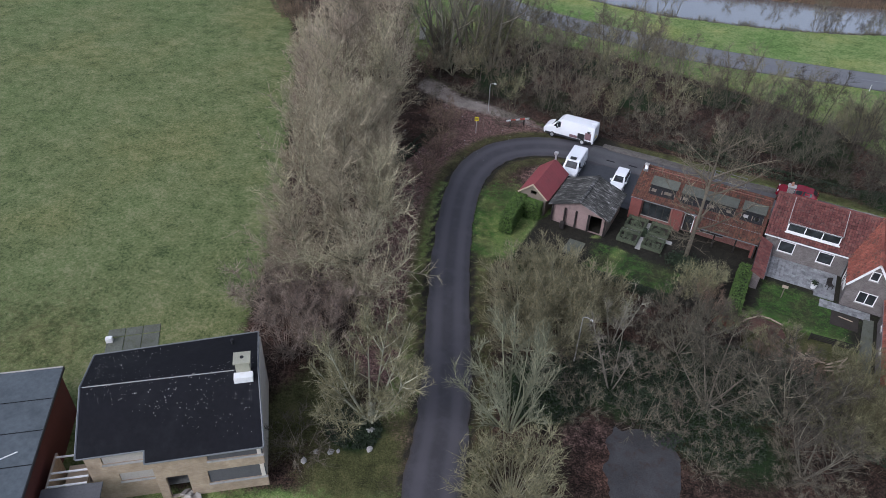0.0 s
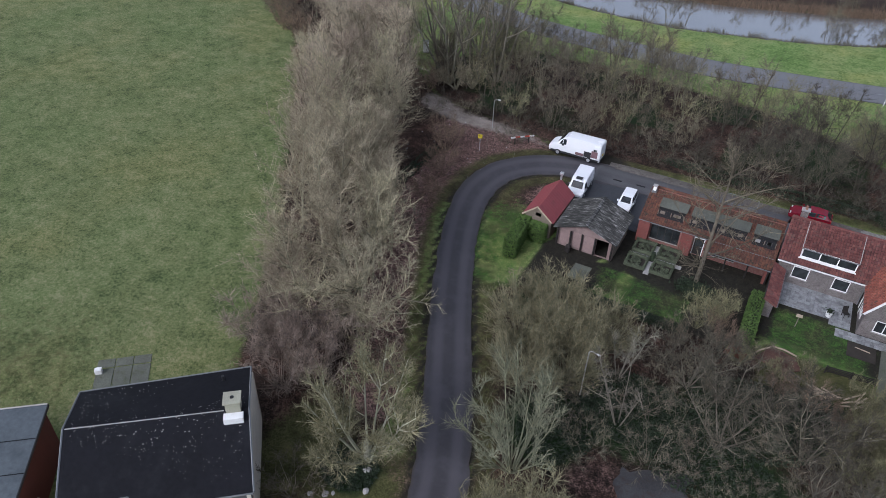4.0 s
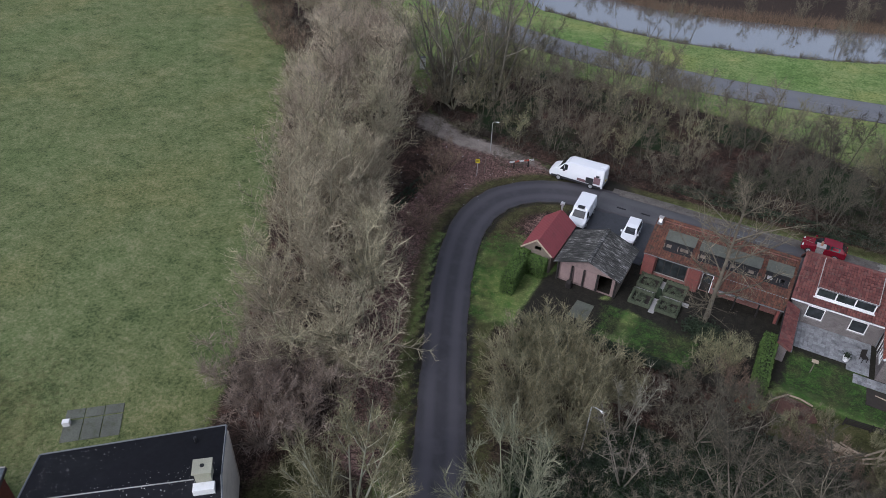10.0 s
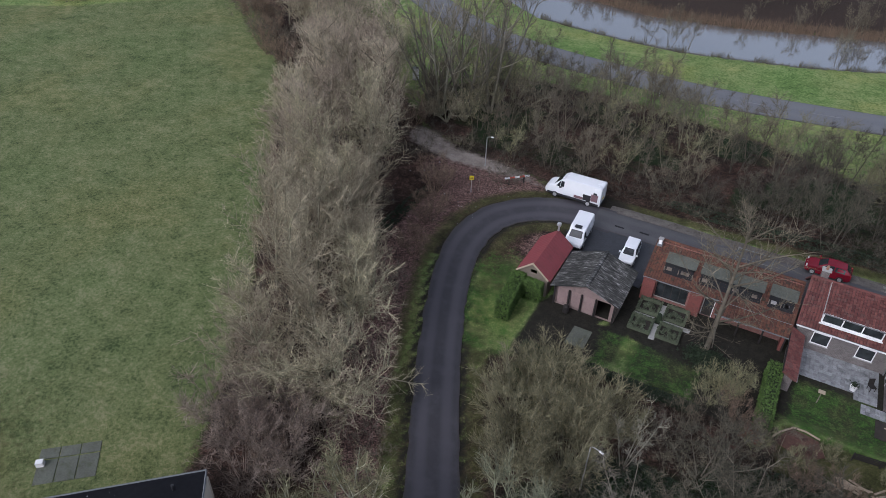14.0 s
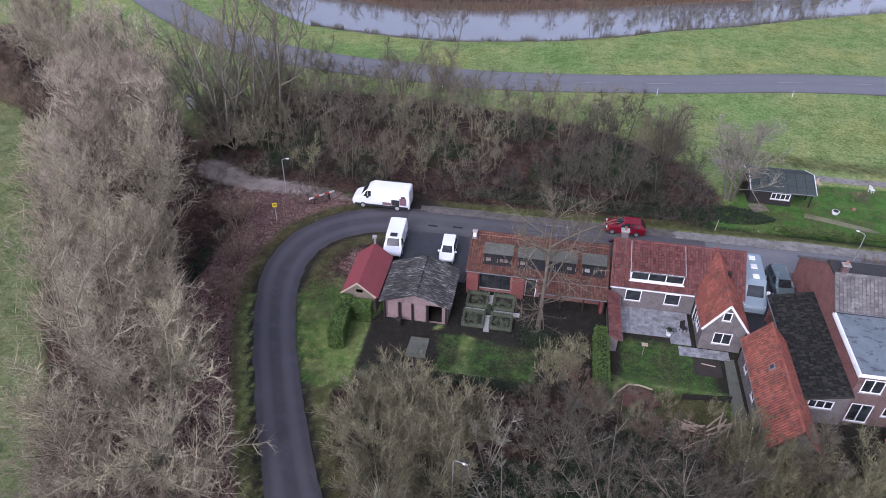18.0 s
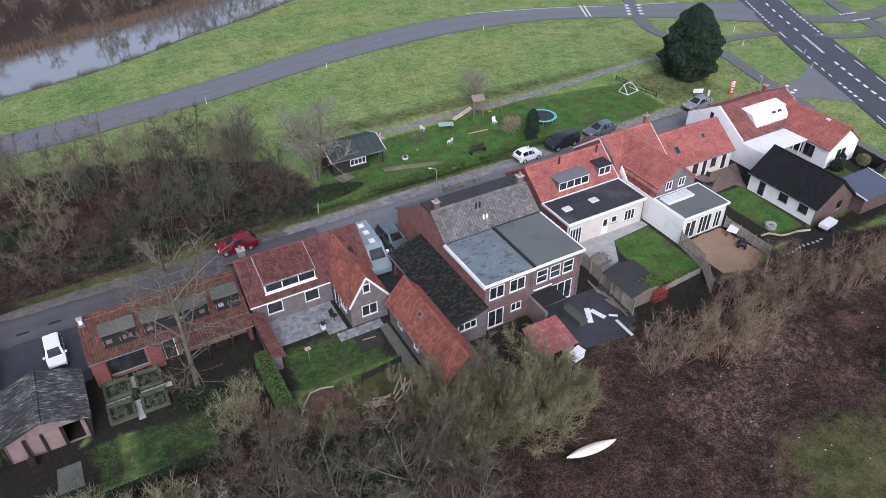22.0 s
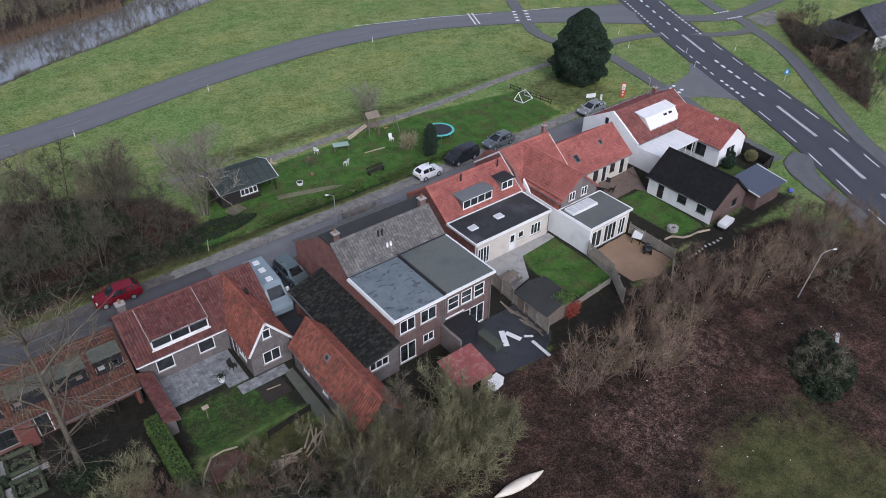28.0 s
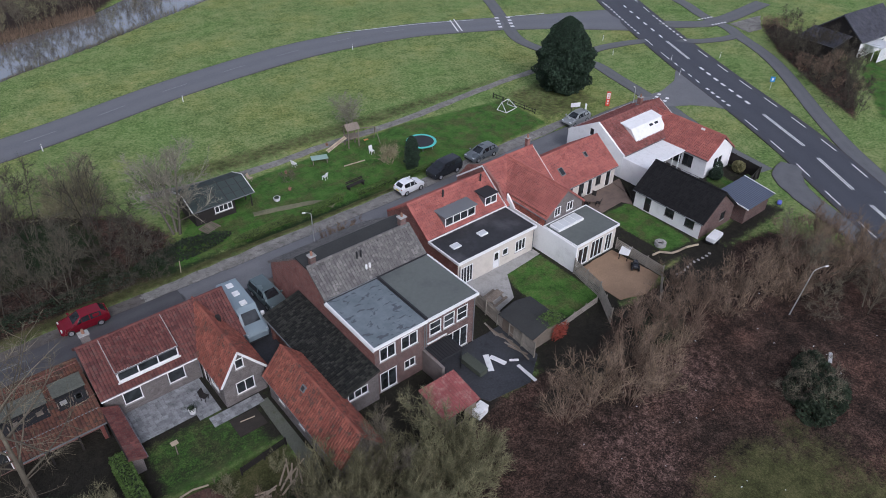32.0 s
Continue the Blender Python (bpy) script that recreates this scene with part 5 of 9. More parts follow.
def red_annex():
    """The red-tiled barn with the mossy dark roof beside it."""
    h = thing("barn", 0, 0, label="brick barn with orange-red pantile roof and small roof light", category="barn")
    x0, x1, y0, y1 = 13.5, 16.6, 46.8, 57.4
    walled(h, (x0, y1), (x0, y0), 2.55, [(1.6, 2.5, 0.9, 1.7, 0, 0), (4.6, 5.4, 0.9, 1.7, 0, 0)], M_brickgrey)
    wall(h, (x0, y0), (x1, y0), [(0, 2.55), (1.55, 4.3), (3.1, 2.55)], [], M_brickgrey)
    wall(h, (x1, y1), (x0, y1), [(0, 2.55), (1.55, 4.3), (3.1, 2.55)], [], M_brickred)
    wall(h, (x1, y0), (x1, y1), 2.55, [], M_brickgrey)
    gable_roof(h, x0, x1, y0, y1, 2.6, 4.4, M_red, axis="y", end=0.2, over=0.3, seed=41, verge=2)
    sl = math.degrees(math.atan2(1.8, 1.55))
    roof_light(h, 0, 0, 0, 0.5, 0.5, 1, pose(14.45, 53.2, 3.72, 0, -sl, 0), glass=M_trim)
    d = thing("store", 0, 0, label="brick store with mossy black tile roof against the tall house", category="outbuilding")
    wall(d, (16.95, 63.0), (16.95, 51.9), 2.5, [], M_brickred)
    walled(d, (16.7, 51.8), (20.0, 51.8), [(0, 2.5), (3.3, 3.3)], [(0.5, 2.3, 1.5, 2.35, 2, 0)], M_brickgrey)
    wall(d, (20.0, 63.1), (16.7, 63.1), [(0, 3.3), (3.3, 2.5)], [], M_brickred)
    slope(d, (16.35, 63.5, 2.5), (16.35, 51.5, 2.5), (19.95, 63.5, 3.45), M_moss, seed=51, verge=2, tw=0.22, th=0.28, wave=0.025)


def tall_house():
    """Two storeys of brown brick with a slate front roof and a flat-roofed back."""
    h = thing("house", 0, 0, label="tall brown-brick double house with flat felt roof behind grey tiles", category="house")
    x0, x1, y0, yb, y1 = 20.0, 30.15, 52.2, 58.9, 68.7
    a, b = (x0, y0), (x1, y0)
    items = [(0.45, 1.95, 3.35, 4.7, 1, 0), (2.5, 4.1, 3.35, 4.7, 1, 0), (0.4, 2.0, 0.15, 2.1, 1, 0), (2.75, 3.85, 1.1, 2.0, 1, 0), (5.3, 6.5, 3.2, 4.6, 0, 1), (6.75, 7.9, 3.2, 4.6, 0, 1), (8.15, 9.3, 3.2, 4.6, 0, 1), (7.0, 9.4, 0.1, 2.3, 2, 0)]
    walled(h, a, b, 5.05, items, M_brickbrown)
    wall(h, (x1, y0), (x1, y1), [(0, 5.05), (6.7, 5.05), (9.2, 7.05), (11.0, 7.0), (16.5, 3.4)], [], M_brickred)
    wall(h, (x0, y1), (x0, y0), [(0, 3.4), (5.5, 7.0), (7.3, 7.05), (9.8, 5.05), (16.5, 5.05)], [], M_brickred)
    wall(h, (x1, y1), (x0, y1), 3.4, [], M_brickred)
    flat_roof(h, x0 - 0.2, 25.0, y0 - 0.25, yb, 5.25, M_flatblue, 0.14, label="wet blue-grey felt, patched", inner=(1, 3))
    flat_roof(h, 25.02, x1 + 0.2, y0 - 0.25, yb, 5.3, M_flat, 0.14, label="plain grey-green felt", inner=(1, 2))
    box("roof_seam", 24.93, 25.1, y0, yb, 5.3, 5.42, M_trim, h)
    slope(h, (x0 - 0.1, yb, 5.35), (x1 + 0.1, yb, 5.35), (x0 - 0.1, 61.4, 7.25), M_greytile, seed=61, verge=2, tw=0.3, th=0.3, wave=0.03)
    box("roof_top", x0 - 0.15, x1 + 0.15, 61.35, 63.3, 7.02, 7.2, M_thatch, h)
    slope(h, (x1 + 0.1, 69.0, 3.3), (x0 - 0.1, 69.0, 3.3), (x1 + 0.1, 63.2, 7.1), M_greytile, seed=62, verge=2, tw=0.3, th=0.3, wave=0.03)
    ridge(h, (x0 - 0.1, 61.4, 7.25), (x1 + 0.1, 61.4, 7.25), M_greytile)
    chimney(h, x0 + 0.55, 61.6, 6.9, 8.0, M_brickbrown, 0.5, 0.45, 1)
    chimney(h, x1 - 0.5, 61.6, 6.9, 8.0, M_brickbrown, 0.6, 0.5, 1)
    box("white_edge", x0 - 0.24, x0 - 0.2, y0 - 0.25, yb, 4.95, 5.2, M_paint, h)
    for x in (24.2, 24.6):
        rod("vent_pipe", (x, 60.6, 6.5), (x, 60.6, 7.3), 0.09, M_trim, h)
    for x in (24.5, 24.85):
        rod("vent_pipe", (x, 59.7, 5.8), (x, 59.7, 6.35), 0.1, M_paint, h)
    for x in (24.75, 24.95, 30.0):
        down_pipe(h, x, y0 - 0.08, 0, 4.9)
    # brick return and black metal awning over the yard door
    aw = box("awning", 24.8, 27.2, 50.2, 52.15, 2.25, 2.32, M_trim, h, "black ribbed metal awning", bevel=0.01)
    for k in range(9):
        x = 24.95 + k * 0.26
        box("awning_rib", x, x + 0.05, 50.2, 52.1, 2.324, 2.36, M_black, aw, bevel=0)
    for x in (24.9, 27.1):
        rod("awning_post", (x, 50.3, 0), (x, 50.3, 2.25), 0.04, M_trim, aw)
    box("white_rail", 25.0, 27.0, 52.0, 52.12, 2.62, 2.72, M_paint, h)
    box("lean_wall", 24.55, 24.8, 49.6, 52.15, -0.05, 2.2, M_brickbrown, h)


def low_house():
    """Red-roofed house with two dormers over a long wet flat roof."""
    h = thing("house", 0, 0, label="low house with red pantile roof, dormers and wet flat-roofed extension", category="house")
    x0, x1, y0, ym, y1 = 33.6, 43.6, 58.4, 62.6, 69.5
    a, b = (x0, y0), (x1, y0)
    items = [(0.4, 1.9, 0.1, 2.1, 3, 0), (4.55, 5.4, 0.0, 2.05, 0, 0), (5.75, 6.5, 1.1, 1.9, 0, 0), (7.5, 8.9, 0.7, 2.05, 2, 0)]
    walled(h, a, b, 2.75, items, M_cream)
    wall(h, (x1, y0), (x1, ym), 2.75, [], M_cream)
    wall(h, (x0, y1), (x0, y0), [(0, 2.9), (3.45, 5.45), (6.9, 2.9), (11.1, 2.75)], [], M_brickred)
    wall(h, (x1, ym), (x1, y1), [(0, 2.9), (3.45, 5.45), (6.9, 2.9)], [], M_brickred)
    wall(h, (x1, y1), (x0, y1), 2.9, [], M_brickred)
    flat_roof(h, x0 - 0.15, x1 + 0.1, y0 - 0.3, ym + 0.1, 3.0, M_flatdark, 0.16, label="black felt with rain puddles")
    gable_roof(h, x0, x1, ym + 0.15, y1, 3.05, 5.5, M_orange, end=0.05, over=0.0, seed=71, verge=2)
    for x in (35.1, 38.5):
        roof_light(h, x, 60.5, 2.99, 0.95, 0.75)
    dormer(h, 36.0, 39.9, 63.2, 65.6, 3.35, 4.45, M_lead, 4, over=0.18)
    dormer(h, 41.4, 43.0, 63.4, 65.6, 3.55, 4.6, M_trim, 2, over=0.15)
    for x in (37.5, 42.5):
        rod("vent_pipe", (x, 65.4, 5.2), (x, 65.4, 6.0), 0.1, M_trim, h)
    down_pipe(h, 33.7, 58.2, 0, 2.6), down_pipe(h, 43.4, 58.2, 0, 2.6)


def cross_house():
    """The big red cross-roofed house with the white garden wall."""
    h = thing("house", 0, 0, label="large house with bright orange-red cross roofs and flat extension", category="house")
    # front part along the street, mansard end
    wall(h, (43.7, 70.4), (43.7, 62.6), [(0, 3.1), (1.6, 5.2), (3.9, 6.2), (6.2, 5.0), (7.8, 3.0)], [], M_brickred, name="gable_wall")
    wall(h, (50.9, 70.4), (43.7, 70.4), 3.1, [], M_brickred)
    gable_roof(h, 43.75, 51.0, 62.6, 70.4, 3.1, 6.1, M_orange, axis="x", end=0.05, over=0.1, seed=81, verge=1)
    # back wing
    x0, x1, y0 = 44.6, 49.9, 57.8
    c = (x0 + x1) / 2
    walled(h, (x0, y0), (x1, y0), [(0, 3.9), (c - x0, 6.0), (x1 - x0, 3.9)], [(1.1, 2.0, 3.35, 4.4, 1, 0), (2.9, 3.8, 3.35, 4.4, 1, 0)], M_brickgrey)
    wall(h, (x0, 64), (x0, y0), 3.9, [], M_brickred)
    wall(h, (x1, y0), (x1, 64), 3.9, [], M_brickred)
    gable_roof(h, x0, x1, y0, 66.6, 3.9, 6.1, M_orange, axis="y", end=0.12, over=0.25, seed=91, verge=2)
    slope(h, (x0 - 0.35, 63.5, 2.9), (x0 - 0.35, 57.75, 2.9), (x0 - 0.05, 63.5, 4.0), M_red, seed=95, verge=0)
    # flat extension with the long roof light
    ex0, ex1, ey = 44.3, 50.4, 53.5
    walled(h, (ex0, ey), (ex1, ey), 2.65, [(0.5, 2.0, 0.1, 2.2, 1, 0), (2.4, 4.2, 0.1, 2.3, 2, 0), (4.6, 5.6, 0.1, 2.2, 1, 0)], M_cream, M_paint)
    wall(h, (ex1, ey), (ex1, y0), 2.65, [], M_cream)
    flat_roof(h, ex0 - 0.1, ex1 + 0.15, ey - 0.25, y0 - 0.02, 2.95, M_flat, 0.13)
    g = box("long_skylight", 44.6, 48.2, 56.0, 57.3, 2.955, 3.2, M_paint, h, "white-framed lean-to roof light")
    for k in range(4):
        box("pane", 44.75 + k * 0.86, 45.5 + k * 0.86, 56.1, 57.2, 3.19, 3.23, M_skylight, g)
    # white boundary wall, stepping up to the house
    w = wall(h, (44.1, 63.0), (44.1, 53.2), [(0, 4.2), (1.2, 3.0), (9.8, 2.85)], [], M_white, 0.2, name="boundary_wall", label="tall white-rendered wall")
    chimney(h, 50.7, 66.9, 5.2, 6.9, M_brickred, 0.4, 0.4, 1)
    roof_light(h, 0, 0, 0, 0.8, 0.9, 1, pose(52.2, 64.1, 3.95, 38, 0, 0))


def row_cottage():
    h = thing("house", 0, 0, label="low cream cottage with orange-red tiled roof and roof lights", category="house")
    x0, x1, y0, y1 = 51.0, 60.6, 61.9, 68.6
    items = [(1.6, 2.3, 0.9, 1.9, 0, 0), (3.4, 4.2, 0.6, 2.0, 1, 0), (4.9, 5.7, 0.0, 2.05, 0, 1), (6.3, 7.1, 0.8, 2.0, 1, 0), (8.0, 8.9, 0.0, 2.1, 0, 1)]
    walled(h, (x0, y0), (x1, y0), 2.55, items, M_cream, M_dark)
    wall(h, (x1, y0), (x1, y1), [(0, 2.5), (3.35, 4.8), (6.7, 2.5)], [], M_white)
    wall(h, (x1, y1), (x0, y1), 2.5, [], M_cream)
    gable_roof(h, x0, x1, y0, y1, 2.55, 4.95, M_orange, end=0.05, over=0.3, seed=101, verge=2)
    sl = math.degrees(math.atan2(2.4, 3.35))
    roof_light(h, 0, 0, 0, 0.7, 1.0, 1, pose(52.7, 63.3, 3.56, sl, 0, 0))
    roof_light(h, 0, 0, 0, 0.5, 0.7, 1, pose(57.2, 63.9, 3.98, sl, 0, 0))


def corner_house():
    """White house on the corner: two red roofs at right angles, veranda between."""
    h = thing("house", 0, 0, label="white-rendered corner house with red tiled roofs and glazed veranda", category="house")
    # the front range, with its tall white gable
    wall(h, (62.2, 70.8), (62.2, 62.2), [(0, 3.0), (4.3, 5.5), (8.6, 2.9)], [(3.4, 3.9, 3.6, 4.4)], M_white)
    window(h, (62.2, 70.8), (62.2, 62.2), 3.4, 3.9, 3.6, 4.4, 0, 0, M_dark, False)
    wall(h, (74.2, 70.8), (62.2, 70.8), 3.0, [], M_white)
    walled(h, (62.2, 62.2), (70.0, 62.2), 2.7, [(4.4, 5.4, 0.1, 2.1, 1, 0), (5.9, 7.3, 0.1, 2.1, 1, 0)], M_white, M_dark)
    gable_roof(h, 62.4, 74.0, 62.2, 70.8, 2.9, 5.3, M_rose, end=0.05, over=0.15, seed=111, verge=1)
    # white box dormer
    d = prism("dormer", [(62.9, 3.35), (63.95, 4.55), (66.0, 4.85), (66.0, 4.3)], 65.4, 71.2, M_paint, h, axis="x")
    prism("dormer_roof", [(63.9, 4.57), (63.9, 4.62), (66.05, 4.93), (66.05, 4.88)], 65.25, 71.35, M_paint, d, axis="x")
    for x in (68.6, 69.6):
        box("pane", x + 0.05, x + 0.7, -0.02, 0.02, -0.14, 0.16, M_glass, d, m=pose(0, 63.68, 4.24, -41.2, 0, 0))
    # the wing towards the garden
    x0, x1, y0 = 69.9, 75.2, 55.9
    c = (x0 + x1) / 2
    walled(h, (x0, y0), (x1, y0), [(0, 2.6), (c - x0, 4.4), (x1 - x0, 2.6)], [(1.6, 3.4, 0.7, 2.1, 1, 0)], M_white)
    walled(h, (x0, 62.2), (x0, y0), 2.6, [(1.6, 2.9, 0.6, 2.1, 1, 0), (3.2, 4.5, 0.6, 2.1, 1, 0)], M_white, M_dark)
    wall(h, (x1, y0), (x1, 62.4), 2.6, [], M_white)
    gable_roof(h, x0, x1, y0, 66.2, 2.65, 4.75, M_orange, axis="y", end=0.15, over=0.25, seed=121, verge=2)
    chimney(h, 71.6, 67.6, 4.5, 5.7, M_brickred, 0.5, 0.5, 1)
    rod("vent_pipe", (73.6, 60.2, 3.6), (73.6, 60.2, 4.4), 0.1, M_trim, h)
    box("roof_vent", 72.2, 72.7, 58.4, 58.9, 4.1, 4.7, M_paint, h)
    # veranda with a white roof
    v = box("veranda_roof", 62.3, 69.8, 58.8, 62.15, 2.45, 2.55, M_paint, h, "white sheet veranda roof", bevel=0.02)
    for k in range(5):
        box("roof_batten", 62.4 + k * 1.8, 62.48 + k * 1.8, 58.8, 62.1, 2.55, 2.575, M_paint, v, bevel=0)
    for x in (64.6, 66.0, 67.4, 68.8):
        box("veranda_post", x - 0.05, x + 0.05, 58.85, 58.95, 0, 2.45, M_paint, v)
    wall(h, (62.2, 62.15), (62.2, 58.6), 2.6, [], M_white, 0.2)


def black_roofed_cottage():
    h = thing("cottage", 0, 0, label="white cottage with steep black tiled roof standing in the gardens", category="cottage")
    x0, x1, y0, y1 = 58.6, 64.6, 48.9, 57.3
    items = [(1.25, 2.2, 0.0, 2.0, 0, 1), (4.0, 5.1, 0.75, 1.75, 1, 1), (6.5, 7.6, 0.75, 1.75, 1, 1)]
    walled(h, (x0, y1), (x0, y0), 2.1, items, M_white, M_dark)
    wall(h, (x0, y0), (x1, y0), [(0, 2.1), (3.0, 4.5), (6.0, 2.1)], [(3.6, 4.4, 0.8, 1.8)], M_brickbrown)
    window(h, (x0, y0), (x1, y0), 3.6, 4.4, 0.8, 1.8, 0, 0, M_dark)
    wall(h, (x1, y0), (x1, y1), 2.1, [], M_white)
    wall(h, (x1, y1), (x0, y1), [(0, 2.1), (3.0, 4.5), (6.0, 2.1)], [], M_white)
    gable_roof(h, x0, x1, y0, y1, 2.12, 4.6, M_blacktile, axis="y", end=0.25, over=0.2, seed=131, verge=2, wave=0.02)
    s = thing("garage", 0, 0, label="low garage with blue-grey sheet roof", category="garage")
    wall(s, (64.9, 47.6), (69.6, 47.6), 2.0, [], M_brickbrown, 0.15)
    wall(s, (69.6, 47.6), (69.6, 50.8), [(0, 2.0), (3.2, 2.4)], [], M_brickbrown, 0.15)
    wall(s, (64.9, 50.8), (64.9, 47.6), [(0, 2.4), (3.2, 2.0)], [], M_brickbrown, 0.15)
    wall(s, (69.6, 50.8), (64.9, 50.8), 2.4, [], M_brickbrown, 0.15)
    sheet(s, 64.6, 69.9, 47.2, 51.1, 2.05, 2.55, M_bluesheet, 0.3)
    slant = math.degrees(math.atan2(0.5, 3.9))
    for x in (64.5, 69.9):
        box("verge_board", 0, 0.08, 0, 3.95, -0.1, 0.05, M_paint, s).matrix_basis = pose(x, 47.2, 2.06, slant, 0, 0)


M_bluesheet = plain("blue_grey_sheet_roof", (0.085, 0.1, 0.135), 0.15, 2, 0.55)


def sheet(parent, x0, x1, y0, y1, z0, z1, material, pitch=0.18, depth=0.035, name="roof", along_x=False, label=""):
    """A corrugated sheet, falling along y from z1 (at y1) to z0 (at y0), or along x."""
    n = max(4, int(((y1 - y0) if along_x else (x1 - x0)) / pitch) * 2)
    verts, faces = [], []
    for side in (0, -0.03):
        for i in range(n + 1):
            f, h = i / n, depth * (i % 2) + side
            if along_x:
                y = y0 + (y1 - y0) * f
                verts += [(x0, y, z0 + h), (x1, y, z1 + h)]
            else:
                x = x0 + (x1 - x0) * f
                verts += [(x, y0, z0 + h), (x, y1, z1 + h)]
    k = 2 * (n + 1)
    for i in range(n):
        a = 2 * i
        faces += [(a, a + 2, a + 3, a + 1), (k + a, k + a + 1, k + a + 3, k + a + 2), (a, k + a, k + a + 2, a + 2), (a + 1, a + 3, k + a + 3, k + a + 1)]
    faces += [(0, 1, k + 1, k), (2 * n, k + 2 * n, k + 2 * n + 1, 2 * n + 1)]
    return put(name, mesh_of(name, verts, faces), material, parent, label)


def sheds_by_the_bend():
    s = thing("garden_shed", 0, 0, label="small shed with dull red sheet roof and yellow verge", category="shed")
    x0, x1, y0, y1 = -20.5, -17.7, 57.5, 63.2
    c = (x0 + x1) / 2
    wall(s, (x0, y0), (x1, y0), [(0, 2.2), (1.4, 3.3), (2.8, 2.2)], [(1.1, 1.7, 2.2, 2.6)], M_wood, 0.12)
    wall(s, (x1, y0), (x1, y1), 2.2, [], M_wood, 0.12)
    wall(s, (x1, y1), (x0, y1), [(0, 2.2), (1.4, 3.3), (2.8, 2.2)], [], M_wood, 0.12)
    wall(s, (x0, y1), (x0, y0), 2.2, [], M_wood, 0.12)
    sheet(s, x0 - 0.3, c, y0 - 0.2, y1 + 0.2, 2.0, 3.4, M_redsheet, 0.4, 0.02, along_x=True)
    sheet(s, c, x1 + 0.3, y0 - 0.2, y1 + 0.2, 3.4, 2.0, M_redsheet, 0.4, 0.02, along_x=True)
    for sx in (-1, 1):
        bm = bmesh.new()
        add_box(bm, 0, 2.05, -0.03, 0.03, -0.14, 0.0, m=Matrix.Translation((c, y0 - 0.23, 3.42)) @ Matrix.Rotation(radians(40) if sx > 0 else radians(140), 4, "Y"))
        part("verge_board", bm, M_plank, s)
    rod("stove_pipe", (c, y1 + 0.1, 2.6), (c, y1 + 0.1, 4.0), 0.1, M_steel, s)
    box("pipe_cap", c - 0.18, c + 0.18, y1 - 0.08, y1 + 0.28, 4.0, 4.25, M_steel, s)

    g = thing("open_shed", 0, 0, label="wide shed with weathered corrugated roof, open doorways at the back", category="shed")
    x0, x1, y0, y1 = -16.9, -11.2, 57.3, 62.5
    c = (x0 + x1) / 2
    wall(g, (x0, y0), (x1, y0), [(0, 2.1), (2.85, 3.0), (5.7, 2.1)], [(0.3, 1.3, 0.1, 1.9), (1.6, 2.5, 0.1, 1.9), (4.0, 5.2, 0.0, 1.9)], M_pinkbrick, 0.15)
    for u0, u1 in ((0.3, 1.3), (1.6, 2.5)):
        box("shutter", x0 + u0 + 0.02, x0 + u1 - 0.02, y0 + 0.04, y0 + 0.1, 0.1, 1.9, M_pinkboard, g, "faded pink-grey boards")
    box("door_dark", x0 + 2.7, x0 + 3.8, y0 - 0.03, y0 - 0.004, 0.1, 1.9, M_pinkboard, g)
    wall(g, (x1, y0), (x1, y1), 2.1, [], M_wood, 0.12)
    wall(g, (x1, y1), (x0, y1), [(0, 2.1), (2.85, 3.0), (5.7, 2.1)], [], M_wood, 0.12)
    wall(g, (x0, y1), (x0, y0), 2.1, [], M_wood, 0.12)
    sheet(g, x0 - 0.35, c, y0 - 0.4, y1 + 0.3, 2.0, 3.2, M_corr, 0.21, 0.075, along_x=True)
    sheet(g, c, x1 + 0.35, y0 - 0.4, y1 + 0.3, 3.2, 2.0, M_corr, 0.21, 0.075, along_x=True)
    box("ridge_cap", c - 0.16, c + 0.16, y0 - 0.4, y1 + 0.3, 3.2, 3.29, M_corr, g)
    for x in (x0 + 0.1, x0 + 1.45, x0 + 2.6, x0 + 3.9, x1 - 0.1):
        box("post", x - 0.08, x + 0.08, y0 - 0.25, y0 - 0.1, 0, 2.0, M_dark, g)
    box("water_butt", -15.6, -15.1, 56.2, 56.7, 0, 0.8, M_dark, tagged(thing("barrel", 0, 0), "dark rain barrel by the shed", "barrel"), bevel=0.1)


M_pinkbrick = plain("faded_pink_boards", (0.26, 0.19, 0.175), 0.2, 2, 0.85, dirt=(0.12, 0.095, 0.085, 0.6))
M_pinkboard = plain("pink_grey_boards", (0.3, 0.215, 0.2), 0.2, 2, 0.85, dirt=(0.15, 0.11, 0.1, 0.5))


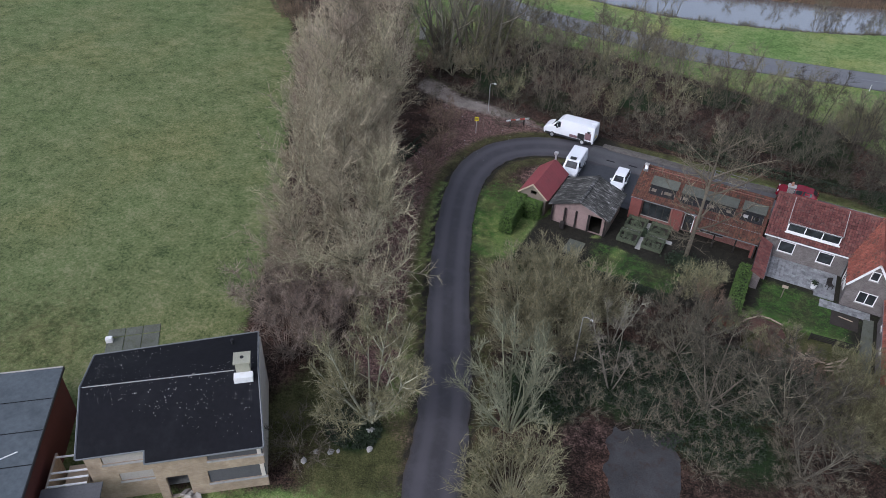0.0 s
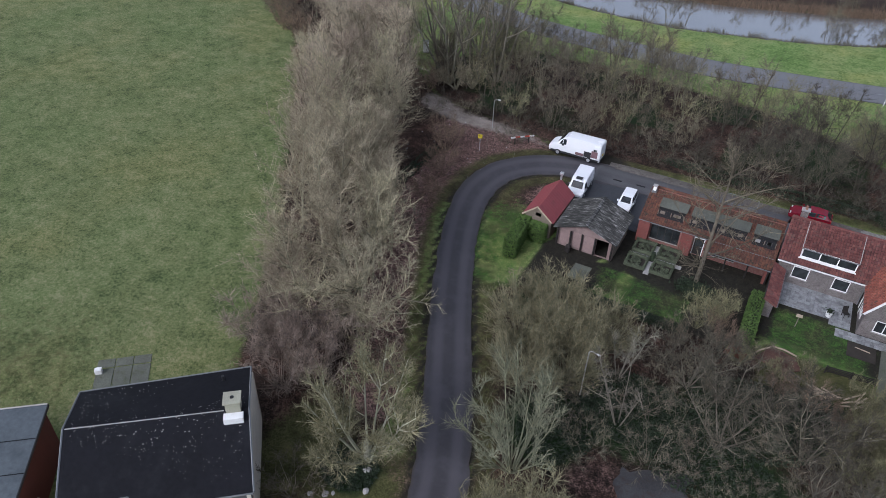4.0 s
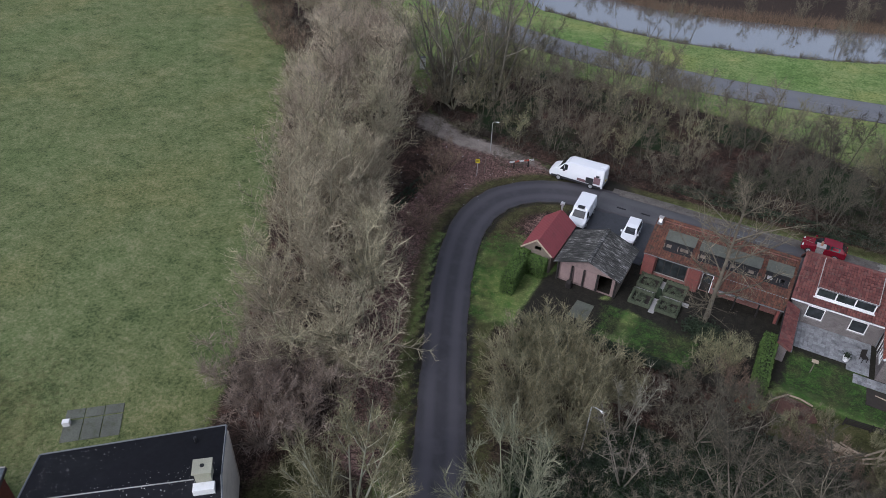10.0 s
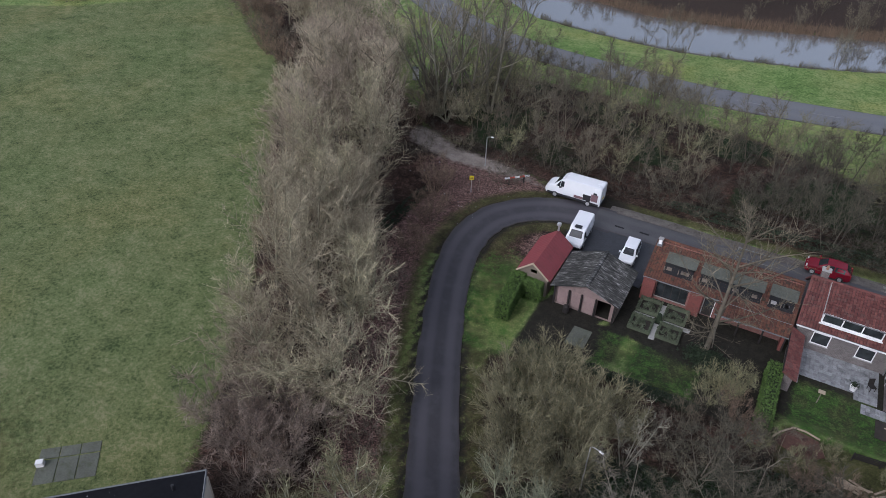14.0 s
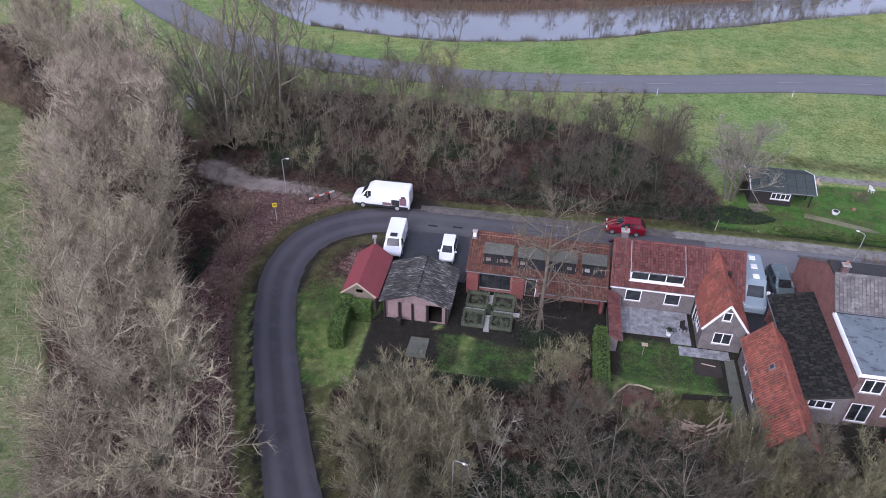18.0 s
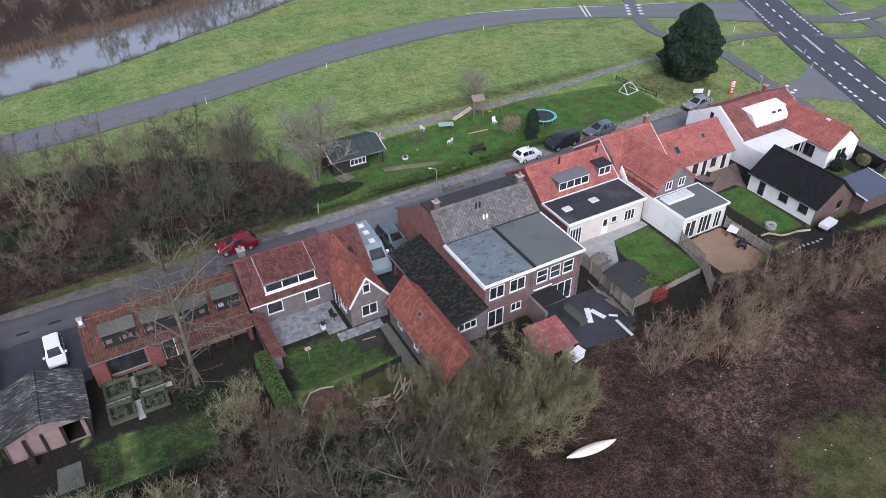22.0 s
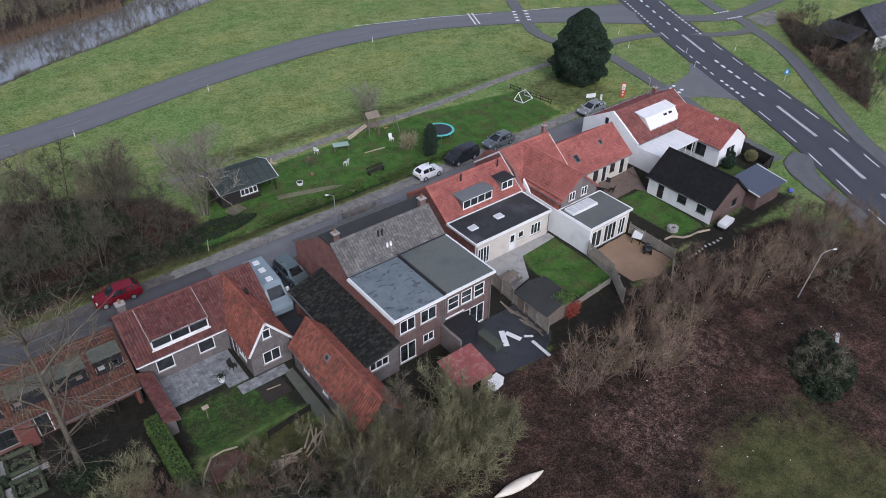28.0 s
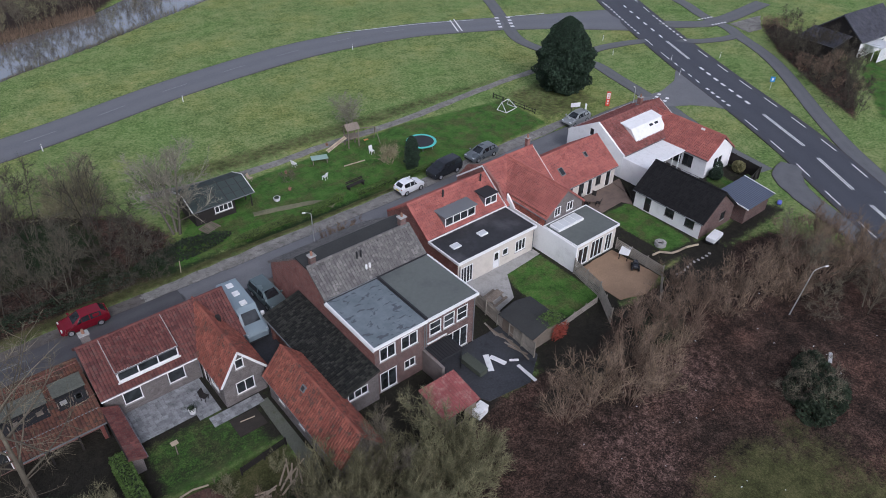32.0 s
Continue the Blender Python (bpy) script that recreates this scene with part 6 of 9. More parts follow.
def derelict_buildings():
    """The black-roofed derelict house and the barn beside it, standing askew by the field."""
    h = thing("derelict_house", -21.6, 18.87, 0, 39.0, "derelict two-storey tan-brick house with black bitumen roof and boarded openings", "house")
    # local: x along the eaves (to the barn negative), y away from the yard
    k, n, zf, zn, zr, zb = -10.9, -7.0, 4.4, 4.8, 6.55, 5.1
    left = [(0.95, 3.5, 3.55, 4.45), (1.6, 4.0, 1.7, 2.5)]
    right = [(0.75, 2.1, 0.0, 2.2), (3.5, 6.9, 3.3, 3.95), (3.3, 6.9, 1.0, 2.3)]
    wall(h, (k + 0.25, 0.85), (n + 0.2, 0.85), zn - 0.15, left, M_bricktan)
    wall(h, (n + 0.2, 0.3), (-0.2, 0.3), zf - 0.12, [(u0 - 0.2, u1 - 0.2, z0, z1) for u0, u1, z0, z1 in right], M_bricktan)
    wall(h, (-0.2, 0.3), (-0.2, 9.2), [(0, zf - 0.12), (4.4, zr - 0.15), (8.9, zb - 0.12)], [], M_cream)
    wall(h, (-0.2, 9.2), (k + 0.1, 8.8), zb - 0.15, [], M_bricktan)
    wall(h, (k + 0.1, 8.8), (k + 0.25, 0.85), [(0, zb - 0.12), (4.1, zr - 0.15), (7.95, zn - 0.15)], [], M_bricktan)
    bm = bmesh.new()
    for pts in ([(k, 0.55, zn), (n, 0.6, zn), (n, -0.1, zf), (0.05, 0.0, zf), (-0.1, 4.7, zr), (k - 0.1, 4.7, zr)], [(k - 0.1, 4.7, zr), (-0.1, 4.7, zr), (-0.35, 9.55, zb), (k - 0.4, 8.95, zb)]):
        lo = [bm.verts.new((x, y, z - 0.12)) for x, y, z in pts]
        hi = [bm.verts.new(p) for p in pts]
        bm.faces.new(hi), bm.faces.new(lo[::-1])
        for i in range(len(pts)):
            bm.faces.new((lo[i], lo[(i + 1) % len(pts)], hi[(i + 1) % len(pts)], hi[i]))
    r = part("roof", bm, M_tar, h, "black bitumen felt speckled with white lichen")
    for p, q in (((k, 0.53, zn - 0.04), (n, 0.58, zn - 0.04)), ((n, 0.6, zn - 0.04), (n, -0.1, zf - 0.03)), ((n, -0.13, zf - 0.03), (0.05, -0.03, zf - 0.03)), ((0.08, 0, zf), (-0.07, 4.7, zr)), ((-0.07, 4.7, zr), (-0.32, 9.55, zb)), ((k - 0.4, 8.98, zb), (-0.35, 9.58, zb)), ((k - 0.03, 0.55, zn), (k - 0.13, 4.7, zr)), ((k - 0.13, 4.7, zr), (k - 0.43, 8.95, zb))):
        rod("roof_trim", p, q, 0.06, M_lead, r, sides=5)
    rod("lichen_ridge", (k, 4.7, zr - 0.03), (-1.6, 4.7, zr - 0.03), 0.045, M_concrete, r, sides=5)
    bm = bmesh.new()
    rs = random.Random(5)
    for i in range(520):
        x, y = rs.uniform(k + 0.2, -0.4), min(8.8, max(0.8, rs.gauss(4.7, 1.6) if i % 3 == 0 else rs.uniform(0.8, 8.8)))
        z = zf + y / 4.7 * (zr - zf) if y < 4.7 else zr - (y - 4.7) / 4.55 * (zr - zb)
        s = rs.choice((0.014, 0.018, 0.022, 0.03, 0.042))
        bmesh.ops.create_cone(bm, cap_ends=True, segments=5, radius1=s, radius2=s * 0.5, depth=0.03, matrix=pose(x, y, z + 0.012, 24 if y < 4.7 else -17, 0, rs.uniform(0, 90)))
    tagged(part("lichen", bm, M_lichen, r), kind="stuff")
    c = wall(h, (-1.45, 4.4), (-0.55, 4.4), 7.4, [], M_moldstone, 0.85, 5.9, "chimney")
    box("chimney_cap", -1.55, -0.45, 4.3, 5.35, 7.4, 7.5, M_moldstone, c)
    rod("flue", (-1.0, 4.85, 7.48), (-1.0, 4.85, 7.53), 0.13, M_black, c)
    box("chimney_flashing", -1.6, -0.4, 3.85, 4.38, 6.1, 6.62, M_paint, c)
    rod("vent_pipe", (-2.0, 8.2, 5.2), (-2.0, 8.2, 5.95), 0.1, M_trim, h)
    for (u0, u1, z0, z1), x, y, mt in ((left[0], k + 0.25, 0.9, M_boards), (left[1], k + 0.25, 0.9, M_boards), (right[1], n, 0.35, M_darkboards), (right[2], n, 0.35, M_darkboards)):
        sh = box("shutter", x + u0 + 0.03, x + u1 - 0.03, y, y + 0.07, z0 + 0.02, z1 - 0.02, mt, h, "boarded-up opening")
        box("sill", x + u0 - 0.05, x + u1 + 0.05, y - 0.16, y - 0.02, z0 - 0.09, z0, M_concrete, sh)
    box("floor", k + 0.5, -0.5, 1.3, 8.5, 0.0, 0.03, M_concrete, h)
    # rubble in the doorway
    q = thing("rubble", -21.6, 18.87, 0, 39.0, "heap of broken plaster and boards before the doorway", "rubble")
    bm = bmesh.new()
    for i in range(46):
        x, y, s = n + 1.5 + rs.gauss(0, 0.5), -0.6 + rs.gauss(0, 0.45), rs.uniform(0.08, 0.34)
        add_box(bm, -s, s, -s * 0.6, s * 0.6, -s * 0.15, s * 0.2, m=pose(x, y, max(0.02, 0.5 - abs(y + 0.6) * 0.5), rs.uniform(-25, 25), rs.uniform(-25, 25), rs.uniform(0, 180)))
    part("fragments", bm, M_boards, q)
    # lean-to with a broken roof
    l = thing("lean_to", -21.6, 18.87, 0, 39.0, "collapsed lean-to with bare white rafters", "lean-to")
    wall(l, (k - 2.3, -1.2), (k + 0.2, -1.2), 2.6, [(1.0, 1.9, 0, 2.2)], M_bricktan, 0.15)
    wall(l, (k - 2.3, 3.0), (k - 2.3, -1.2), 2.6, [], M_bricktan, 0.15)
    box("roof", k - 2.45, k + 1.1, -1.4, 0.3, 2.6, 2.7, M_darkboards, l)
    for y in (0.4, 0.9, 1.4, 2.6):
        box("rafter", k - 2.2, k + 0.1, y, y + 0.1, 2.55, 2.66, M_paint, l)
    for i in range(14):
        box("fallen_board", k - 1.9 + rs.uniform(0, 1.2), k - 1.0 + rs.uniform(0, 0.9), rs.uniform(-0.8, 2.6), rs.uniform(2.62, 2.9), 0.5 + 0.06 * i, 0.54 + 0.06 * i, M_plank if i % 3 else M_boards, l, bevel=0)
    s = thing("barn", -21.6, 18.87, 0, 39.0, "flat barn with patched grey bitumen roof and dark red wall", "barn")
    a, b, zt = -23.0, -13.75, 4.1
    wall(s, (b, -12), (b, 8.7), zt, [], M_barnred, 0.2)
    wall(s, (b, 8.7), (a, 8.7), zt, [], M_barnred, 0.2)
    wall(s, (a, 8.7), (a, -12), zt, [], M_barnred, 0.2)
    wall(s, (a, -12), (b, -12), zt, [], M_barnred, 0.2)
    r = box("roof", a - 0.3, b + 0.2, -12.2, 9.0, zt + 0.02, zt + 0.16, M_greyfelt, s, "patched grey-blue bitumen felt", bevel=0.02)
    for y in (-8, -5, -2, 1.0, 3.6, 6.2):
        box("felt_lap", a - 0.28, b + 0.18, y, y + 0.06, zt + 0.162, zt + 0.175, M_tar, r, bevel=0)
    box("roof_patch", b - 4.2, b - 2.6, 0.2, 1.6, zt + 0.163, zt + 0.19, M_lead, r, bevel=0)
    rod("loose_cable", (b - 2.7, 1.3, zt + 0.2), (b - 0.9, 2.1, zt + 0.2), 0.04, M_paint, r, sides=5)
    box("edge_trim", b + 0.18, b + 0.26, -12.2, 9.0, zt, zt + 0.22, M_trim, r)
    box("edge_trim", a - 0.3, b + 0.17, 9.0, 9.07, zt + 0.05, zt + 0.22, M_boards, r)
    # old concrete pad in the turf behind
    p = thing("concrete_pad", -40.2, 24.4, 0, 41, "old cracked concrete pad in the grass", "pad")
    for i in range(3):
        for j in range(2):
            box("slab", -2.0 + i * 1.36, -0.7 + i * 1.36, -1.9 + j * 2.1, 0.08 + j * 1.0, -0.12, -0.02 + 0.01 * ((i + j) % 2), M_oldslab, p)
    box("rubble_block", -2.0, -1.5, -0.5, -0.1, -0.02, 0.4, M_white, p)


M_lichen = plain("white_lichen", (0.42, 0.41, 0.38), 0.2, 3, 0.9)
M_moldstone = plain("mossy_pale_render", (0.33, 0.325, 0.25), 0.25, 2, 0.9)
M_boards = plain("pale_grey_boards", (0.42, 0.39, 0.35), 0.2, 2, 0.85)
M_darkboards = plain("dark_grey_boards", (0.1, 0.1, 0.105), 0.25, 2, 0.8)
M_barnred = plain("dark_red_boards", (0.1, 0.035, 0.03), 0.3, 2, 0.85)
M_greyfelt = plain("grey_blue_felt", (0.085, 0.1, 0.11), 0.3, 0.6, 0.6, dirt=(0.05, 0.06, 0.065, 0.7))
M_oldslab = plain("old_concrete", (0.12, 0.125, 0.1), 0.35, 1.5, 0.9, dirt=(0.06, 0.075, 0.035, 0.7))


def garden_hut():
    h = thing("garden_hut", 0, 0, label="dark green timber hut with felt roof and white verge boards", category="hut")
    x0, x1, y0, y1 = 18.7, 25.2, 83.2, 88.0
    wall(h, (x0, y0), (x1 - 2.0, y0), 1.95, [(2.2, 4.2, 0.7, 1.5)], M_dark, 0.12)
    window(h, (x0, y0), (x1 - 2.0, y0), 2.2, 4.2, 0.7, 1.5, 3, 0)
    wall(h, (x1 - 2.0, y0), (x1 - 2.0, y1), [(0, 1.95), (2.4, 2.7), (4.8, 1.95)], [], M_dark, 0.12)
    wall(h, (x1, y1), (x0, y1), 1.95, [], M_dark, 0.12)
    wall(h, (x0, y1), (x0, y0), [(0, 1.95), (2.4, 2.7), (4.8, 1.95)], [], M_dark, 0.12)
    for y in (y0 + 0.05, y0 + 1.6):
        box("porch_post", x1 - 0.12, x1, y, y + 0.12, 0, 1.95, M_dark, h)
    yc = (y0 + y1) / 2
    slope(h, (x0 - 0.2, y0 - 0.3, 1.85), (x1 + 0.25, y0 - 0.3, 1.85), (x0 - 0.2, yc, 2.85), M_felt, verge=1, wave=0.005, tw=1.0, th=0.9)
    slope(h, (x1 + 0.25, y1 + 0.3, 1.85), (x0 - 0.2, y1 + 0.3, 1.85), (x1 + 0.25, yc, 2.85), M_felt, verge=1, wave=0.005, tw=1.0, th=0.9)


M_felt = plain("green_grey_felt", (0.045, 0.06, 0.055), 0.2, 2, 0.85)


def far_house():
    """The dark-boarded house beyond the main road, at the edge of the view."""
    h = thing("house", 124.0, 62.9, 0, -5, "dark-boarded house with grey tiled roof and white conservatory", "house")
    wall(h, (0, 0), (11, 0), 3.0, [(6, 7.5, 0.8, 2.1)], M_white)
    window(h, (0, 0), (11, 0), 6, 7.5, 0.8, 2.1, 1, 0)
    wall(h, (0, 8), (0, 0), [(0, 3.0), (4, 6.0), (8, 3.0)], [], M_dark)
    wall(h, (11, 0), (11, 8), [(0, 3.0), (4, 6.0), (8, 3.0)], [], M_dark)
    wall(h, (11, 8), (0, 8), 3.0, [], M_dark)
    gable_roof(h, 0, 11, 0, 8, 3.0, 6.1, M_bluetile, end=0.4, over=0.4, seed=151, verge=2)
    s = thing("lean_to", 124.0, 62.9, 0, -5, "low dark lean-to with grey tiled roof", "lean-to")
    wall(s, (-4.5, 2), (-0.05, 2), 2.2, [], M_dark)
    wall(s, (-4.5, 8), (-4.5, 2), 2.2, [], M_dark)
    slope(s, (-4.8, 8.3, 2.2), (-4.8, 1.7, 2.2), (-0.1, 8.3, 3.2), M_bluetile, seed=3, verge=2)
    c = thing("conservatory", 124.0, 62.9, 0, -5, "white-framed glass conservatory on the dark house", "conservatory")
    for x in (1.0, 2.0, 3.0, 4.0, 5.0):
        box("post", x - 0.05, x + 0.05, -3.0, -2.9, 0, 2.2, M_paint, c)
    for y in (-2.0, -1.0):
        for x in (1.0, 5.0):
            box("post", x - 0.05, x + 0.05, y - 0.05, y + 0.05, 0, 2.2, M_paint, c)
    for z in (0.05, 0.8, 2.2):
        box("rail", 0.95, 5.05, -3.02, -2.9, z, z + 0.08, M_paint, c)
    box("glazing", 1.05, 4.95, -2.96, -2.94, 0.1, 2.2, M_skylight, c)
    box("roof", 0.9, 5.1, -3.1, -0.05, 2.3, 2.4, M_skylight, c)


M_bluetile = tile_mat("blue_grey_tile", [(0.05, 0.055, 0.07), (0.075, 0.08, 0.1), (0.09, 0.095, 0.115)], (0.06, 0.065, 0.06), 0.4)

for build in (brick_barn, grey_house, red_annex, tall_house, low_house, cross_house, row_cottage, corner_house, black_roofed_cottage, sheds_by_the_bend, derelict_buildings, garden_hut, far_house):
    build()

# ---- trees and shrubs ----
def unit(v):
    return v / np.maximum(np.linalg.norm(v, axis=-1, keepdims=True), 1e-9)


def children(rs, up, per, t_lo, t_hi, ang_lo, ang_hi, length, lift, radius, bend=0.22):
    """Side branches off the branches in up = (P, D, L, K, R), K the bend of each: length(t, parent length) gives theirs."""
    P, D, L, K, R = (np.repeat(a, per, axis=0) for a in up)
    n = len(L)
    t = t_lo + (t_hi - t_lo) * rs.rand(n)
    base = P + D * (L * t)[:, None] + K * (L * t * t)[:, None]
    tan = unit(D + K * (2 * t)[:, None])
    side = unit(np.cross(tan, unit(rs.randn(n, 3))))
    a = np.radians(ang_lo + (ang_hi - ang_lo) * rs.rand(n))[:, None]
    d = unit(tan * np.cos(a) + side * np.sin(a))
    ln = length(t, L) * (0.5 + rs.rand(n))
    curl = np.array([0, 0, 1.0]) * (lift * (0.3 + 1.2 * rs.rand(n)))[:, None] + unit(rs.randn(n, 3)) * (bend * rs.rand(n))[:, None]
    return base, d, ln, curl, radius * (0.7 + 0.6 * rs.rand(n))


def tubes(level, segs, sides, tip=0.25):
    """Tapered, curved tubes; with one segment a slender cone."""
    P, D, L, K, R = level
    n = len(L)
    z = np.array([0, 0, 1.0])
    ref = np.where(np.abs(D[:, 2:3]) > 0.9, np.array([[1.0, 0, 0]]), z[None])
    e1 = unit(np.cross(D, ref))
    e2 = np.cross(D, e1)
    ang = np.arange(sides) * 2 * np.pi / sides
    ring = e1[:, None] * np.cos(ang)[None, :, None] + e2[:, None] * np.sin(ang)[None, :, None]
    rings = segs if segs == 1 else segs + 1
    vs, fs = [], []
    for k in range(rings):
        t = k / segs
        c = P + D * (L * t)[:, None] + K * (L * t * t)[:, None]
        vs.append(c[:, None] + ring * (R * (1 - (1 - tip) * t))[:, None, None])
    if segs == 1:
        vs.append((P + D * L[:, None] + K * L[:, None])[:, None])
    v = np.concatenate(vs, axis=1)
    per = v.shape[1]
    off = (np.arange(n) * per)[:, None, None]
    i = np.arange(sides)
    j = (i + 1) % sides
    if segs == 1:
        f = np.stack([i, j, np.full(sides, sides)], -1)
        return v.reshape(-1, 3), (off + f[None]).reshape(-1, 3).tolist()
    f = np.concatenate([np.stack([i + k * sides, j + k * sides, j + (k + 1) * sides, i + (k + 1) * sides], -1) for k in range(segs)])
    return v.reshape(-1, 3), (off + f[None]).reshape(-1, 4).tolist()


def weld(*parts):
    vs, fs, k = [], [], 0
    for v, f in parts:
        vs.append(v)
        fs += [tuple(i + k for i in q) for q in f] if k else [tuple(q) for q in f]
        k += len(v)
    return np.vstack(vs).tolist(), fs


def tree_meshes(seed, height, stems=1, lean=5, spread=3.0, low=0.2, n1=24, n2=8, n3=12, ang=(35, 60), lift=0.35, twig=0.8, r0=0.16, foot=0.15, shape=None, r3=0.011, arch=0.0, fork=(28, 72), spray=(22, 68), r2=0.022):
    """Trunk (with its main limbs) and crown (branches and twigs) of one bare tree."""
    rs = np.random.RandomState(seed)
    az = np.arange(stems) * 2.399 + rs.rand() * 6
    tilt = np.radians(lean) * (0.25 + 0.75 * rs.rand(stems))
    D = np.stack([np.cos(az) * np.sin(tilt), np.sin(az) * np.sin(tilt), np.cos(tilt)], -1)
    P = np.stack([np.cos(az) * foot, np.sin(az) * foot, np.full(stems, -0.1)], -1) * (1 if stems > 1 else [0, 0, 1])
    bow = np.array([[0, 0, arch]]) + unit(rs.randn(stems, 3)) * 0.06
    S = (P, D, height * (0.75 + 0.25 * rs.rand(stems)) * (1 - arch * 2 * tilt / max(0.01, np.radians(lean))) if stems > 1 else np.array([height]), bow, np.full(stems, r0))
    shape = shape or (lambda t: 1.15 - 0.75 * t)
    l1 = children(rs, S, n1, low, 0.98, ang[0], ang[1], lambda t, L: spread * shape(t), lift, r0 * 0.38, 0.3)
    l2 = children(rs, l1, n2, 0.15, 1.0, fork[0], fork[1], lambda t, L: np.maximum(0.5, L * 0.5 * (1.15 - 0.6 * t)), lift * 0.6, r2, 0.35)
    l3 = children(rs, l2, n3, 0.1, 1.0, spray[0], spray[1], lambda t, L: twig * (0.6 + 0.5 * (1 - t)), 0.15, r3, 0.3)
    l3b = children(rs, S, n2 * 2, 0.75, 1.0, 20, 60, lambda t, L: np.full(len(t), twig * 1.6), 0.2, 0.014)
    l3c = children(rs, l1, n3, 0.3, 1.0, spray[0], spray[1], lambda t, L: np.full(len(t), twig), 0.15, r3, 0.3)
    small = height < 4
    trunk = weld(tubes(S, 3, 4, 0.2), tubes(l1, 2, 3, 0.3)) if small else weld(tubes(S, 5, 6, 0.2), tubes(l1, 3, 4, 0.3))
    crown = weld(tubes(l2, 1, 3) if small else tubes(l2, 2, 3, 0.3), tubes(l3, 1, 3), tubes(l3b, 1, 3), tubes(l3c, 1, 3))
    return mesh_of("trunk", *trunk, smooth=True), mesh_of("crown", *crown)


def tree_kind(name, label, category, trunk_mat, crown_mat, meshes):
    return (name, label, category, trunk_mat, crown_mat, meshes)


def bare(meshes):
    """Copies of a tree's meshes that can take another bark."""
    out = tuple(me.copy() for me in meshes)
    for me in out:
        me.materials.clear()
    return out


def plant(kind, x, y, scale=1.0, turn=0.0, z=-0.05, wide=1.0, group=""):
    name, label, category, tm, cm, (mt, mc) = kind
    e = thing(name, x, y, z, turn, label, category, group)
    e.scale = (scale * wide, scale * wide, scale)
    put("trunk", mt, tm, e)
    put("crown", mc, cm, e)
    return e


BELT_T = [tree_kind("tree", "tall bare tree with dense grey-brown twigs in the belt", "tree", M_bark_dark if s < 2 else M_bark_stem, M_bark_belt if s < 2 else M_bark_sage,
                    tree_meshes(100 + s, 12.0, 1 + (s % 2), 9, 3.9, 0.1, 30 - 13 * (s % 2), 12, 6, (32, 66), 0.45, 0.8, 0.13, 0.5, r3=0.016, r2=0.026)) for s in range(4)]
LIMB_T = tree_kind("tree", "broad bare tree, pale low limbs under a dome of lichened twigs", "tree", M_bark_limb, M_bark_olive,
                   tree_meshes(120, 8.4, 10, 54, 2.3, 0.42, 8, 10, 8, (25, 65), 0.3, 0.6, 0.1, 0.12, r3=0.015, arch=0.2, r2=0.025))
BROAD_T = tree_kind("tree", "large bare spreading tree with gnarled pale limbs", "tree", M_bark_stem, M_bark_sage,
                    tree_meshes(131, 8.6, 6, 60, 4.0, 0.3, 9, 10, 8, (30, 75), 0.22, 0.7, 0.19, 0.25, r3=0.011, arch=0.14))
FAN_T = [tree_kind("willow", "bare olive-grey willow, a rounded mass of bristling stems", "willow", M_bark_stem, M_bark_olive,
                   tree_meshes(200 + s, 6.4, 50, 68, 1.7, 0.3, 5, 4, 3, (20, 60), 0.32, 0.75, 0.045, 0.4, r3=0.019, arch=0.22, fork=(20, 65), spray=(18, 60), r2=0.028)) for s in range(2)]
GOBLET_T = tree_kind("tree", "bare goblet-shaped tree with grey-green limbs rising from a short trunk", "tree", M_bark_lichen, M_bark_lichen,
                     tree_meshes(221, 8.4, 14, 38, 2.0, 0.25, 7, 6, 4, (18, 50), 0.3, 0.7, 0.085, 0.15, r3=0.015, arch=0.1, fork=(18, 55), spray=(15, 50), r2=0.024))
SLIM_T = tree_kind("tree", "thin pale tree of a few slender leaning stems", "tree", M_bark_pale, M_bark_pale,
                   tree_meshes(231, 7.0, 4, 26, 1.5, 0.4, 8, 4, 4, (25, 70), 0.2, 0.5, 0.07, 0.2, r3=0.01))
SPREAD_T = [tree_kind("tree", "bare spreading tree with pale grey limbs", "tree", M_bark_bole, M_bark_blackish,
                      tree_meshes(300 + s, 7.6, 6, 52, 2.7, 0.25, 9, 8, 8, (35, 80), 0.25, 0.6, 0.085, 0.25, r3=0.011, arch=0.12)) for s in range(2)]
BRUSH_T = [tree_kind("tree", "bare dark-twigged young tree in a dense wood", "tree", M_bark_dark, (M_bark_dark, M_bark_umber, M_bark_olive)[s],
                     tree_meshes(400 + s, 7.5, 3, 20, 2.3, 0.12, 8, 5, 7, (30, 60), 0.4, 0.9, 0.07, 0.6, r3=0.013)) for s in range(3)]
# BRUSH_T again with darker bark: the wood's shaded street side, put into the colour
SHADE_T = [tree_kind("tree", "bare young tree of a dense wood, shade put into its bark", "tree", M_bark_blackish, M_bark_blackish, bare(k[5])) for k in BRUSH_T[:2]]
BUSH_T = [tree_kind("shrub", "bare reddish-brown shrub of many thin stems", "shrub", M_bark_red, M_bark_red,
                    tree_meshes(500 + s, 3.6, 13, 42, 0.95, 0.2, 5, 4, 4, (22, 48), 0.35, 0.55, 0.03, 0.3, r3=0.01)) for s in range(3)]
DUN_T = [tree_kind("shrub", "bare dun-brown shrub of many fine stems", "shrub", M_bark_dun, M_bark_dun,
                   tree_meshes(520 + s, 3.6, 15, 50, 1.0, 0.2, 5, 4, 4, (22, 55), 0.35, 0.55, 0.03, 0.3, r3=0.012)) for s in range(2)]
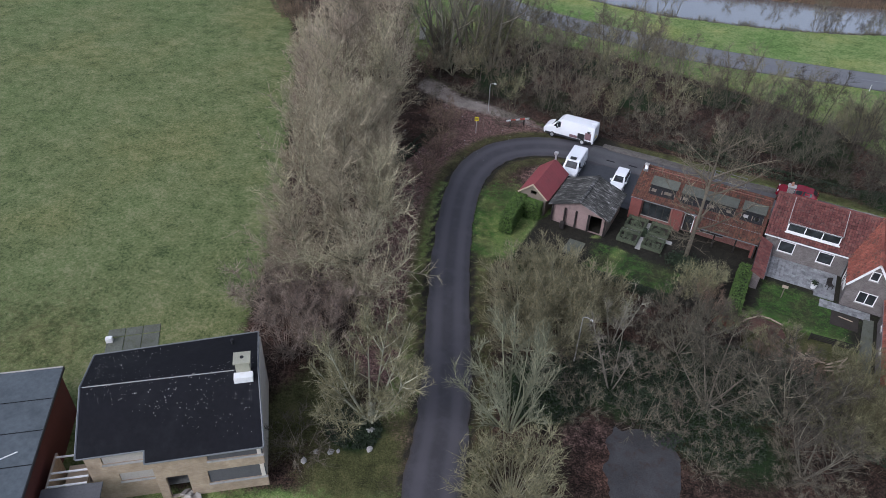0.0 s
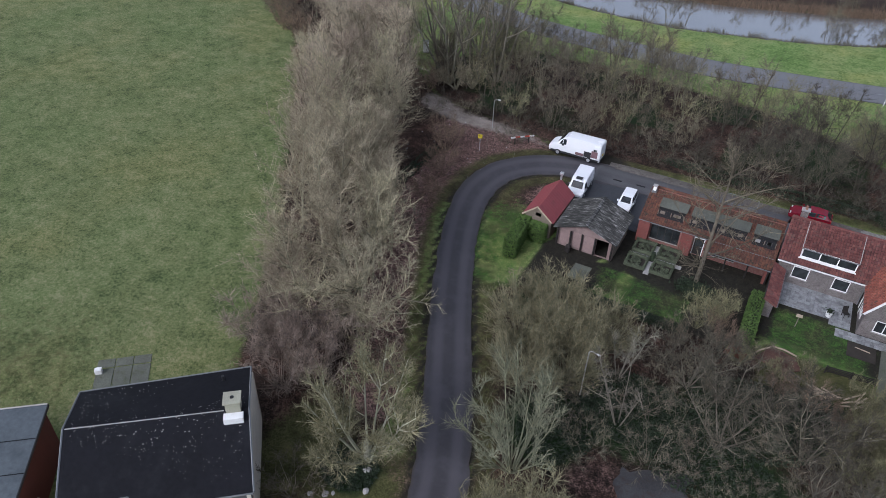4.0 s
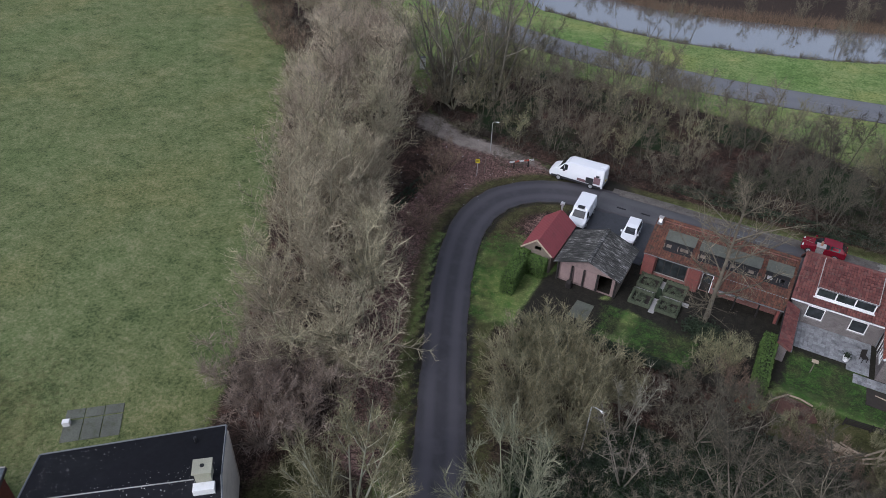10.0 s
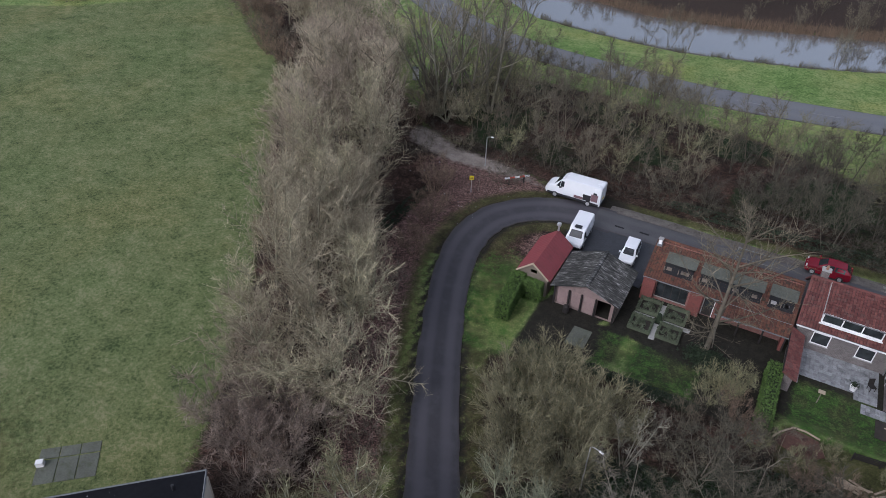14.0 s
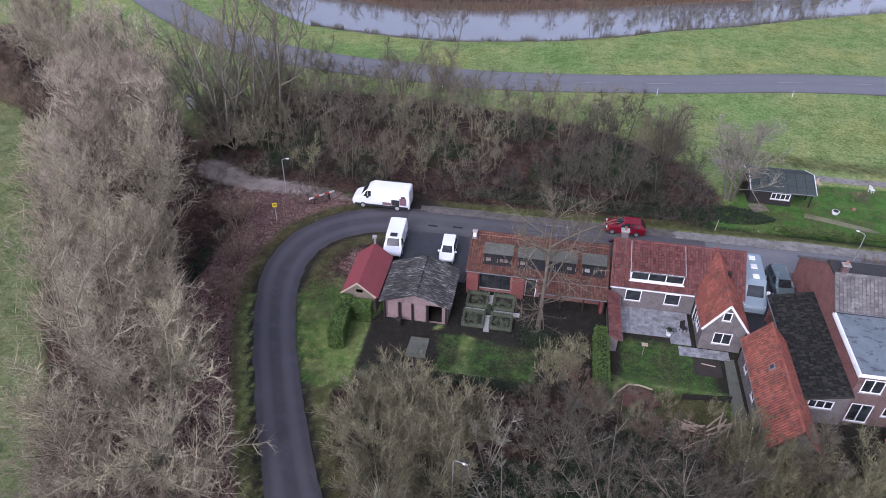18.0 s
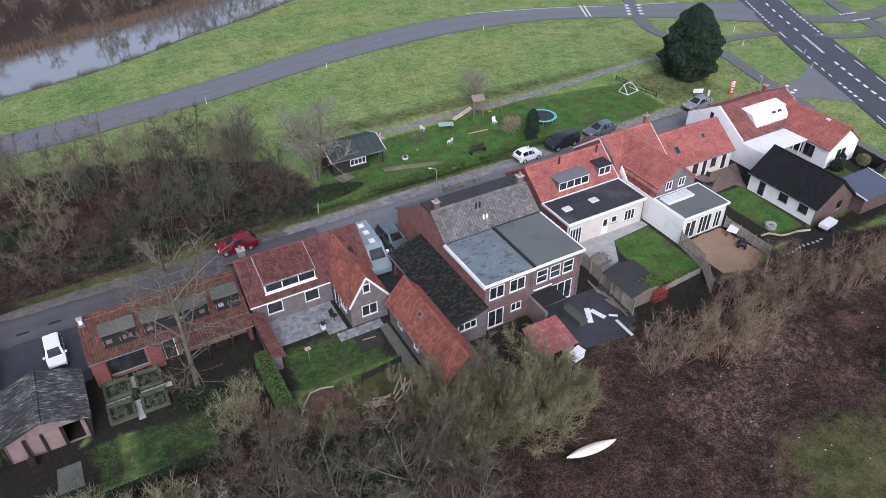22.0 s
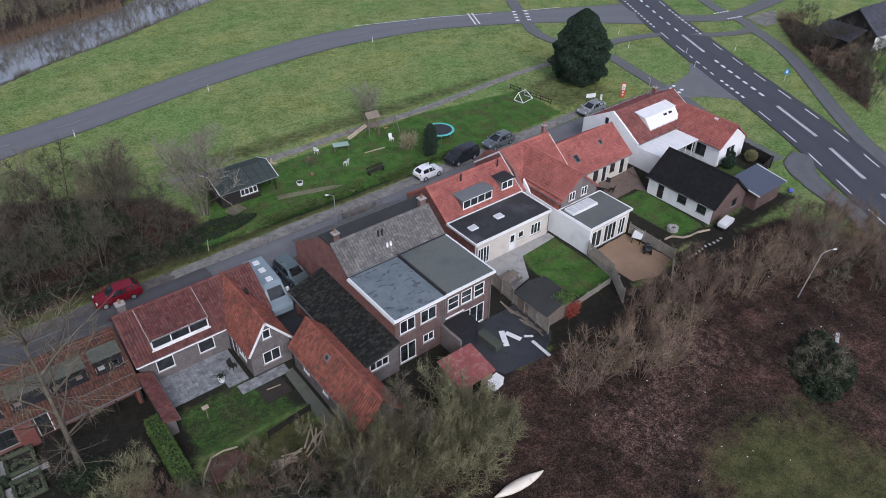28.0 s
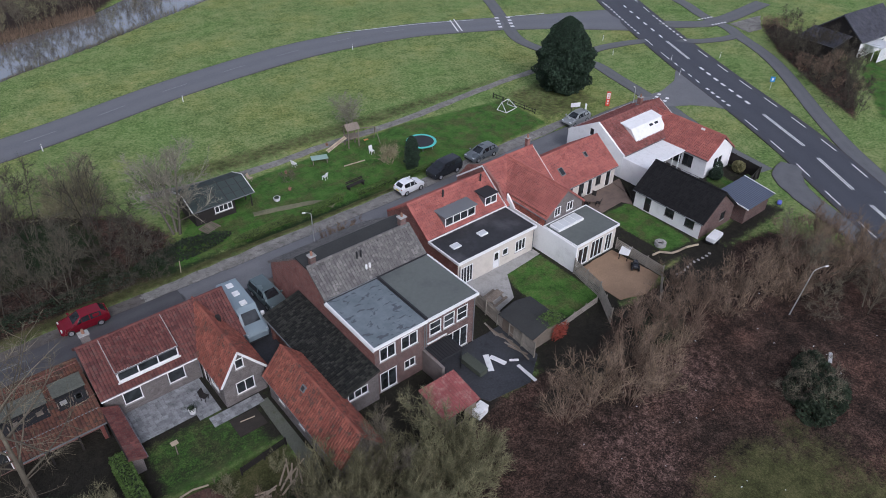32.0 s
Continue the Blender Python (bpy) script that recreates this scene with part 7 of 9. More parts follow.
TANGLE_T = [tree_kind("shrub", "dark leafless scrub, tangled and low", "shrub", M_bark_dark, M_bark_dark,
                      tree_meshes(600 + s, 2.8, 8, 65, 1.3, 0.1, 4, 4, 5, (30, 80), 0.1, 0.6, 0.025, 0.5)) for s in range(2)]
# TANGLE_T darkened the same way, its shade painted into the bark
GLOOM_T = [tree_kind("shrub", "tangled low leafless scrub, street-side shade put into its bark", "shrub", M_bark_blackish, M_bark_blackish, bare(k[5])) for k in TANGLE_T]
BIRCH_T = [tree_kind("tree", "tall airy bare tree with slender grey stems", "tree", M_bark_pale, M_bark_umber,
                     tree_meshes(700 + s, 17, 6, 32, 4.4, 0.25, 9, 5, 4, (22, 50), 0.4, 1.1, 0.21, 0.6, r3=0.015, r2=0.032)) for s in range(2)]
ORCHARD_T = [tree_kind("tree", "pale bare tree with a broad crown of fine twigs", "tree", M_bark_pale, M_bark_pale,
                       tree_meshes(800 + s, 7.5, 4, 24, 3.6, 0.25, 9, 9, 12, (35, 62), 0.3, 0.75, 0.14, 0.3, r3=0.0105)) for s in range(1)]
rt = random.Random(77)


def scatter(poly, gap, rs, margin=0.0, tries=4000, avoid=()):
    """Points inside a polygon, at least gap apart."""
    xs, ys = [p[0] for p in poly], [p[1] for p in poly]
    out = []
    for _ in range(tries):
        x, y = rs.uniform(min(xs), max(xs)), rs.uniform(min(ys), max(ys))
        if all((x - a) ** 2 + (y - b) ** 2 > gap * gap for a, b in out) and float(inside(np.array([x]), np.array([y]), poly)[0]) > margin:
            if not any(abs(x - ax) < w and abs(y - ay) < w for ax, ay, w in avoid):
                out.append((x, y))
    return out


# the belt between the field and the lane
for x, y in scatter([(-25, 37), (-25.8, 42), (-29.6, 48.5), (-35, 54.5), (-40.2, 64), (-43.6, 73), (-50.5, 86), (-65, 99), (-81, 108), (-82, 101), (-65.5, 87), (-57, 72), (-50.5, 61), (-42, 50), (-37, 42), (-32, 35)], 3.3, rt):
    s = rt.uniform(0.72, 0.9) if y < 42 else rt.uniform(0.85, 1.08)
    plant(rt.choice(BELT_T[2:] if y < 48 else BELT_T[2:] * 2 + BELT_T[:2] if y < 62 else BELT_T[:2] * 2 + BELT_T[2:]), x, y, s, rt.uniform(0, 360), group="trees of the belt")
for x, y in scatter(BELT, 5.5, rt, 0.5):
    if y < 98:
        plant(rt.choice(TANGLE_T + BUSH_T[:1]), x, y, rt.uniform(0.7, 1.1), rt.uniform(0, 360), group="scrub under the belt")
for x, y in ((-30.2, 31.5), (-28.6, 29.2), (-32.4, 34.8), (-27.2, 32.4), (-34.2, 38.0), (-29.8, 34.2), (-26.4, 35.0), (-25.8, 30.4), (-33.0, 32.6)):
    plant(DUN_T[rt.randrange(2)], x, y, rt.uniform(1.1, 1.4), rt.uniform(0, 360), group="brown shrubs at the edge of the field")
for x, y in scatter([(-70, 87), (-84, 100), (-100, 112), (-108, 113), (-123, 90), (-120.5, 89), (-107, 109), (-102, 110), (-87, 98), (-72.5, 85.5)], 2.3, rt):
    plant(rt.choice(BUSH_T + TANGLE_T), x, y, rt.uniform(0.9, 1.5), rt.uniform(0, 360), group="dark bushes along the far belt")
limb_tree = plant(LIMB_T, -18.9, 26.8, 1.22, 200, wide=0.9)
rod("bole", (0, 0, -0.2), (0.05, 0.03, 1.5), 0.3, M_bark_limb, limb_tree, 0.22, 10)
plant(BROAD_T, -27.6, 38.2, 1.05, 100)

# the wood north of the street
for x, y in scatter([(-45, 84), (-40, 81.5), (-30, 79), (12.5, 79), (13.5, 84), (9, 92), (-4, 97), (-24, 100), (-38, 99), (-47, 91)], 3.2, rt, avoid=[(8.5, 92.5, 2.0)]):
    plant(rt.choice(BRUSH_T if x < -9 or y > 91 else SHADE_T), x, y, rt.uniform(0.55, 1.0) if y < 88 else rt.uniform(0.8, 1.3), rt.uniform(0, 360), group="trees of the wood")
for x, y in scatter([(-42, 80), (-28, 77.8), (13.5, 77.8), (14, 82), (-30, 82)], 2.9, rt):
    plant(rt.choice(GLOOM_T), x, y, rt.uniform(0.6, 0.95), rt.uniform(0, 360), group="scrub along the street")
for x, y in ((-43.9, 85.4), (-41.2, 86.8), (-46.4, 88.0), (-38.6, 89.4)):
    plant(rt.choice(BIRCH_T), x, y, rt.uniform(0.9, 1.05), rt.uniform(0, 360), group="tall trees at the corner of the wood")
for x, y in ((-42, 83.5), (-45.5, 84.5), (-40.2, 85.0)):
    plant(BROAD_T, x, y, rt.uniform(0.45, 0.55), rt.uniform(0, 360), group="pale scrub at the corner of the wood")
plant(FAN_T[1], 9.6, 93.0, 1.0, 30)
plant(BRUSH_T[0], -18.5, 99.5, 1.0, 80)
plant(ORCHARD_T[0], 16.6, 83.3, 1.15, 0)
plant(ORCHARD_T[0], 43.8, 92.2, 0.62, 120)
for x, y, s in ((-23.5, 126.4, 0.7), (-27.2, 126.0, 0.6), (-20.8, 126.6, 0.65), (1.5, 132.6, 0.75), (4.0, 133.9, 0.5), (37.5, 150.3, 0.6), (41.5, 152.4, 0.55), (52.0, 156.6, 0.5)):
    plant(BRUSH_T[0], x, y, s, rt.uniform(0, 360), group="small trees by the water")
for x, y in ((-50.5, 129.5), (-53.5, 131.0), (-57, 130.5), (-56, 135), (-61, 136), (-60, 142), (-66, 140)):
    plant(BRUSH_T[rt.randrange(2)], x, y, rt.uniform(0.8, 1.05), rt.uniform(0, 360), group="brown trees at the end of the water")
GARDEN_T = tree_kind("tree", "tall bare garden tree, long low branches under an airy crown", "tree", M_bark_dark, M_bark_umber,
                     tree_meshes(905, 12.6, 1, 2, 4.4, 0.2, 28, 8, 7, (40, 85), 0.3, 0.8, 0.24, 0.1, shape=lambda t: 1.1 - 0.5 * t, r3=0.011))
plant(GARDEN_T, -3.3, 57.9, 1.0, 10)

# the thicket between the lane and the gardens
MOSSY_T = [tree_kind("willow", "bare mossy green-brown willow of many upright stems", "willow", M_bark_moss, M_bark_moss, bare(k[5])) for k in FAN_T]
AIRY_T = tree_kind("shrub", "airy olive-brown garden shrub, leafless", "shrub", M_bark_olive, M_bark_olive, bare(BUSH_T[1][5]))
for kind, x, y, s in ((GOBLET_T, -9.8, 31.0, 1.05), (FAN_T[1], -7.4, 25.8, 0.95), (FAN_T[1], -12.6, 39.0, 0.85), (FAN_T[0], -14.4, 43.4, 0.95), (FAN_T[1], -11.0, 44.6, 1.0), (FAN_T[0], -13.6, 47.2, 0.8), (FAN_T[1], -9.6, 40.8, 0.85), (FAN_T[0], -8.0, 45.4, 0.75),
                      (SLIM_T, -4.6, 38.6, 1.0), (SPREAD_T[1], 2.4, 40.5, 1.0), (SPREAD_T[0], 8.0, 42.0, 0.95), (SLIM_T, -6.0, 43.0, 0.8), (SPREAD_T[0], -1.0, 45.0, 0.75), (BUSH_T[0], 5.5, 47.6, 0.6),
                      (BUSH_T[1], 7.8, 47.4, 0.75), (MOSSY_T[0], 11.5, 42.5, 0.75), (MOSSY_T[0], 15.0, 43.0, 0.85), (MOSSY_T[1], 12.5, 46.0, 0.8), (MOSSY_T[1], 17.6, 41.0, 0.85), (MOSSY_T[1], 20.0, 43.5, 0.8), (MOSSY_T[0], 21.4, 42.0, 0.65),
                      (SPREAD_T[0], 9.5, 37.5, 0.85), (BRUSH_T[0], 0.5, 48.2, 0.6), (BRUSH_T[1], -3.0, 49.0, 0.5), (BRUSH_T[0], 16.0, 45.2, 0.8), (BRUSH_T[2], 20.0, 46.8, 0.6), (MOSSY_T[1], 15.6, 46.2, 0.7)):
    plant(kind, x, y, s, rt.uniform(0, 360), group="trees of the thicket")
for x, y in scatter([(-9, 34), (-10, 47), (3, 50), (12, 48), (12, 36), (4, 34)], 3.0, rt):
    plant(rt.choice(TANGLE_T), x, y, rt.uniform(0.6, 1.0), rt.uniform(0, 360), group="scrub of the thicket")
for x, y, s in ((27.4, 71.3, 0.62), (28.6, 71.3, 0.66), (29.8, 71.2, 0.62), (31.0, 71.1, 0.6), (9.6, 46.4, 0.6), (-0.5, 52.6, 0.7), (0.3, 50.8, 0.8)):
    plant(BUSH_T[1], x, y, s, rt.uniform(0, 360), wide=0.8, group="small bare shrubs")
for x, y, s, a in ((4.9, 49.4, 0.55, 250), (6.9, 51.2, 0.5, 170), (10.6, 50.8, 0.5, 300), (-1.0, 53.2, 1.0, 50), (-0.2, 54.4, 0.8, 120), (-2.0, 52.2, 0.9, 200), (2.0, 49.4, 0.7, 90)):
    plant(AIRY_T, x, y, s, a, wide=0.8, group="small bare shrubs")
PALE_T = tree_kind("shrub", "dry straw-coloured ornamental bush on the lawn", "shrub", M_reedpale, M_reedpale,
                   tree_meshes(950, 2.4, 16, 40, 0.7, 0.2, 4, 3, 5, (15, 40), 0.2, 0.4, 0.02, 0.25, r3=0.012))
plant(PALE_T, 42.6, 81.6, 1.0, 20)
plant(TANGLE_T[0], 31.0, 85.7, 0.45, 70)
plant(TANGLE_T[1], 24.5, 89.6, 0.4, 10)
# shrubs along the garden fences and round the leaf-strewn clearing
for x, y in scatter([(28, 43), (35, 41), (41, 43.5), (49, 44.5), (60, 42.5), (68, 42), (70, 36), (64, 35), (55, 40), (45, 40.5), (36, 38), (29, 40)], 2.7, rt, avoid=[(55, 36.7, 1.6), (54, 46, 5)]):
    plant(rt.choice(BUSH_T), x, y, rt.uniform(0.95, 1.45), rt.uniform(0, 360), wide=0.9, group="shrubs by the fences")
for x, y in scatter([(55, 37.5), (60, 40), (68, 40), (71, 33), (64, 26), (59, 24), (59, 30)], 2.6, rt, avoid=[(55, 36.7, 1.6), (57.5, 32, 2.4)]):
    plant(rt.choice(BRUSH_T[:2] + TANGLE_T + BUSH_T[:1]), x, y, rt.uniform(0.6, 0.95), rt.uniform(0, 360), group="scrub beyond the clearing")
for x, y, s in ((47.2, 30.2, 0.9), (49.2, 31.4, 0.8), (46.0, 31.6, 0.7)):
    plant(TANGLE_T[0], x, y, s, rt.uniform(0, 360), group="ivy-grown scrub in the clearing")
# hedge of shrubs beyond the main road, trees on the far bank
for x, y in scatter([(100.6, 51.9), (107, 54.4), (114, 58), (119.5, 60.8), (122.5, 65), (123.0, 70.6), (126.5, 75.6), (130, 80), (127.4, 82.0), (123.2, 78.4), (116.0, 72.0), (110.2, 64.8), (106.2, 59.6), (101.6, 54.8)], 1.75, rt):
    plant(rt.choice(GLOOM_T + SHADE_T + BUSH_T[:1]), x, y, rt.uniform(0.45, 0.75), rt.uniform(0, 360), group="shrubs beyond the main road")
for x, y in scatter([(10, 153.4), (20, 157.6), (33, 162.5), (60, 184), (45, 186), (20, 168), (8, 158)], 2.6, rt):
    plant(rt.choice(BRUSH_T), x, y, rt.uniform(0.55, 0.95), rt.uniform(0, 360), group="trees on the far bank")
for x, y, s in ((-14.5, 145.6, 0.5), (-6.0, 148.3, 0.6), (2.5, 151.0, 0.75), (4.2, 151.8, 0.7), (-33, 143.4, 0.45), (-39, 144.4, 0.5), (-26, 143.6, 0.35), (-44, 146, 0.6)):
    plant(BRUSH_T[1], x, y, s, rt.uniform(0, 360), group="trees on the far bank")
for x, y in scatter([(-70, 158), (-45, 153), (-5, 157), (10, 164), (0, 178), (-70, 172)], 5.0, rt):
    plant(rt.choice(BRUSH_T), x, y, rt.uniform(0.5, 0.8), rt.uniform(0, 360), group="trees on the far bank")


def leaves(name, pts, size, material, label, category, rs, flat=0.5, kind="stuff", parent=None):
    """Many small bent leaves at the given points."""
    p = np.array(pts, float)
    n = len(p)
    r = np.random.RandomState(rs)
    a = unit(r.randn(n, 3) * [1, 1, flat])
    b = unit(np.cross(a, unit(r.randn(n, 3) * [flat, flat, 1])))
    s = size * (0.6 + 0.8 * r.rand(n))[:, None]
    nn = np.cross(a, b)
    v = np.stack([p - a * s, p + b * s * 0.55 + nn * s * 0.2, p + a * s, p - b * s * 0.55 + nn * s * 0.2], 1)
    f = (np.arange(n) * 4)[:, None] + np.array([[0, 1, 2, 3]])
    me = mesh_of(name, v.reshape(-1, 3).tolist(), f.tolist())
    ob = put(name, me, material, parent)
    return tagged(ob, label, category, kind=kind)


def undergrowth():
    rs = np.random.RandomState(4)
    pts = []
    for x, y, rx, ry, n, h in ((-19.6, 25.6, 2.1, 1.8, 1800, 0.4), (-8.5, 36.5, 3, 4, 2500, 0.6), (-4, 40.5, 5, 3.5, 4500, 0.7), (4, 44, 5, 4, 4000, 0.8), (8, 46, 4, 3, 2500, 0.8), (2, 38, 5, 3, 2500, 0.5),
                               (16, 80, 5, 1.6, 2500, 0.9), (47.6, 30.4, 2.8, 2.4, 4200, 2.2), (50.0, 31.9, 1.9, 1.6, 1700, 2.0), (45.6, 29.4, 1.7, 1.4, 1300, 1.3), (-36.2, 62, 0.9, 6, 900, 1.0), (14, 44, 4, 3, 2500, 0.7), (44, 43.6, 2.5, 1, 1500, 0.9), (0, 79, 12, 1.4, 3500, 1.0)):
        a, q = rs.rand(n) * 6.283, np.sqrt(rs.rand(n))
        hgt = h * (1 - q * 0.7) * (0.4 + 0.6 * rs.rand(n)) * (0.5 + 0.5 * np.sin(a * 3 + x))
        pts.append(np.stack([x + rx * q * np.cos(a), y + ry * q * np.sin(a), hgt], -1))
    leaves("undergrowth", np.vstack(pts), 0.13, M_leaf, "dark green ivy and bramble under the trees", "undergrowth", 5)


undergrowth()
rsl = np.random.RandomState(71)
leaves("scraps", np.c_[rsl.uniform(28, 60, 70), rsl.uniform(27, 44, 70), rsl.uniform(-0.02, 0.03, 70)], 0.075, M_lampglass, "pale scraps and bleached leaves strewn over the clearing", "scraps", 72)
leaves("scraps", np.c_[rsl.uniform(-40, -27, 70), rsl.uniform(62, 78, 70), rsl.uniform(-0.02, 0.03, 70)], 0.07, M_lampglass, "pale scraps strewn over leaf litter by the bend", "scraps", 73)


def hedge(x0, x1, y0, y1, h, label, n, material=None, seed=1, rz=0.0, name="hedge", top=None):
    """A clipped hedge: twiggy core closed by leaves that stand out unevenly."""
    cx, cy = (x0 + x1) / 2, (y0 + y1) / 2
    e = thing(name, cx, cy, 0, rz, label, "hedge")
    w, d = (x1 - x0) / 2, (y1 - y0) / 2
    box("core", -w + 0.12, w - 0.12, -d + 0.12, d - 0.12, -0.05, h - 0.12, M_leaf, e, bevel=0.08)
    rs = np.random.RandomState(seed)
    area = np.array([4 * w * d, 4 * w * h, 4 * d * h])
    pts = []
    for k, m in enumerate((n * area / area.sum()).astype(int)):
        u, v, s = rs.uniform(-1, 1, m), rs.uniform(-1, 1, m), rs.choice((-1, 1), m)
        j = rs.uniform(-0.1, 0.06, m)
        if k == 0:
            pts.append(np.stack([u * w, v * d, h + j], -1))
        elif k == 1:
            pts.append(np.stack([u * w, s * (d + j), (v + 1) / 2 * h], -1))
        else:
            pts.append(np.stack([s * (w + j), u * d, (v + 1) / 2 * h], -1))
    tagged(leaves("leaves", np.vstack(pts), 0.09, material or M_hedge, "", "", seed, 0.7, parent=e), kind="stuff")
    return e


hedge(-20.75, -19.55, 52.6, 57.4, 2.0, "tall clipped green hedge beside the lane", 7000, seed=2, rz=5)
hedge(-19.55, -17.9, 56.3, 57.2, 1.9, "short return of the clipped hedge before the shed", 2600, seed=14)
hedge(1.5, 2.6, 50.8, 58.0, 1.5, "clipped green hedge between two gardens", 5000, seed=3)
hedge(-12.5, -2.5, 50.3, 51.0, 0.7, "low ragged green hedge at the end of the lawn", 3500, seed=6, material=M_leaf)
hedge(35.5, 47.5, 77.7, 78.2, 0.5, "low ragged hedge bordering the street garden", 2600, seed=7)
hedge(28.5, 33.5, 77.9, 78.7, 0.5, "short clipped hedge by the street", 2200, seed=8)
hedge(20.5, 27.5, 77.8, 78.6, 0.35, "rough grassy hedge bank by the street", 2600, seed=12, material=M_grass)
hedge(-16.9, -12.0, 49.8, 50.6, 0.9, "ragged hedge behind the sheds", 2500, seed=9, material=M_leaf)


def evergreen(name, x, y, height, radius, label, n, base=0.3, seed=1, power=0.7):
    """A dense conifer: trunk, dark inner mass of branches, and sprays standing off it unevenly."""
    e = thing(name, x, y, 0, 0, label, "tree")
    rod("trunk", (0, 0, -0.1), (0, 0, height * 0.5), radius * 0.09, M_bark_dark, e, radius * 0.04)
    rs = np.random.RandomState(seed)
    prof = lambda t: radius * np.minimum(1, (0.7 + t / 0.22 * 0.3)) * np.clip(1 - ((t - 0.25) / 0.76).clip(0, 1) ** 2.3, 0.02, 1) ** power
    t = rs.rand(n) ** 0.85
    a = rs.rand(n) * 6.283
    lobes = 1 + 0.1 * np.sin(a * 5 + t * 11) + 0.08 * np.sin(a * 11 - t * 19) + 0.07 * np.sin(a * 3 + t * 31)
    q = prof(t) * lobes * (1 - 0.35 * rs.rand(n) ** 2)
    pts = np.stack([q * np.cos(a), q * np.sin(a), base + t * (height - base)], -1)
    tagged(leaves("crown", pts, 0.17 if radius > 1 else 0.12, M_conifer, "", "", seed, 1.0, parent=e), kind="stuff")
    bm = bmesh.new()
    bmesh.ops.create_uvsphere(bm, u_segments=14, v_segments=12, radius=1)
    for v in bm.verts:
        tt = (v.co.z + 1) / 2
        w = float(prof(np.array([max(0.01, min(1, tt))]))[0]) * 0.72 / max(0.15, math.sqrt(max(0.02, 1 - v.co.z ** 2)))
        v.co = Vector((v.co.x * w, v.co.y * w, base + tt * (height - base) * 0.94))
    part("inner_mass", bm, M_conifer, e, smooth=True)
    return e


evergreen("conifer", 76.0, 84.2, 10.6, 3.9, "large dense dark green conifer by the crossing", 42000, 0.2, 3, 0.8)
evergreen("cypress", 43.9, 78.9, 4.3, 0.85, "small columnar dark cypress in the front garden", 3500, 0.1, 5, 0.5)


def reeds():
    rs = np.random.RandomState(9)
    n = 9000
    t = rs.rand(n)
    bank = np.array([(-90, 148), (-51, 145), (-39, 143.4), (-30, 141.5), (-16, 144), (-3, 148), (7.6, 151.5), (20, 156.5), (33, 161)])
    s = t * (len(bank) - 1)
    i = s.astype(int)
    p = bank[i] + (bank[np.minimum(i + 1, len(bank) - 1)] - bank[i]) * (s - i)[:, None]
    p[:, 1] += np.abs(rs.randn(n)) * 2.2 - 0.8
    k = len(p)
    lv = (np.c_[p, np.full(k, -0.6)], unit(np.c_[rs.randn(k, 2) * 0.16, np.ones(k)]), 1.1 + rs.rand(k) * 0.9, np.zeros((k, 3)), np.full(k, 0.03))
    v, f = tubes(lv, 1, 3)
    tagged(put("reeds", mesh_of("reeds", v.tolist(), f), M_reed), "tan dead reeds standing along the water's edge", "reeds", kind="stuff")


reeds()


def bank_sedge():
    """A thin dark fringe of sedge and dead stalks along the near bank."""
    rs = np.random.RandomState(19)
    n = 5200
    bank = np.array([(-47, 128.2), (-41, 127.2), (-31.4, 125.9), (-21.7, 125.8), (-12.4, 127.7), (-3, 130.1), (6.5, 134.1), (14.5, 138.6), (26.7, 143.4), (37, 148.8), (57, 158.2), (80, 169.6)])
    s = rs.rand(n) * (len(bank) - 1)
    i = s.astype(int)
    p = bank[i] + (bank[np.minimum(i + 1, len(bank) - 1)] - bank[i]) * (s - i)[:, None]
    p[:, 1] += rs.randn(n) * 0.35
    h = (0.25 + 0.75 * rs.rand(n)) * (0.6 + 0.9 * (np.sin(s * 9) > 0.2) + 1.2 * (p[:, 0] > 16) * rs.rand(n))
    lv = (np.c_[p, np.full(n, -0.35)], unit(np.c_[rs.randn(n, 2) * 0.25, np.ones(n)]), h, np.zeros((n, 3)), np.full(n, 0.03))
    v, f = tubes(lv, 1, 3)
    tagged(put("sedge", mesh_of("sedge", v.tolist(), f), M_sedge), "dark sedge and dead stalks fringing the near bank", "reeds", kind="stuff")


bank_sedge()

# ---- vehicles ----
M_graph = plain("purple_grey_graphic", (0.2, 0.12, 0.13), 0.3, 6, 0.5)
CAR = [(0.5, 0.32, 0.6, 0.62, 0.40, 0.34), (0.47, 0.2, 0.7, 0.73, 0.46, 0.4), (0.4, 0.18, 0.79, 0.82, 0.49, 0.44), (0.23, 0.18, 0.9, 0.94, 0.5, 0.45), (0.05, 0.18, 0.93, 1.41, 0.5, 0.36), (-0.12, 0.18, 0.95, 1.47, 0.5, 0.37),
       (-0.36, 0.18, 0.97, 1.4, 0.5, 0.36), (-0.465, 0.22, 0.98, 1.02, 0.48, 0.42), (-0.5, 0.36, 0.86, 0.9, 0.45, 0.4)]
BOXY = [(0.5, 0.32, 0.66, 0.68, 0.40, 0.34), (0.47, 0.2, 0.78, 0.81, 0.46, 0.41), (0.38, 0.18, 0.9, 0.93, 0.49, 0.45), (0.29, 0.18, 0.97, 1.02, 0.5, 0.45), (0.12, 0.18, 1.0, 1.5, 0.5, 0.39), (-0.05, 0.18, 1.0, 1.56, 0.5, 0.4),
        (-0.44, 0.18, 1.0, 1.52, 0.5, 0.4), (-0.485, 0.22, 1.0, 1.05, 0.49, 0.43), (-0.5, 0.36, 0.9, 0.94, 0.46, 0.41)]
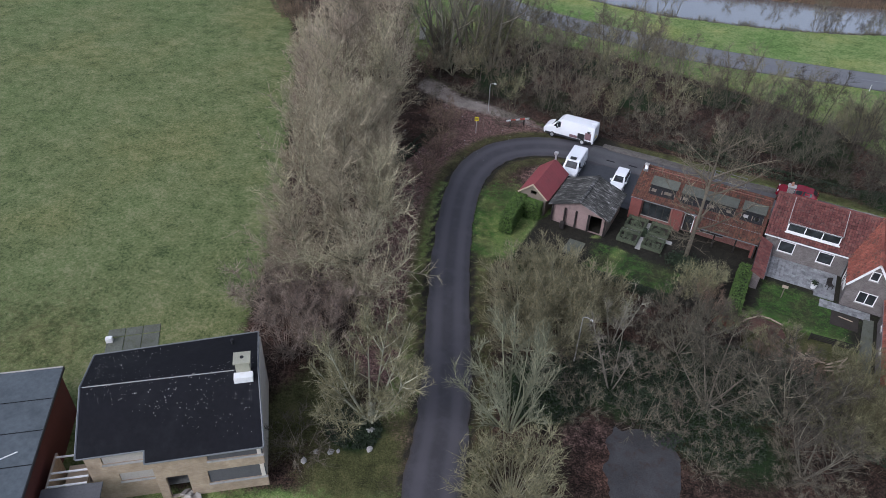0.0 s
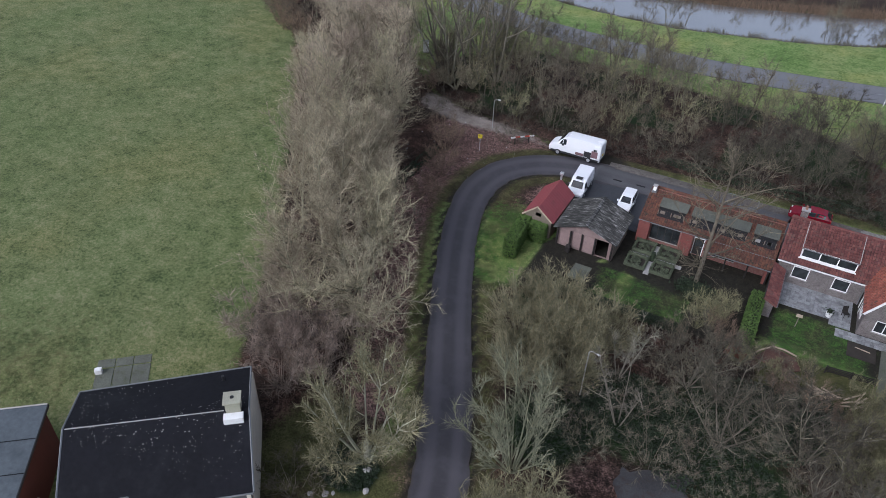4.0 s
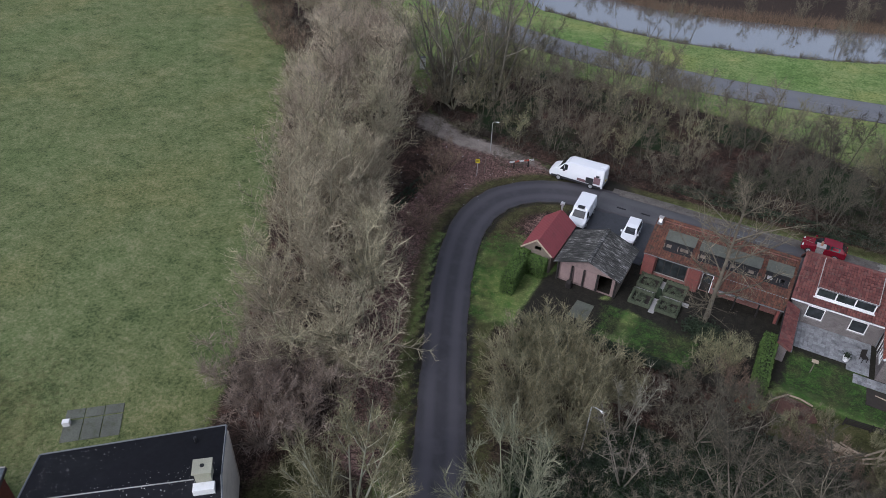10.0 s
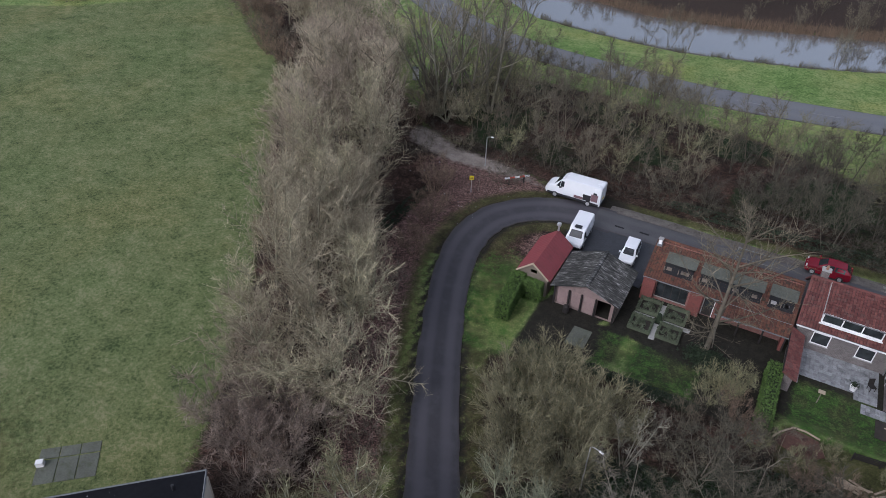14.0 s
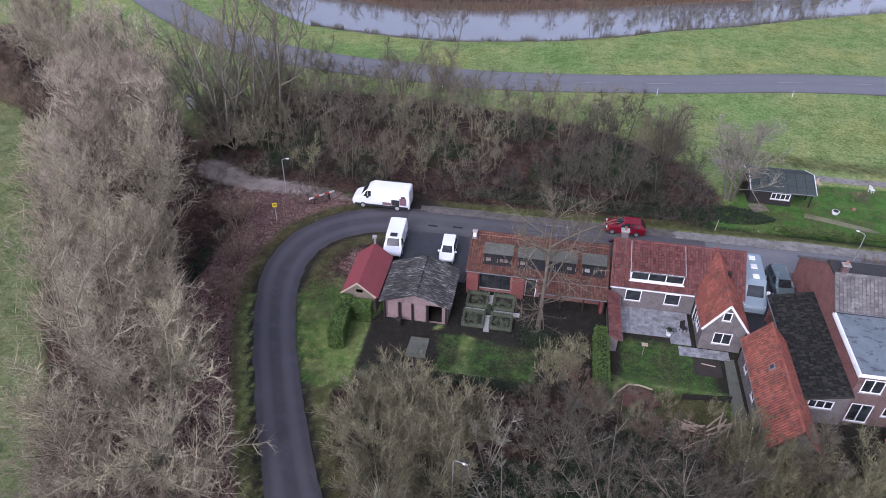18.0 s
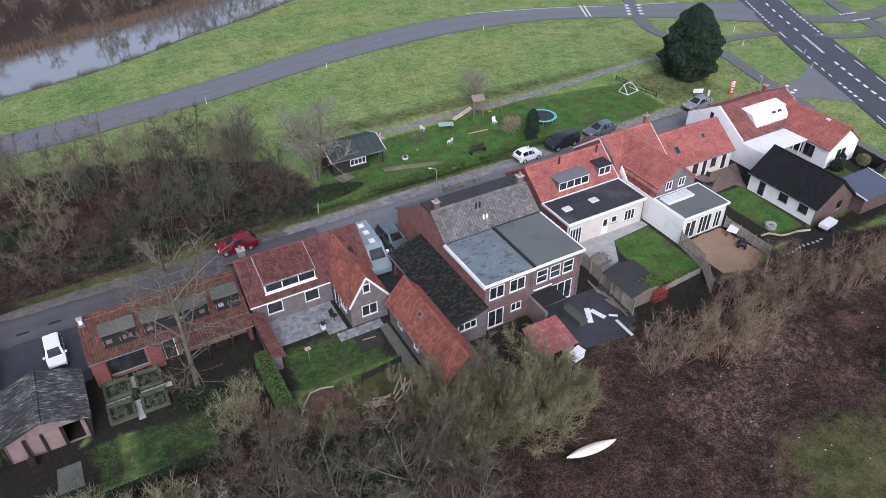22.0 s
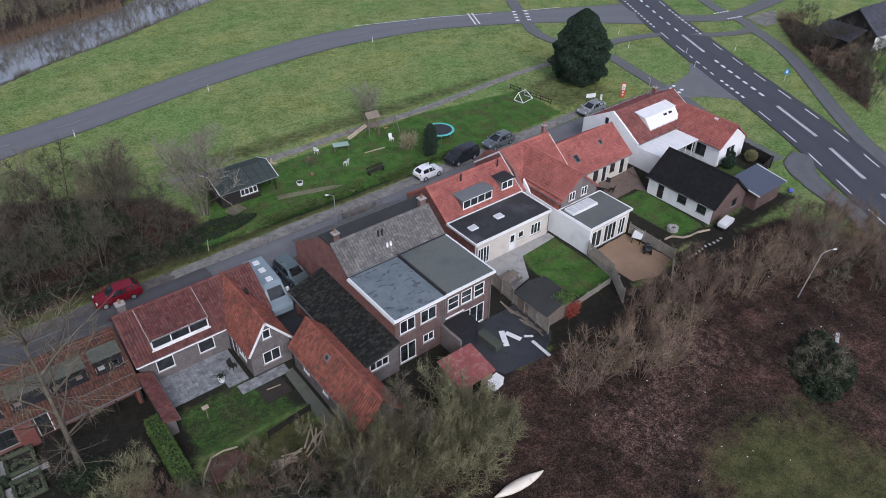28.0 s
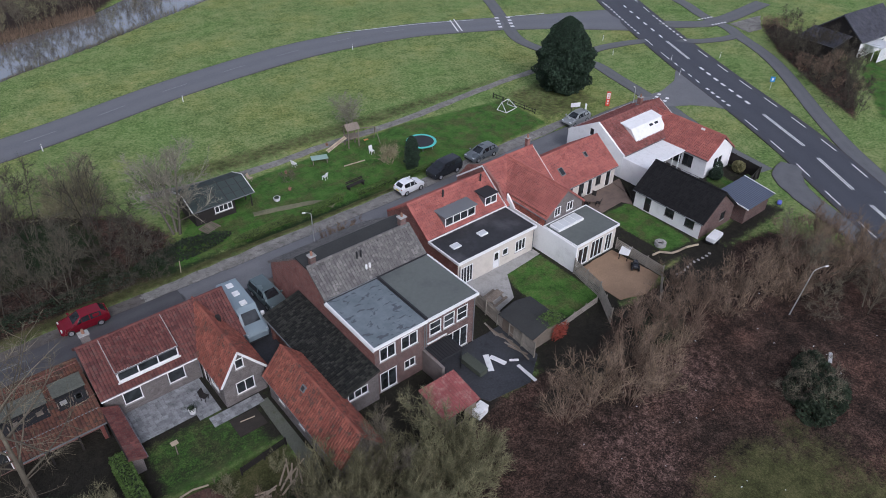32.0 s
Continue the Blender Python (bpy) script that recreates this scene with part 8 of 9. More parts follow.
VAN = [(0.5, 0.4, 0.6, 0.63, 0.42, 0.36), (0.48, 0.28, 0.72, 0.76, 0.47, 0.41), (0.44, 0.25, 0.82, 0.86, 0.49, 0.44), (0.35, 0.25, 0.93, 0.98, 0.5, 0.45), (0.23, 0.25, 0.97, 1.5, 0.5, 0.41), (0.16, 0.25, 0.98, 1.68, 0.5, 0.43),
       (-0.47, 0.25, 0.98, 1.7, 0.5, 0.44), (-0.49, 0.25, 0.98, 1.66, 0.49, 0.43), (-0.5, 0.35, 0.95, 1.6, 0.47, 0.41)]


def vehicle(name, x, y, rz, L, W, H, stations, paint, label, category, blind=False, z=0.05):
    """A car or van: lofted body, glazing, wheels with rims, lamps, bumpers, mirrors. Its front points along its own x."""
    e = thing(name, x, y, z, rz, label, category)
    k = H / max(s[3] for s in stations)
    secs = []
    for fx, z0, zb, zr, wb, wr in stations:
        X, z0, zb, zr, wb, wr = fx * L, z0 * min(k, 1.15), zb * k, zr * k, wb * W, wr * W
        secs.append([Vector((X, -wb * 0.93, z0)), Vector((X, -wb, z0 + (zb - z0) * 0.45)), Vector((X, -wb * 0.985, zb)), Vector((X, -wr, zr - 0.04)), Vector((X, -wr * 0.82, zr)),
                     Vector((X, wr * 0.82, zr)), Vector((X, wr, zr - 0.04)), Vector((X, wb * 0.985, zb)), Vector((X, wb, z0 + (zb - z0) * 0.45)), Vector((X, wb * 0.93, z0))])
    bm = bmesh.new()
    rows = [[bm.verts.new(p) for p in s] for s in secs]
    for a, b in zip(rows, rows[1:]):
        for i in range(10):
            j = (i + 1) % 10
            bm.faces.new((a[i], a[j], b[j], b[i]))
    bm.faces.new(rows[0][::-1]), bm.faces.new(rows[-1])
    bmesh.ops.recalc_face_normals(bm, faces=bm.faces)
    body = part("body", bm, paint, e, smooth=False)

    def pane(quad, inset=0.1, label=""):
        c = sum(quad, Vector()) / 4
        q = [p + (c - p) * inset for p in quad]
        n = (q[1] - q[0]).cross(q[2] - q[0]).normalized()
        if n.dot(c - Vector((0, 0, H * 0.4))) < 0:
            n = -n
        bm = bmesh.new()
        lo, hi = [bm.verts.new(p - n * 0.01) for p in q], [bm.verts.new(p + n * 0.012) for p in q]
        bm.faces.new(hi), bm.faces.new(lo[::-1])
        for i in range(4):
            bm.faces.new((lo[i], lo[(i + 1) % 4], hi[(i + 1) % 4], hi[i]))
        bmesh.ops.recalc_face_normals(bm, faces=bm.faces)
        part("windscreen" if label else "side_window", bm, M_carglass, body)

    pane([secs[3][4], secs[3][5], secs[4][5], secs[4][4]], 0.06, "front")
    if not blind:
        pane([secs[6][4], secs[6][5], secs[7][5], secs[7][4]], 0.1, "rear")
    for i2, i3 in ((2, 3), (7, 6)):
        pane([secs[3][i2] * 0.65 + secs[4][i2] * 0.35, secs[4][i2], secs[4][i3], secs[4][i3] * 0.9 + secs[3][i3] * 0.1], 0.12)
        if blind:
            pane([secs[4][i2], secs[5][i2], secs[5][i3] * 0.75 + secs[5][i2] * 0.25, secs[4][i3]], 0.14)
        else:
            pane([secs[4][i2], secs[5][i2], secs[5][i3], secs[4][i3]], 0.12)
            pane([secs[5][i2], secs[6][i2], secs[6][i3], secs[5][i3]], 0.1)
    r = 0.31 if H < 1.7 else 0.35
    for fx in (0.31, -0.29):
        for s in (-1, 1):
            c = Vector((fx * L, s * (W / 2 - 0.12), r - 0.04))
            wv = Vector((0, s * 0.13, 0))
            t = rod("wheel", c - wv, c + wv, r, M_black, e, sides=16)
            rod("rim", c + wv * 0.9, c + wv * 1.06, r * 0.62, M_steel, t, sides=12)
    for s in (-1, 1):
        box("headlight", L * 0.45, L * 0.478, s * W * 0.36 - 0.17, s * W * 0.36 + 0.17, 0.62 * k, 0.76 * k, M_lampglass, e)
        box("tail_light", -L * 0.488 - 0.02, -L * 0.47, s * W * 0.41 - 0.08, s * W * 0.41 + 0.08, 0.72 * k, 0.96 * k, M_taillight, e)
        box("wing_mirror", L * 0.2, L * 0.23 + 0.08, s * W * 0.56 - 0.09, s * W * 0.56 + 0.09, 0.95 * k, 0.95 * k + 0.17, M_trim if blind else paint, e, bevel=0.03)
    box("bumper", L * 0.47, L * 0.505, -W * 0.4, W * 0.4, 0.28, 0.5, M_trim, e, bevel=0.04)
    box("bumper", -L * 0.505, -L * 0.475, -W * 0.42, W * 0.42, 0.3, 0.55, M_trim, e, bevel=0.04)
    box("number_plate", -L * 0.508, -L * 0.5, -0.26, 0.26, 0.62 * k, 0.62 * k + 0.11, M_yellow, e, bevel=0)
    return e


def rest(e, items):
    for it in items:
        box(it[0], *it[1:7], it[7], e)


v1 = vehicle("van", -21.25, 74.9, 180, 6.35, 2.05, 2.5, VAN, M_carwhite, "long white high-roofed delivery van with dark graphics", "van", True, 0.03)
for x0, x1, z0, z1, mt in ((-2.85, -2.1, 0.75, 1.6, M_graph), (-2.08, -1.2, 0.62, 1.35, M_trim), (-1.18, -0.2, 0.62, 0.95, M_graph), (-2.7, -2.3, 1.62, 1.85, M_trim)):
    box("side_graphic", x0, x1, 1.02, 1.035, z0, z1, mt, v1, bevel=0)
box("sill_trim", -3.0, 2.9, 1.0, 1.04, 0.3, 0.56, M_trim, v1)
v2 = vehicle("van", -18.2, 67.75, -87, 4.7, 1.85, 1.9, VAN, M_carwhite, "white panel van with a dark roof hatch", "van", True)
box("roof_hatch", 0.55, 1.1, -0.35, 0.35, 1.91, 1.97, M_trim, v2)
vehicle("car", -12.75, 67.2, -88, 3.4, 1.5, 1.5, BOXY, M_carwhite, "small white van-like car parked behind the shed", "car")
vehicle("car", 4.75, 74.75, 178, 4.1, 1.75, 1.48, CAR, M_carred, "bright red hatchback parked on the gravel", "car")
c = vehicle("camper_van", 15.75, 66.4, -92, 6.3, 2.1, 2.65, VAN, M_camper, "pale blue camper van with roof vents", "camper", True)
for x in (-2.2, -0.9, 0.6):
    rest(c, [("roof_vent", x - 0.28, x + 0.28, -0.25, 0.3, 2.63, 2.76, M_paint)])
box("side_mirror_cover", 1.55, 1.75, 1.02, 1.32, 1.5, 1.9, M_paint, c)
vehicle("car", 18.9, 68.0, -87, 4.2, 1.75, 1.5, BOXY, M_cargreen, "grey-green estate car beside the camper", "car")
vehicle("car", 40.7, 75.2, 3, 3.45, 1.6, 1.5, CAR, M_carwhite, "small white hatchback on the verge", "car")
vehicle("car", 46.3, 75.75, 184, 4.5, 1.85, 1.75, BOXY, M_carblack, "black people carrier parked on the verge", "car")
vehicle("car", 52.5, 76.0, 183, 4.5, 1.8, 1.5, CAR, M_cargrey, "grey estate car parked on the verge", "car")
vehicle("car", 69.1, 75.3, 183, 4.4, 1.78, 1.5, CAR, M_carsilver, "silver saloon car parked near the crossing", "car")

# ---- yards, gardens and street things ----
patch("pavement", [(-20.2, 70.6), (-19.0, 68.5), (-18.9, 63.4), (-10.5, 63.2), (-10.5, 66.3), (2.6, 66.3), (2.6, 70.9), (-17, 70.9)], M_tarmac, "dark wet parking yard by the sheds", "yard", z=0.012, rag=0.15)
patch("pavement", [(14.3, 58.2), (16.9, 58.2), (16.9, 63.2), (20.05, 63.2), (20.05, 70.6), (14.3, 70.6)], M_tarmac, "grey drive between two houses", "drive", z=0.014)
patch("pavement", [(2.6, 69.2), (14.2, 69.2), (14.2, 70.7), (2.6, 70.7)], M_brickpave, "narrow brick pavement before the houses", "pavement", z=0.01)
patch("pavement", [(20.1, 68.9), (62, 70.6), (74, 71.2), (74, 71.6), (62, 71.1), (20.1, 70.7)], M_brickpave, "brick pavement before the houses", "pavement", z=0.01)
patch("pavement", [(24.9, 52.1), (33.3, 52.1), (33.2, 47.4), (30.5, 45.6), (26.6, 46.2), (25.2, 49.4)], M_tarmac, "dark asphalt back yard littered with boards", "yard", z=0.01, rag=0.1)
patch("pavement", [(33.4, 53.3), (36.9, 54.1), (38.8, 57.0), (43.7, 57.4), (43.7, 58.35), (33.5, 58.35)], M_concrete, "pale concrete terrace", "terrace", z=0.012)
patch("pavement", [(44.4, 53.2), (50.0, 53.2), (50.3, 47.6), (47.2, 46.7), (44.4, 47.6)], M_sand, "trodden sandy back yard", "yard", z=0.008, rag=0.15)
patch("pavement", [(51.0, 61.8), (60.5, 61.8), (59.8, 58.6), (54.0, 58.4), (51.0, 58.6)], M_brickpave, "mossy paved terrace", "terrace", z=0.01)
patch("pavement", [(60.6, 62.0), (61.9, 62.0), (59.8, 58.7), (58.6, 57.4), (58.0, 58.6), (60.0, 59.0)], M_brickpave, "brown brick path between the cottages", "path", z=0.014)
patch("pavement", [(62.4, 58.7), (69.7, 58.7), (69.7, 56.2), (65.0, 56.4), (64.7, 57.5)], M_slab, "paved veranda floor", "terrace", z=0.01)
patch("pavement", [(-14.1, 52.9), (-12.4, 52.9), (-12.4, 55.2), (-14.0, 55.2)], M_oldslab, "mossy concrete slab on the earth", "slab", z=0.03)
patch("pavement", [(12.1, 48.0), (13.2, 48.0), (13.2, 57.4), (12.4, 57.4)], M_oldslab, "mossy paved path beside the barn", "path", z=0.01)
patch("pavement", [(-3.6, 34.9), (1.4, 36.9), (2.4, 31.0), (-1.6, 28.8)], M_hard, "old asphalt hard standing among the trees", "hard standing", z=0.004, rag=0.9)
patch("pavement", [(122.6, 85.4), (131.5, 84.6), (124.8, 80.4), (121.2, 80.7)], M_gravel, "pale gravel forecourt", "forecourt", z=0.02, rag=0.2)

# terrace of the grey house: single slabs, unevenly stained
terrace = thing("terrace", 0, 0, label="stained grey paving slabs behind the grey house", category="terrace")
terrace["kind"] = "structure"
slab_me = None
for i in range(19):
    for j in range(12):
        x, y = 3.48 + i * 0.345, 58.7 + j * 0.345
        if x > 9.7 or (y < 59.2 and x < 8.2):
            continue
        if slab_me is None:
            slab_ob = box("slab", -0.165, 0.165, -0.165, 0.165, -0.1, 0.02, M_slab, terrace, bevel=0.012)
            slab_me = slab_ob.data
        else:
            slab_ob = put("slab", slab_me, None, terrace)
        slab_ob.matrix_basis = pose(x, y, 0.004 * ((i * 7 + j * 3) % 4), 0.4 * ((i + j) % 3 - 1), 0, 1.2 * ((i * 5 + j) % 3 - 1))
for i in range(12):
    for j in range(3):
        slab_ob = put("slab", slab_me, None, terrace)
        slab_ob.matrix_basis = pose(8.9 + i * 0.345, 57.4 + j * 0.345, 0.004 * ((i + j) % 3))


def fence(name, a, b, h, label, material=None, gap=0.14, slat=0.12, post_every=1.8, kind="fence", lie=False):
    """A timber fence: posts, rails and upright slats (or level boards)."""
    material = material or M_slat
    a, b = Vector((*a, 0)), Vector((*b, 0))
    d = b - a
    ang = math.degrees(math.atan2(d.y, d.x))
    e = thing(name, a.x, a.y, 0, ang, label, kind)
    L = d.length
    n = max(1, round(L / post_every))
    for i in range(n + 1):
        x = L * i / n
        box("post", x - 0.05, x + 0.05, -0.05, 0.05, -0.1, h + 0.06, material, e, bevel=0.01)
    if lie:
        k = int(h / 0.17)
        for i in range(k):
            z = 0.06 + i * (h - 0.06) / k
            box("board", 0, L, -0.075, -0.052, z, z + (h / k) * 0.66, material, e, bevel=0)
    else:
        for z in (h * 0.25, h * 0.8):
            box("rail", 0, L, 0.052, 0.09, z - 0.04, z + 0.04, material, e, bevel=0)
        me = None
        k = int(L / gap)
        for i in range(k):
            m = pose((i + 0.5) * L / k, 0.105, 0, 0, 0, 0)
            if me is None:
                ob = box("slat", -slat / 2, slat / 2, -0.011, 0.011, 0, h, material, e, bevel=0)
                me = ob.data
            else:
                ob = put("slat", me, None, e)
            ob.matrix_basis = m
    return e


fence("fence", (33.3, 55.6), (32.7, 47.4), 1.6, "weathered upright-board fence by the yard")
fence("fence", (44.0, 53.1), (43.2, 49.2), 1.8, "tall weathered board fence below the white wall", lie=True)
fence("fence", (43.2, 49.2), (41.2, 46.2), 1.7, "tall weathered board fence stepping down the slope", lie=True)
fence("fence", (35.6, 48.4), (42.4, 48.8), 0.8, "low weathered board fence at the end of the lawn", lie=True)
fence("fence", (50.5, 53.2), (50.4, 47.4), 1.3, "weathered board fence beside the lawn", lie=True)
fence("fence", (50.4, 47.4), (47.2, 45.2), 1.3, "weathered board fence behind the sandy yard", lie=True)
fence("fence", (12.1, 52.5), (8.4, 52.1), 0.7, "low rail fence at the end of the lawn", M_dark, lie=True)
fence("fence", (71.2, 51.0), (75.0, 51.7), 1.6, "dark slatted garden fence", M_dark, gap=0.11)
fence("fence", (75.0, 51.7), (75.8, 57.2), 1.6, "dark slatted garden fence by the verge", M_dark, gap=0.11)
fence("fence", (65.6, 88), (66.6, 80.6), 0.7, "row of short garden posts", M_dark, gap=1.0, slat=0.05)


def clipped_parterre():
    """Four box-edged beds with paths between."""
    for i, (x, y) in enumerate(((-8.95, 60.9), (-6.55, 60.9), (-9.0, 58.3), (-6.55, 58.3))):
        e = thing("flower_bed", x, y, 0, 0, "square bed edged and patterned with clipped box", "flower bed", "clipped garden beds")
        box("soil", -0.95, 0.95, -0.95, 0.95, -0.05, 0.05, M_soilpatch, e)
        for nm, b in (("edging", (-1.0, 1.0, -1.0, -0.78)), ("edging", (-1.0, 1.0, 0.78, 1.0)), ("edging", (-1.0, -0.78, -0.78, 0.78)), ("edging", (0.78, 1.0, -0.78, 0.78))):
            box(nm, *b, 0.0, 0.34, M_box, e, bevel=0.05)
        rs = np.random.RandomState(20 + i)
        pts = []
        for k in range(9):
            cx, cy = rs.uniform(-0.6, 0.6, 2)
            pts.append(np.c_[cx + rs.randn(60) * 0.1, cy + rs.randn(60) * 0.1, 0.1 + rs.rand(60) * 0.3])
        pts.append(np.c_[rs.choice((-0.9, 0.9), 300) + rs.randn(300) * 0.06, rs.uniform(-1, 1, 300), 0.3 + rs.rand(300) * 0.12])
        pts.append(np.c_[rs.uniform(-1, 1, 300), rs.choice((-0.9, 0.9), 300) + rs.randn(300) * 0.06, 0.3 + rs.rand(300) * 0.12])
        leaves("leaves", np.vstack(pts), 0.075, M_box, "", "", 30 + i, 0.8, parent=e)
    p = thing("garden_path", 0, 0, label="pale stone paths crossing between the beds", category="path")
    for b in ((-10.0, -8.1, 59.35, 59.85), (-7.4, -5.0, 59.35, 59.85), (-8.0, -7.5, 60.0, 61.9), (-8.0, -7.5, 57.0, 59.1)):
        box("paving", *b, -0.06, 0.03, M_concrete, p)
    rod("sundial", (-7.75, 59.55, 0), (-7.75, 59.55, 0.8), 0.3, M_leaf, tagged(thing("topiary", 0, 0), "round clipped box bush at the crossing", "bush"), 0.2, 10)


M_box = plain("clipped_box_leaves", (0.085, 0.1, 0.062), 0.4, 3, 0.7, islands=0.4)
M_soilpatch = plain("dark_garden_soil", (0.04, 0.034, 0.028), 0.4, 4, 0.95)
clipped_parterre()
b = thing("shrub", -3.1, 56.7, 0, 0, "low dark evergreen bush round the tree foot", "shrub")
rsb = np.random.RandomState(3)
q = rsb.randn(1800, 3) * [0.75, 0.55, 0.35]
leaves("leaves", np.c_[q[:, 0], q[:, 1], np.abs(q[:, 2]) + 0.05], 0.13, M_leaf, "", "", 41, 0.8, parent=b)


def lamp_post(x, y, h, arm, ang, label, lean=0.0):
    e = thing("street_lamp", x, y, 0, ang, label, "street lamp")
    rod("pole", (0, 0, -0.1), (lean, 0, h), 0.06, M_steel, e, 0.04)
    bm = bmesh.new()
    bend = [(lean + arm * (1 - math.cos(q)), 0, h + 0.45 * arm * math.sin(q)) for q in [k * math.pi / 10 for k in range(6)]]
    for p, q in zip(bend, bend[1:]):
        add_rod(bm, p, q, 0.03, sides=6)
    part("arm", bm, M_steel, e)
    z = h + 0.45 * arm
    box("lamp_head", lean + arm - 0.03, lean + arm + 0.3, -0.07, 0.07, z - 0.06, z + 0.06, M_paint, e, bevel=0.03)
    return e


lamp_post(25.9, 71.2, 4.8, 0.55, 150, "grey street lamp on a slim pole by the gravel")
lamp_post(55.0, 36.7, 4.7, 1.1, -25, "leaning steel lamp post with a bent arm in the scrub", 0.7)
lamp_post(-8.0, 39.7, 4.8, 0.7, -20, "steel lamp post among the trees")
lamp_post(-32.8, 76.0, 3.6, 0.5, 10, "slim lamp post by the muddy track")
lamp_post(78.2, 73.0, 3.2, 0.3, 60, "dark lamp post by the crossing")

s = thing("sign", -31.6, 69.9, 0, 25, "small yellow warning sign on a post among fallen leaves", "sign")
rod("post", (0, 0, -0.1), (0, 0, 2.0), 0.035, M_steel, s)
box("plate", -0.24, 0.24, -0.05, -0.02, 1.6, 2.1, M_yellow, s)
for z in (1.75, 1.9):
    box("writing", -0.18, 0.18, -0.058, -0.051, z, z + 0.07, M_trim, s, bevel=0)
s = thing("sign_post", -31.0, 70.6, 0, 0, "thin bare post beside the yellow sign", "post")
rod("post", (0, 0, -0.1), (0.05, 0, 2.3), 0.03, M_wood, s)
bar = thing("barrier", -27.9, 74.1, 0, 44, "red and white barrier bar on two dark posts", "barrier")
for i in range(5):
    box("bar_red" if i % 2 else "bar_white", -1.5 + i * 0.6, -0.9 + i * 0.6, -0.05, 0.05, 0.82, 1.0, M_signred if i % 2 else M_paint, bar)
for x in (-0.9, 0.9):
    box("post", x - 0.07, x + 0.07, 0.06, 0.18, -0.1, 0.95, M_dark, bar)
pl = thing("marker_pillar", 76.6, 76.1, 0, -48, "red and white pillar sign beside the crossing", "sign")
box("pillar", -0.28, 0.28, -0.1, 0.1, 0, 2.15, M_signred, pl)
box("face_panel", -0.22, 0.22, -0.13, -0.105, 1.15, 2.0, M_paint, pl)
for z in (1.3, 1.5, 1.7):
    box("writing", -0.13, 0.13, -0.138, -0.131, z, z + 0.08, M_signred, pl, bevel=0)
for z in (0.3, 0.7):
    box("badge", -0.12, 0.12, -0.13, -0.105, z, z + 0.22, M_paint, pl)
nb = thing("notice_board", 71.2, 77.4, 0, -25, "white notice board on two posts at the garden edge", "sign")
box("board", -0.7, 0.7, -0.04, 0.04, 0.9, 1.5, M_paint, nb)
for x in (-0.5, 0.5):
    box("post", x - 0.04, x + 0.04, 0.05, 0.12, -0.1, 1.4, M_dark, nb)
nb = thing("bollard", 73.0, 77.0, 0, 0, "white painted post by the verge", "bollard")
rod("post", (0, 0, -0.1), (0, 0, 1.0), 0.14, M_paint, nb)
bs = thing("sign", 100.7, 64.9, 0, -58, "blue traffic sign on a grey post in the verge", "sign")
rod("post", (0, 0, -0.1), (0, 0, 1.9), 0.035, M_steel, bs)
box("plate", -0.32, 0.32, -0.05, -0.02, 1.2, 2.0, M_signblue, bs)
box("symbol", -0.12, 0.12, -0.058, -0.051, 1.4, 1.8, M_paint, bs, bevel=0)
for i, (x, y) in enumerate(((98.5, 81.0), (106.1, 76.9), (94.4, 76.5), (96.8, 93.9), (92.8, 88.4), (10.7, 110.4), (60, 116.0), (30, 113.6), (-20, 106.6))):
    rp = thing("reflector_post", x, y, 0, 30, "white plastic reflector post in the verge", "post", "reflector posts")
    box("post", -0.05, 0.05, -0.035, 0.035, -0.1, 0.9, M_paint, rp)
    box("band", -0.055, 0.055, -0.04, 0.04, 0.68, 0.78, M_trim, rp, bevel=0)
tp = thing("post", 14.3, 76.9, 0, 0, "pale leaning wooden post on the verge", "post")
rod("shaft", (0, 0, -0.1), (0.1, 0, 1.2), 0.05, M_plank, tp)
for x, y in ((-15.1, 71.8), (-12.5, 72.0)):
    mh = thing("drain_cover", x, y, 0.066, 0, "dark iron drain cover in the street", "drain cover", "drain covers")
    box("plate", -0.5, 0.5, -0.12, 0.12, 0, 0.012, M_black, mh, bevel=0)


# the front gardens across the street
def play_tower():
    e = thing("climbing_frame", 41.6, 88.4, 0, -8, "weathered timber climbing tower with slide and swing", "playground")
    for x in (-0.7, 0.7):
        for y in (-0.6, 0.6):
            box("post", x - 0.06, x + 0.06, y - 0.06, y + 0.06, -0.1, 2.6, M_wood, e)
    box("platform", -0.8, 0.8, -0.7, 0.7, 1.2, 1.28, M_wood, e)
    for s in (-1, 1):
        bm = bmesh.new()
        add_box(bm, -0.9, 0.9, 0, 1.0, 0, 0.04, m=pose(0, 0, 3.0, -35 if s > 0 else -145, 0, 0))
        part("roof_board", bm, M_wood, e)
    bm = bmesh.new()
    add_box(bm, -2.9, 0, -0.25, 0.25, -0.03, 0.03, 0.01, m=pose(-0.8, 0, 1.25, 0, -27, 0))
    sl = part("slide", bm, M_plank, e)
    for y in (-0.26, 0.26):
        bm = bmesh.new()
        add_box(bm, -2.9, 0, y - 0.02, y + 0.02, -0.03, 0.14, m=pose(-0.8, 0, 1.25, 0, -27, 0))
        part("side_rail", bm, M_plank, sl)
    rod("swing_beam", (0.7, 0, 2.1), (3.0, -0.6, 2.1), 0.06, M_wood, e)
    for y in (-1.4, 0.4):
        rod("swing_leg", (3.0, -0.6, 2.1), (3.3, y, 0), 0.05, M_wood, e)
    for x in (1.6, 2.0):
        rod("swing_rope", (x, -0.35, 2.1), (x, -0.35, 0.45), 0.012, M_trim, e)
    box("swing_seat", 1.5, 2.1, -0.5, -0.2, 0.42, 0.47, M_orange_plain, e)


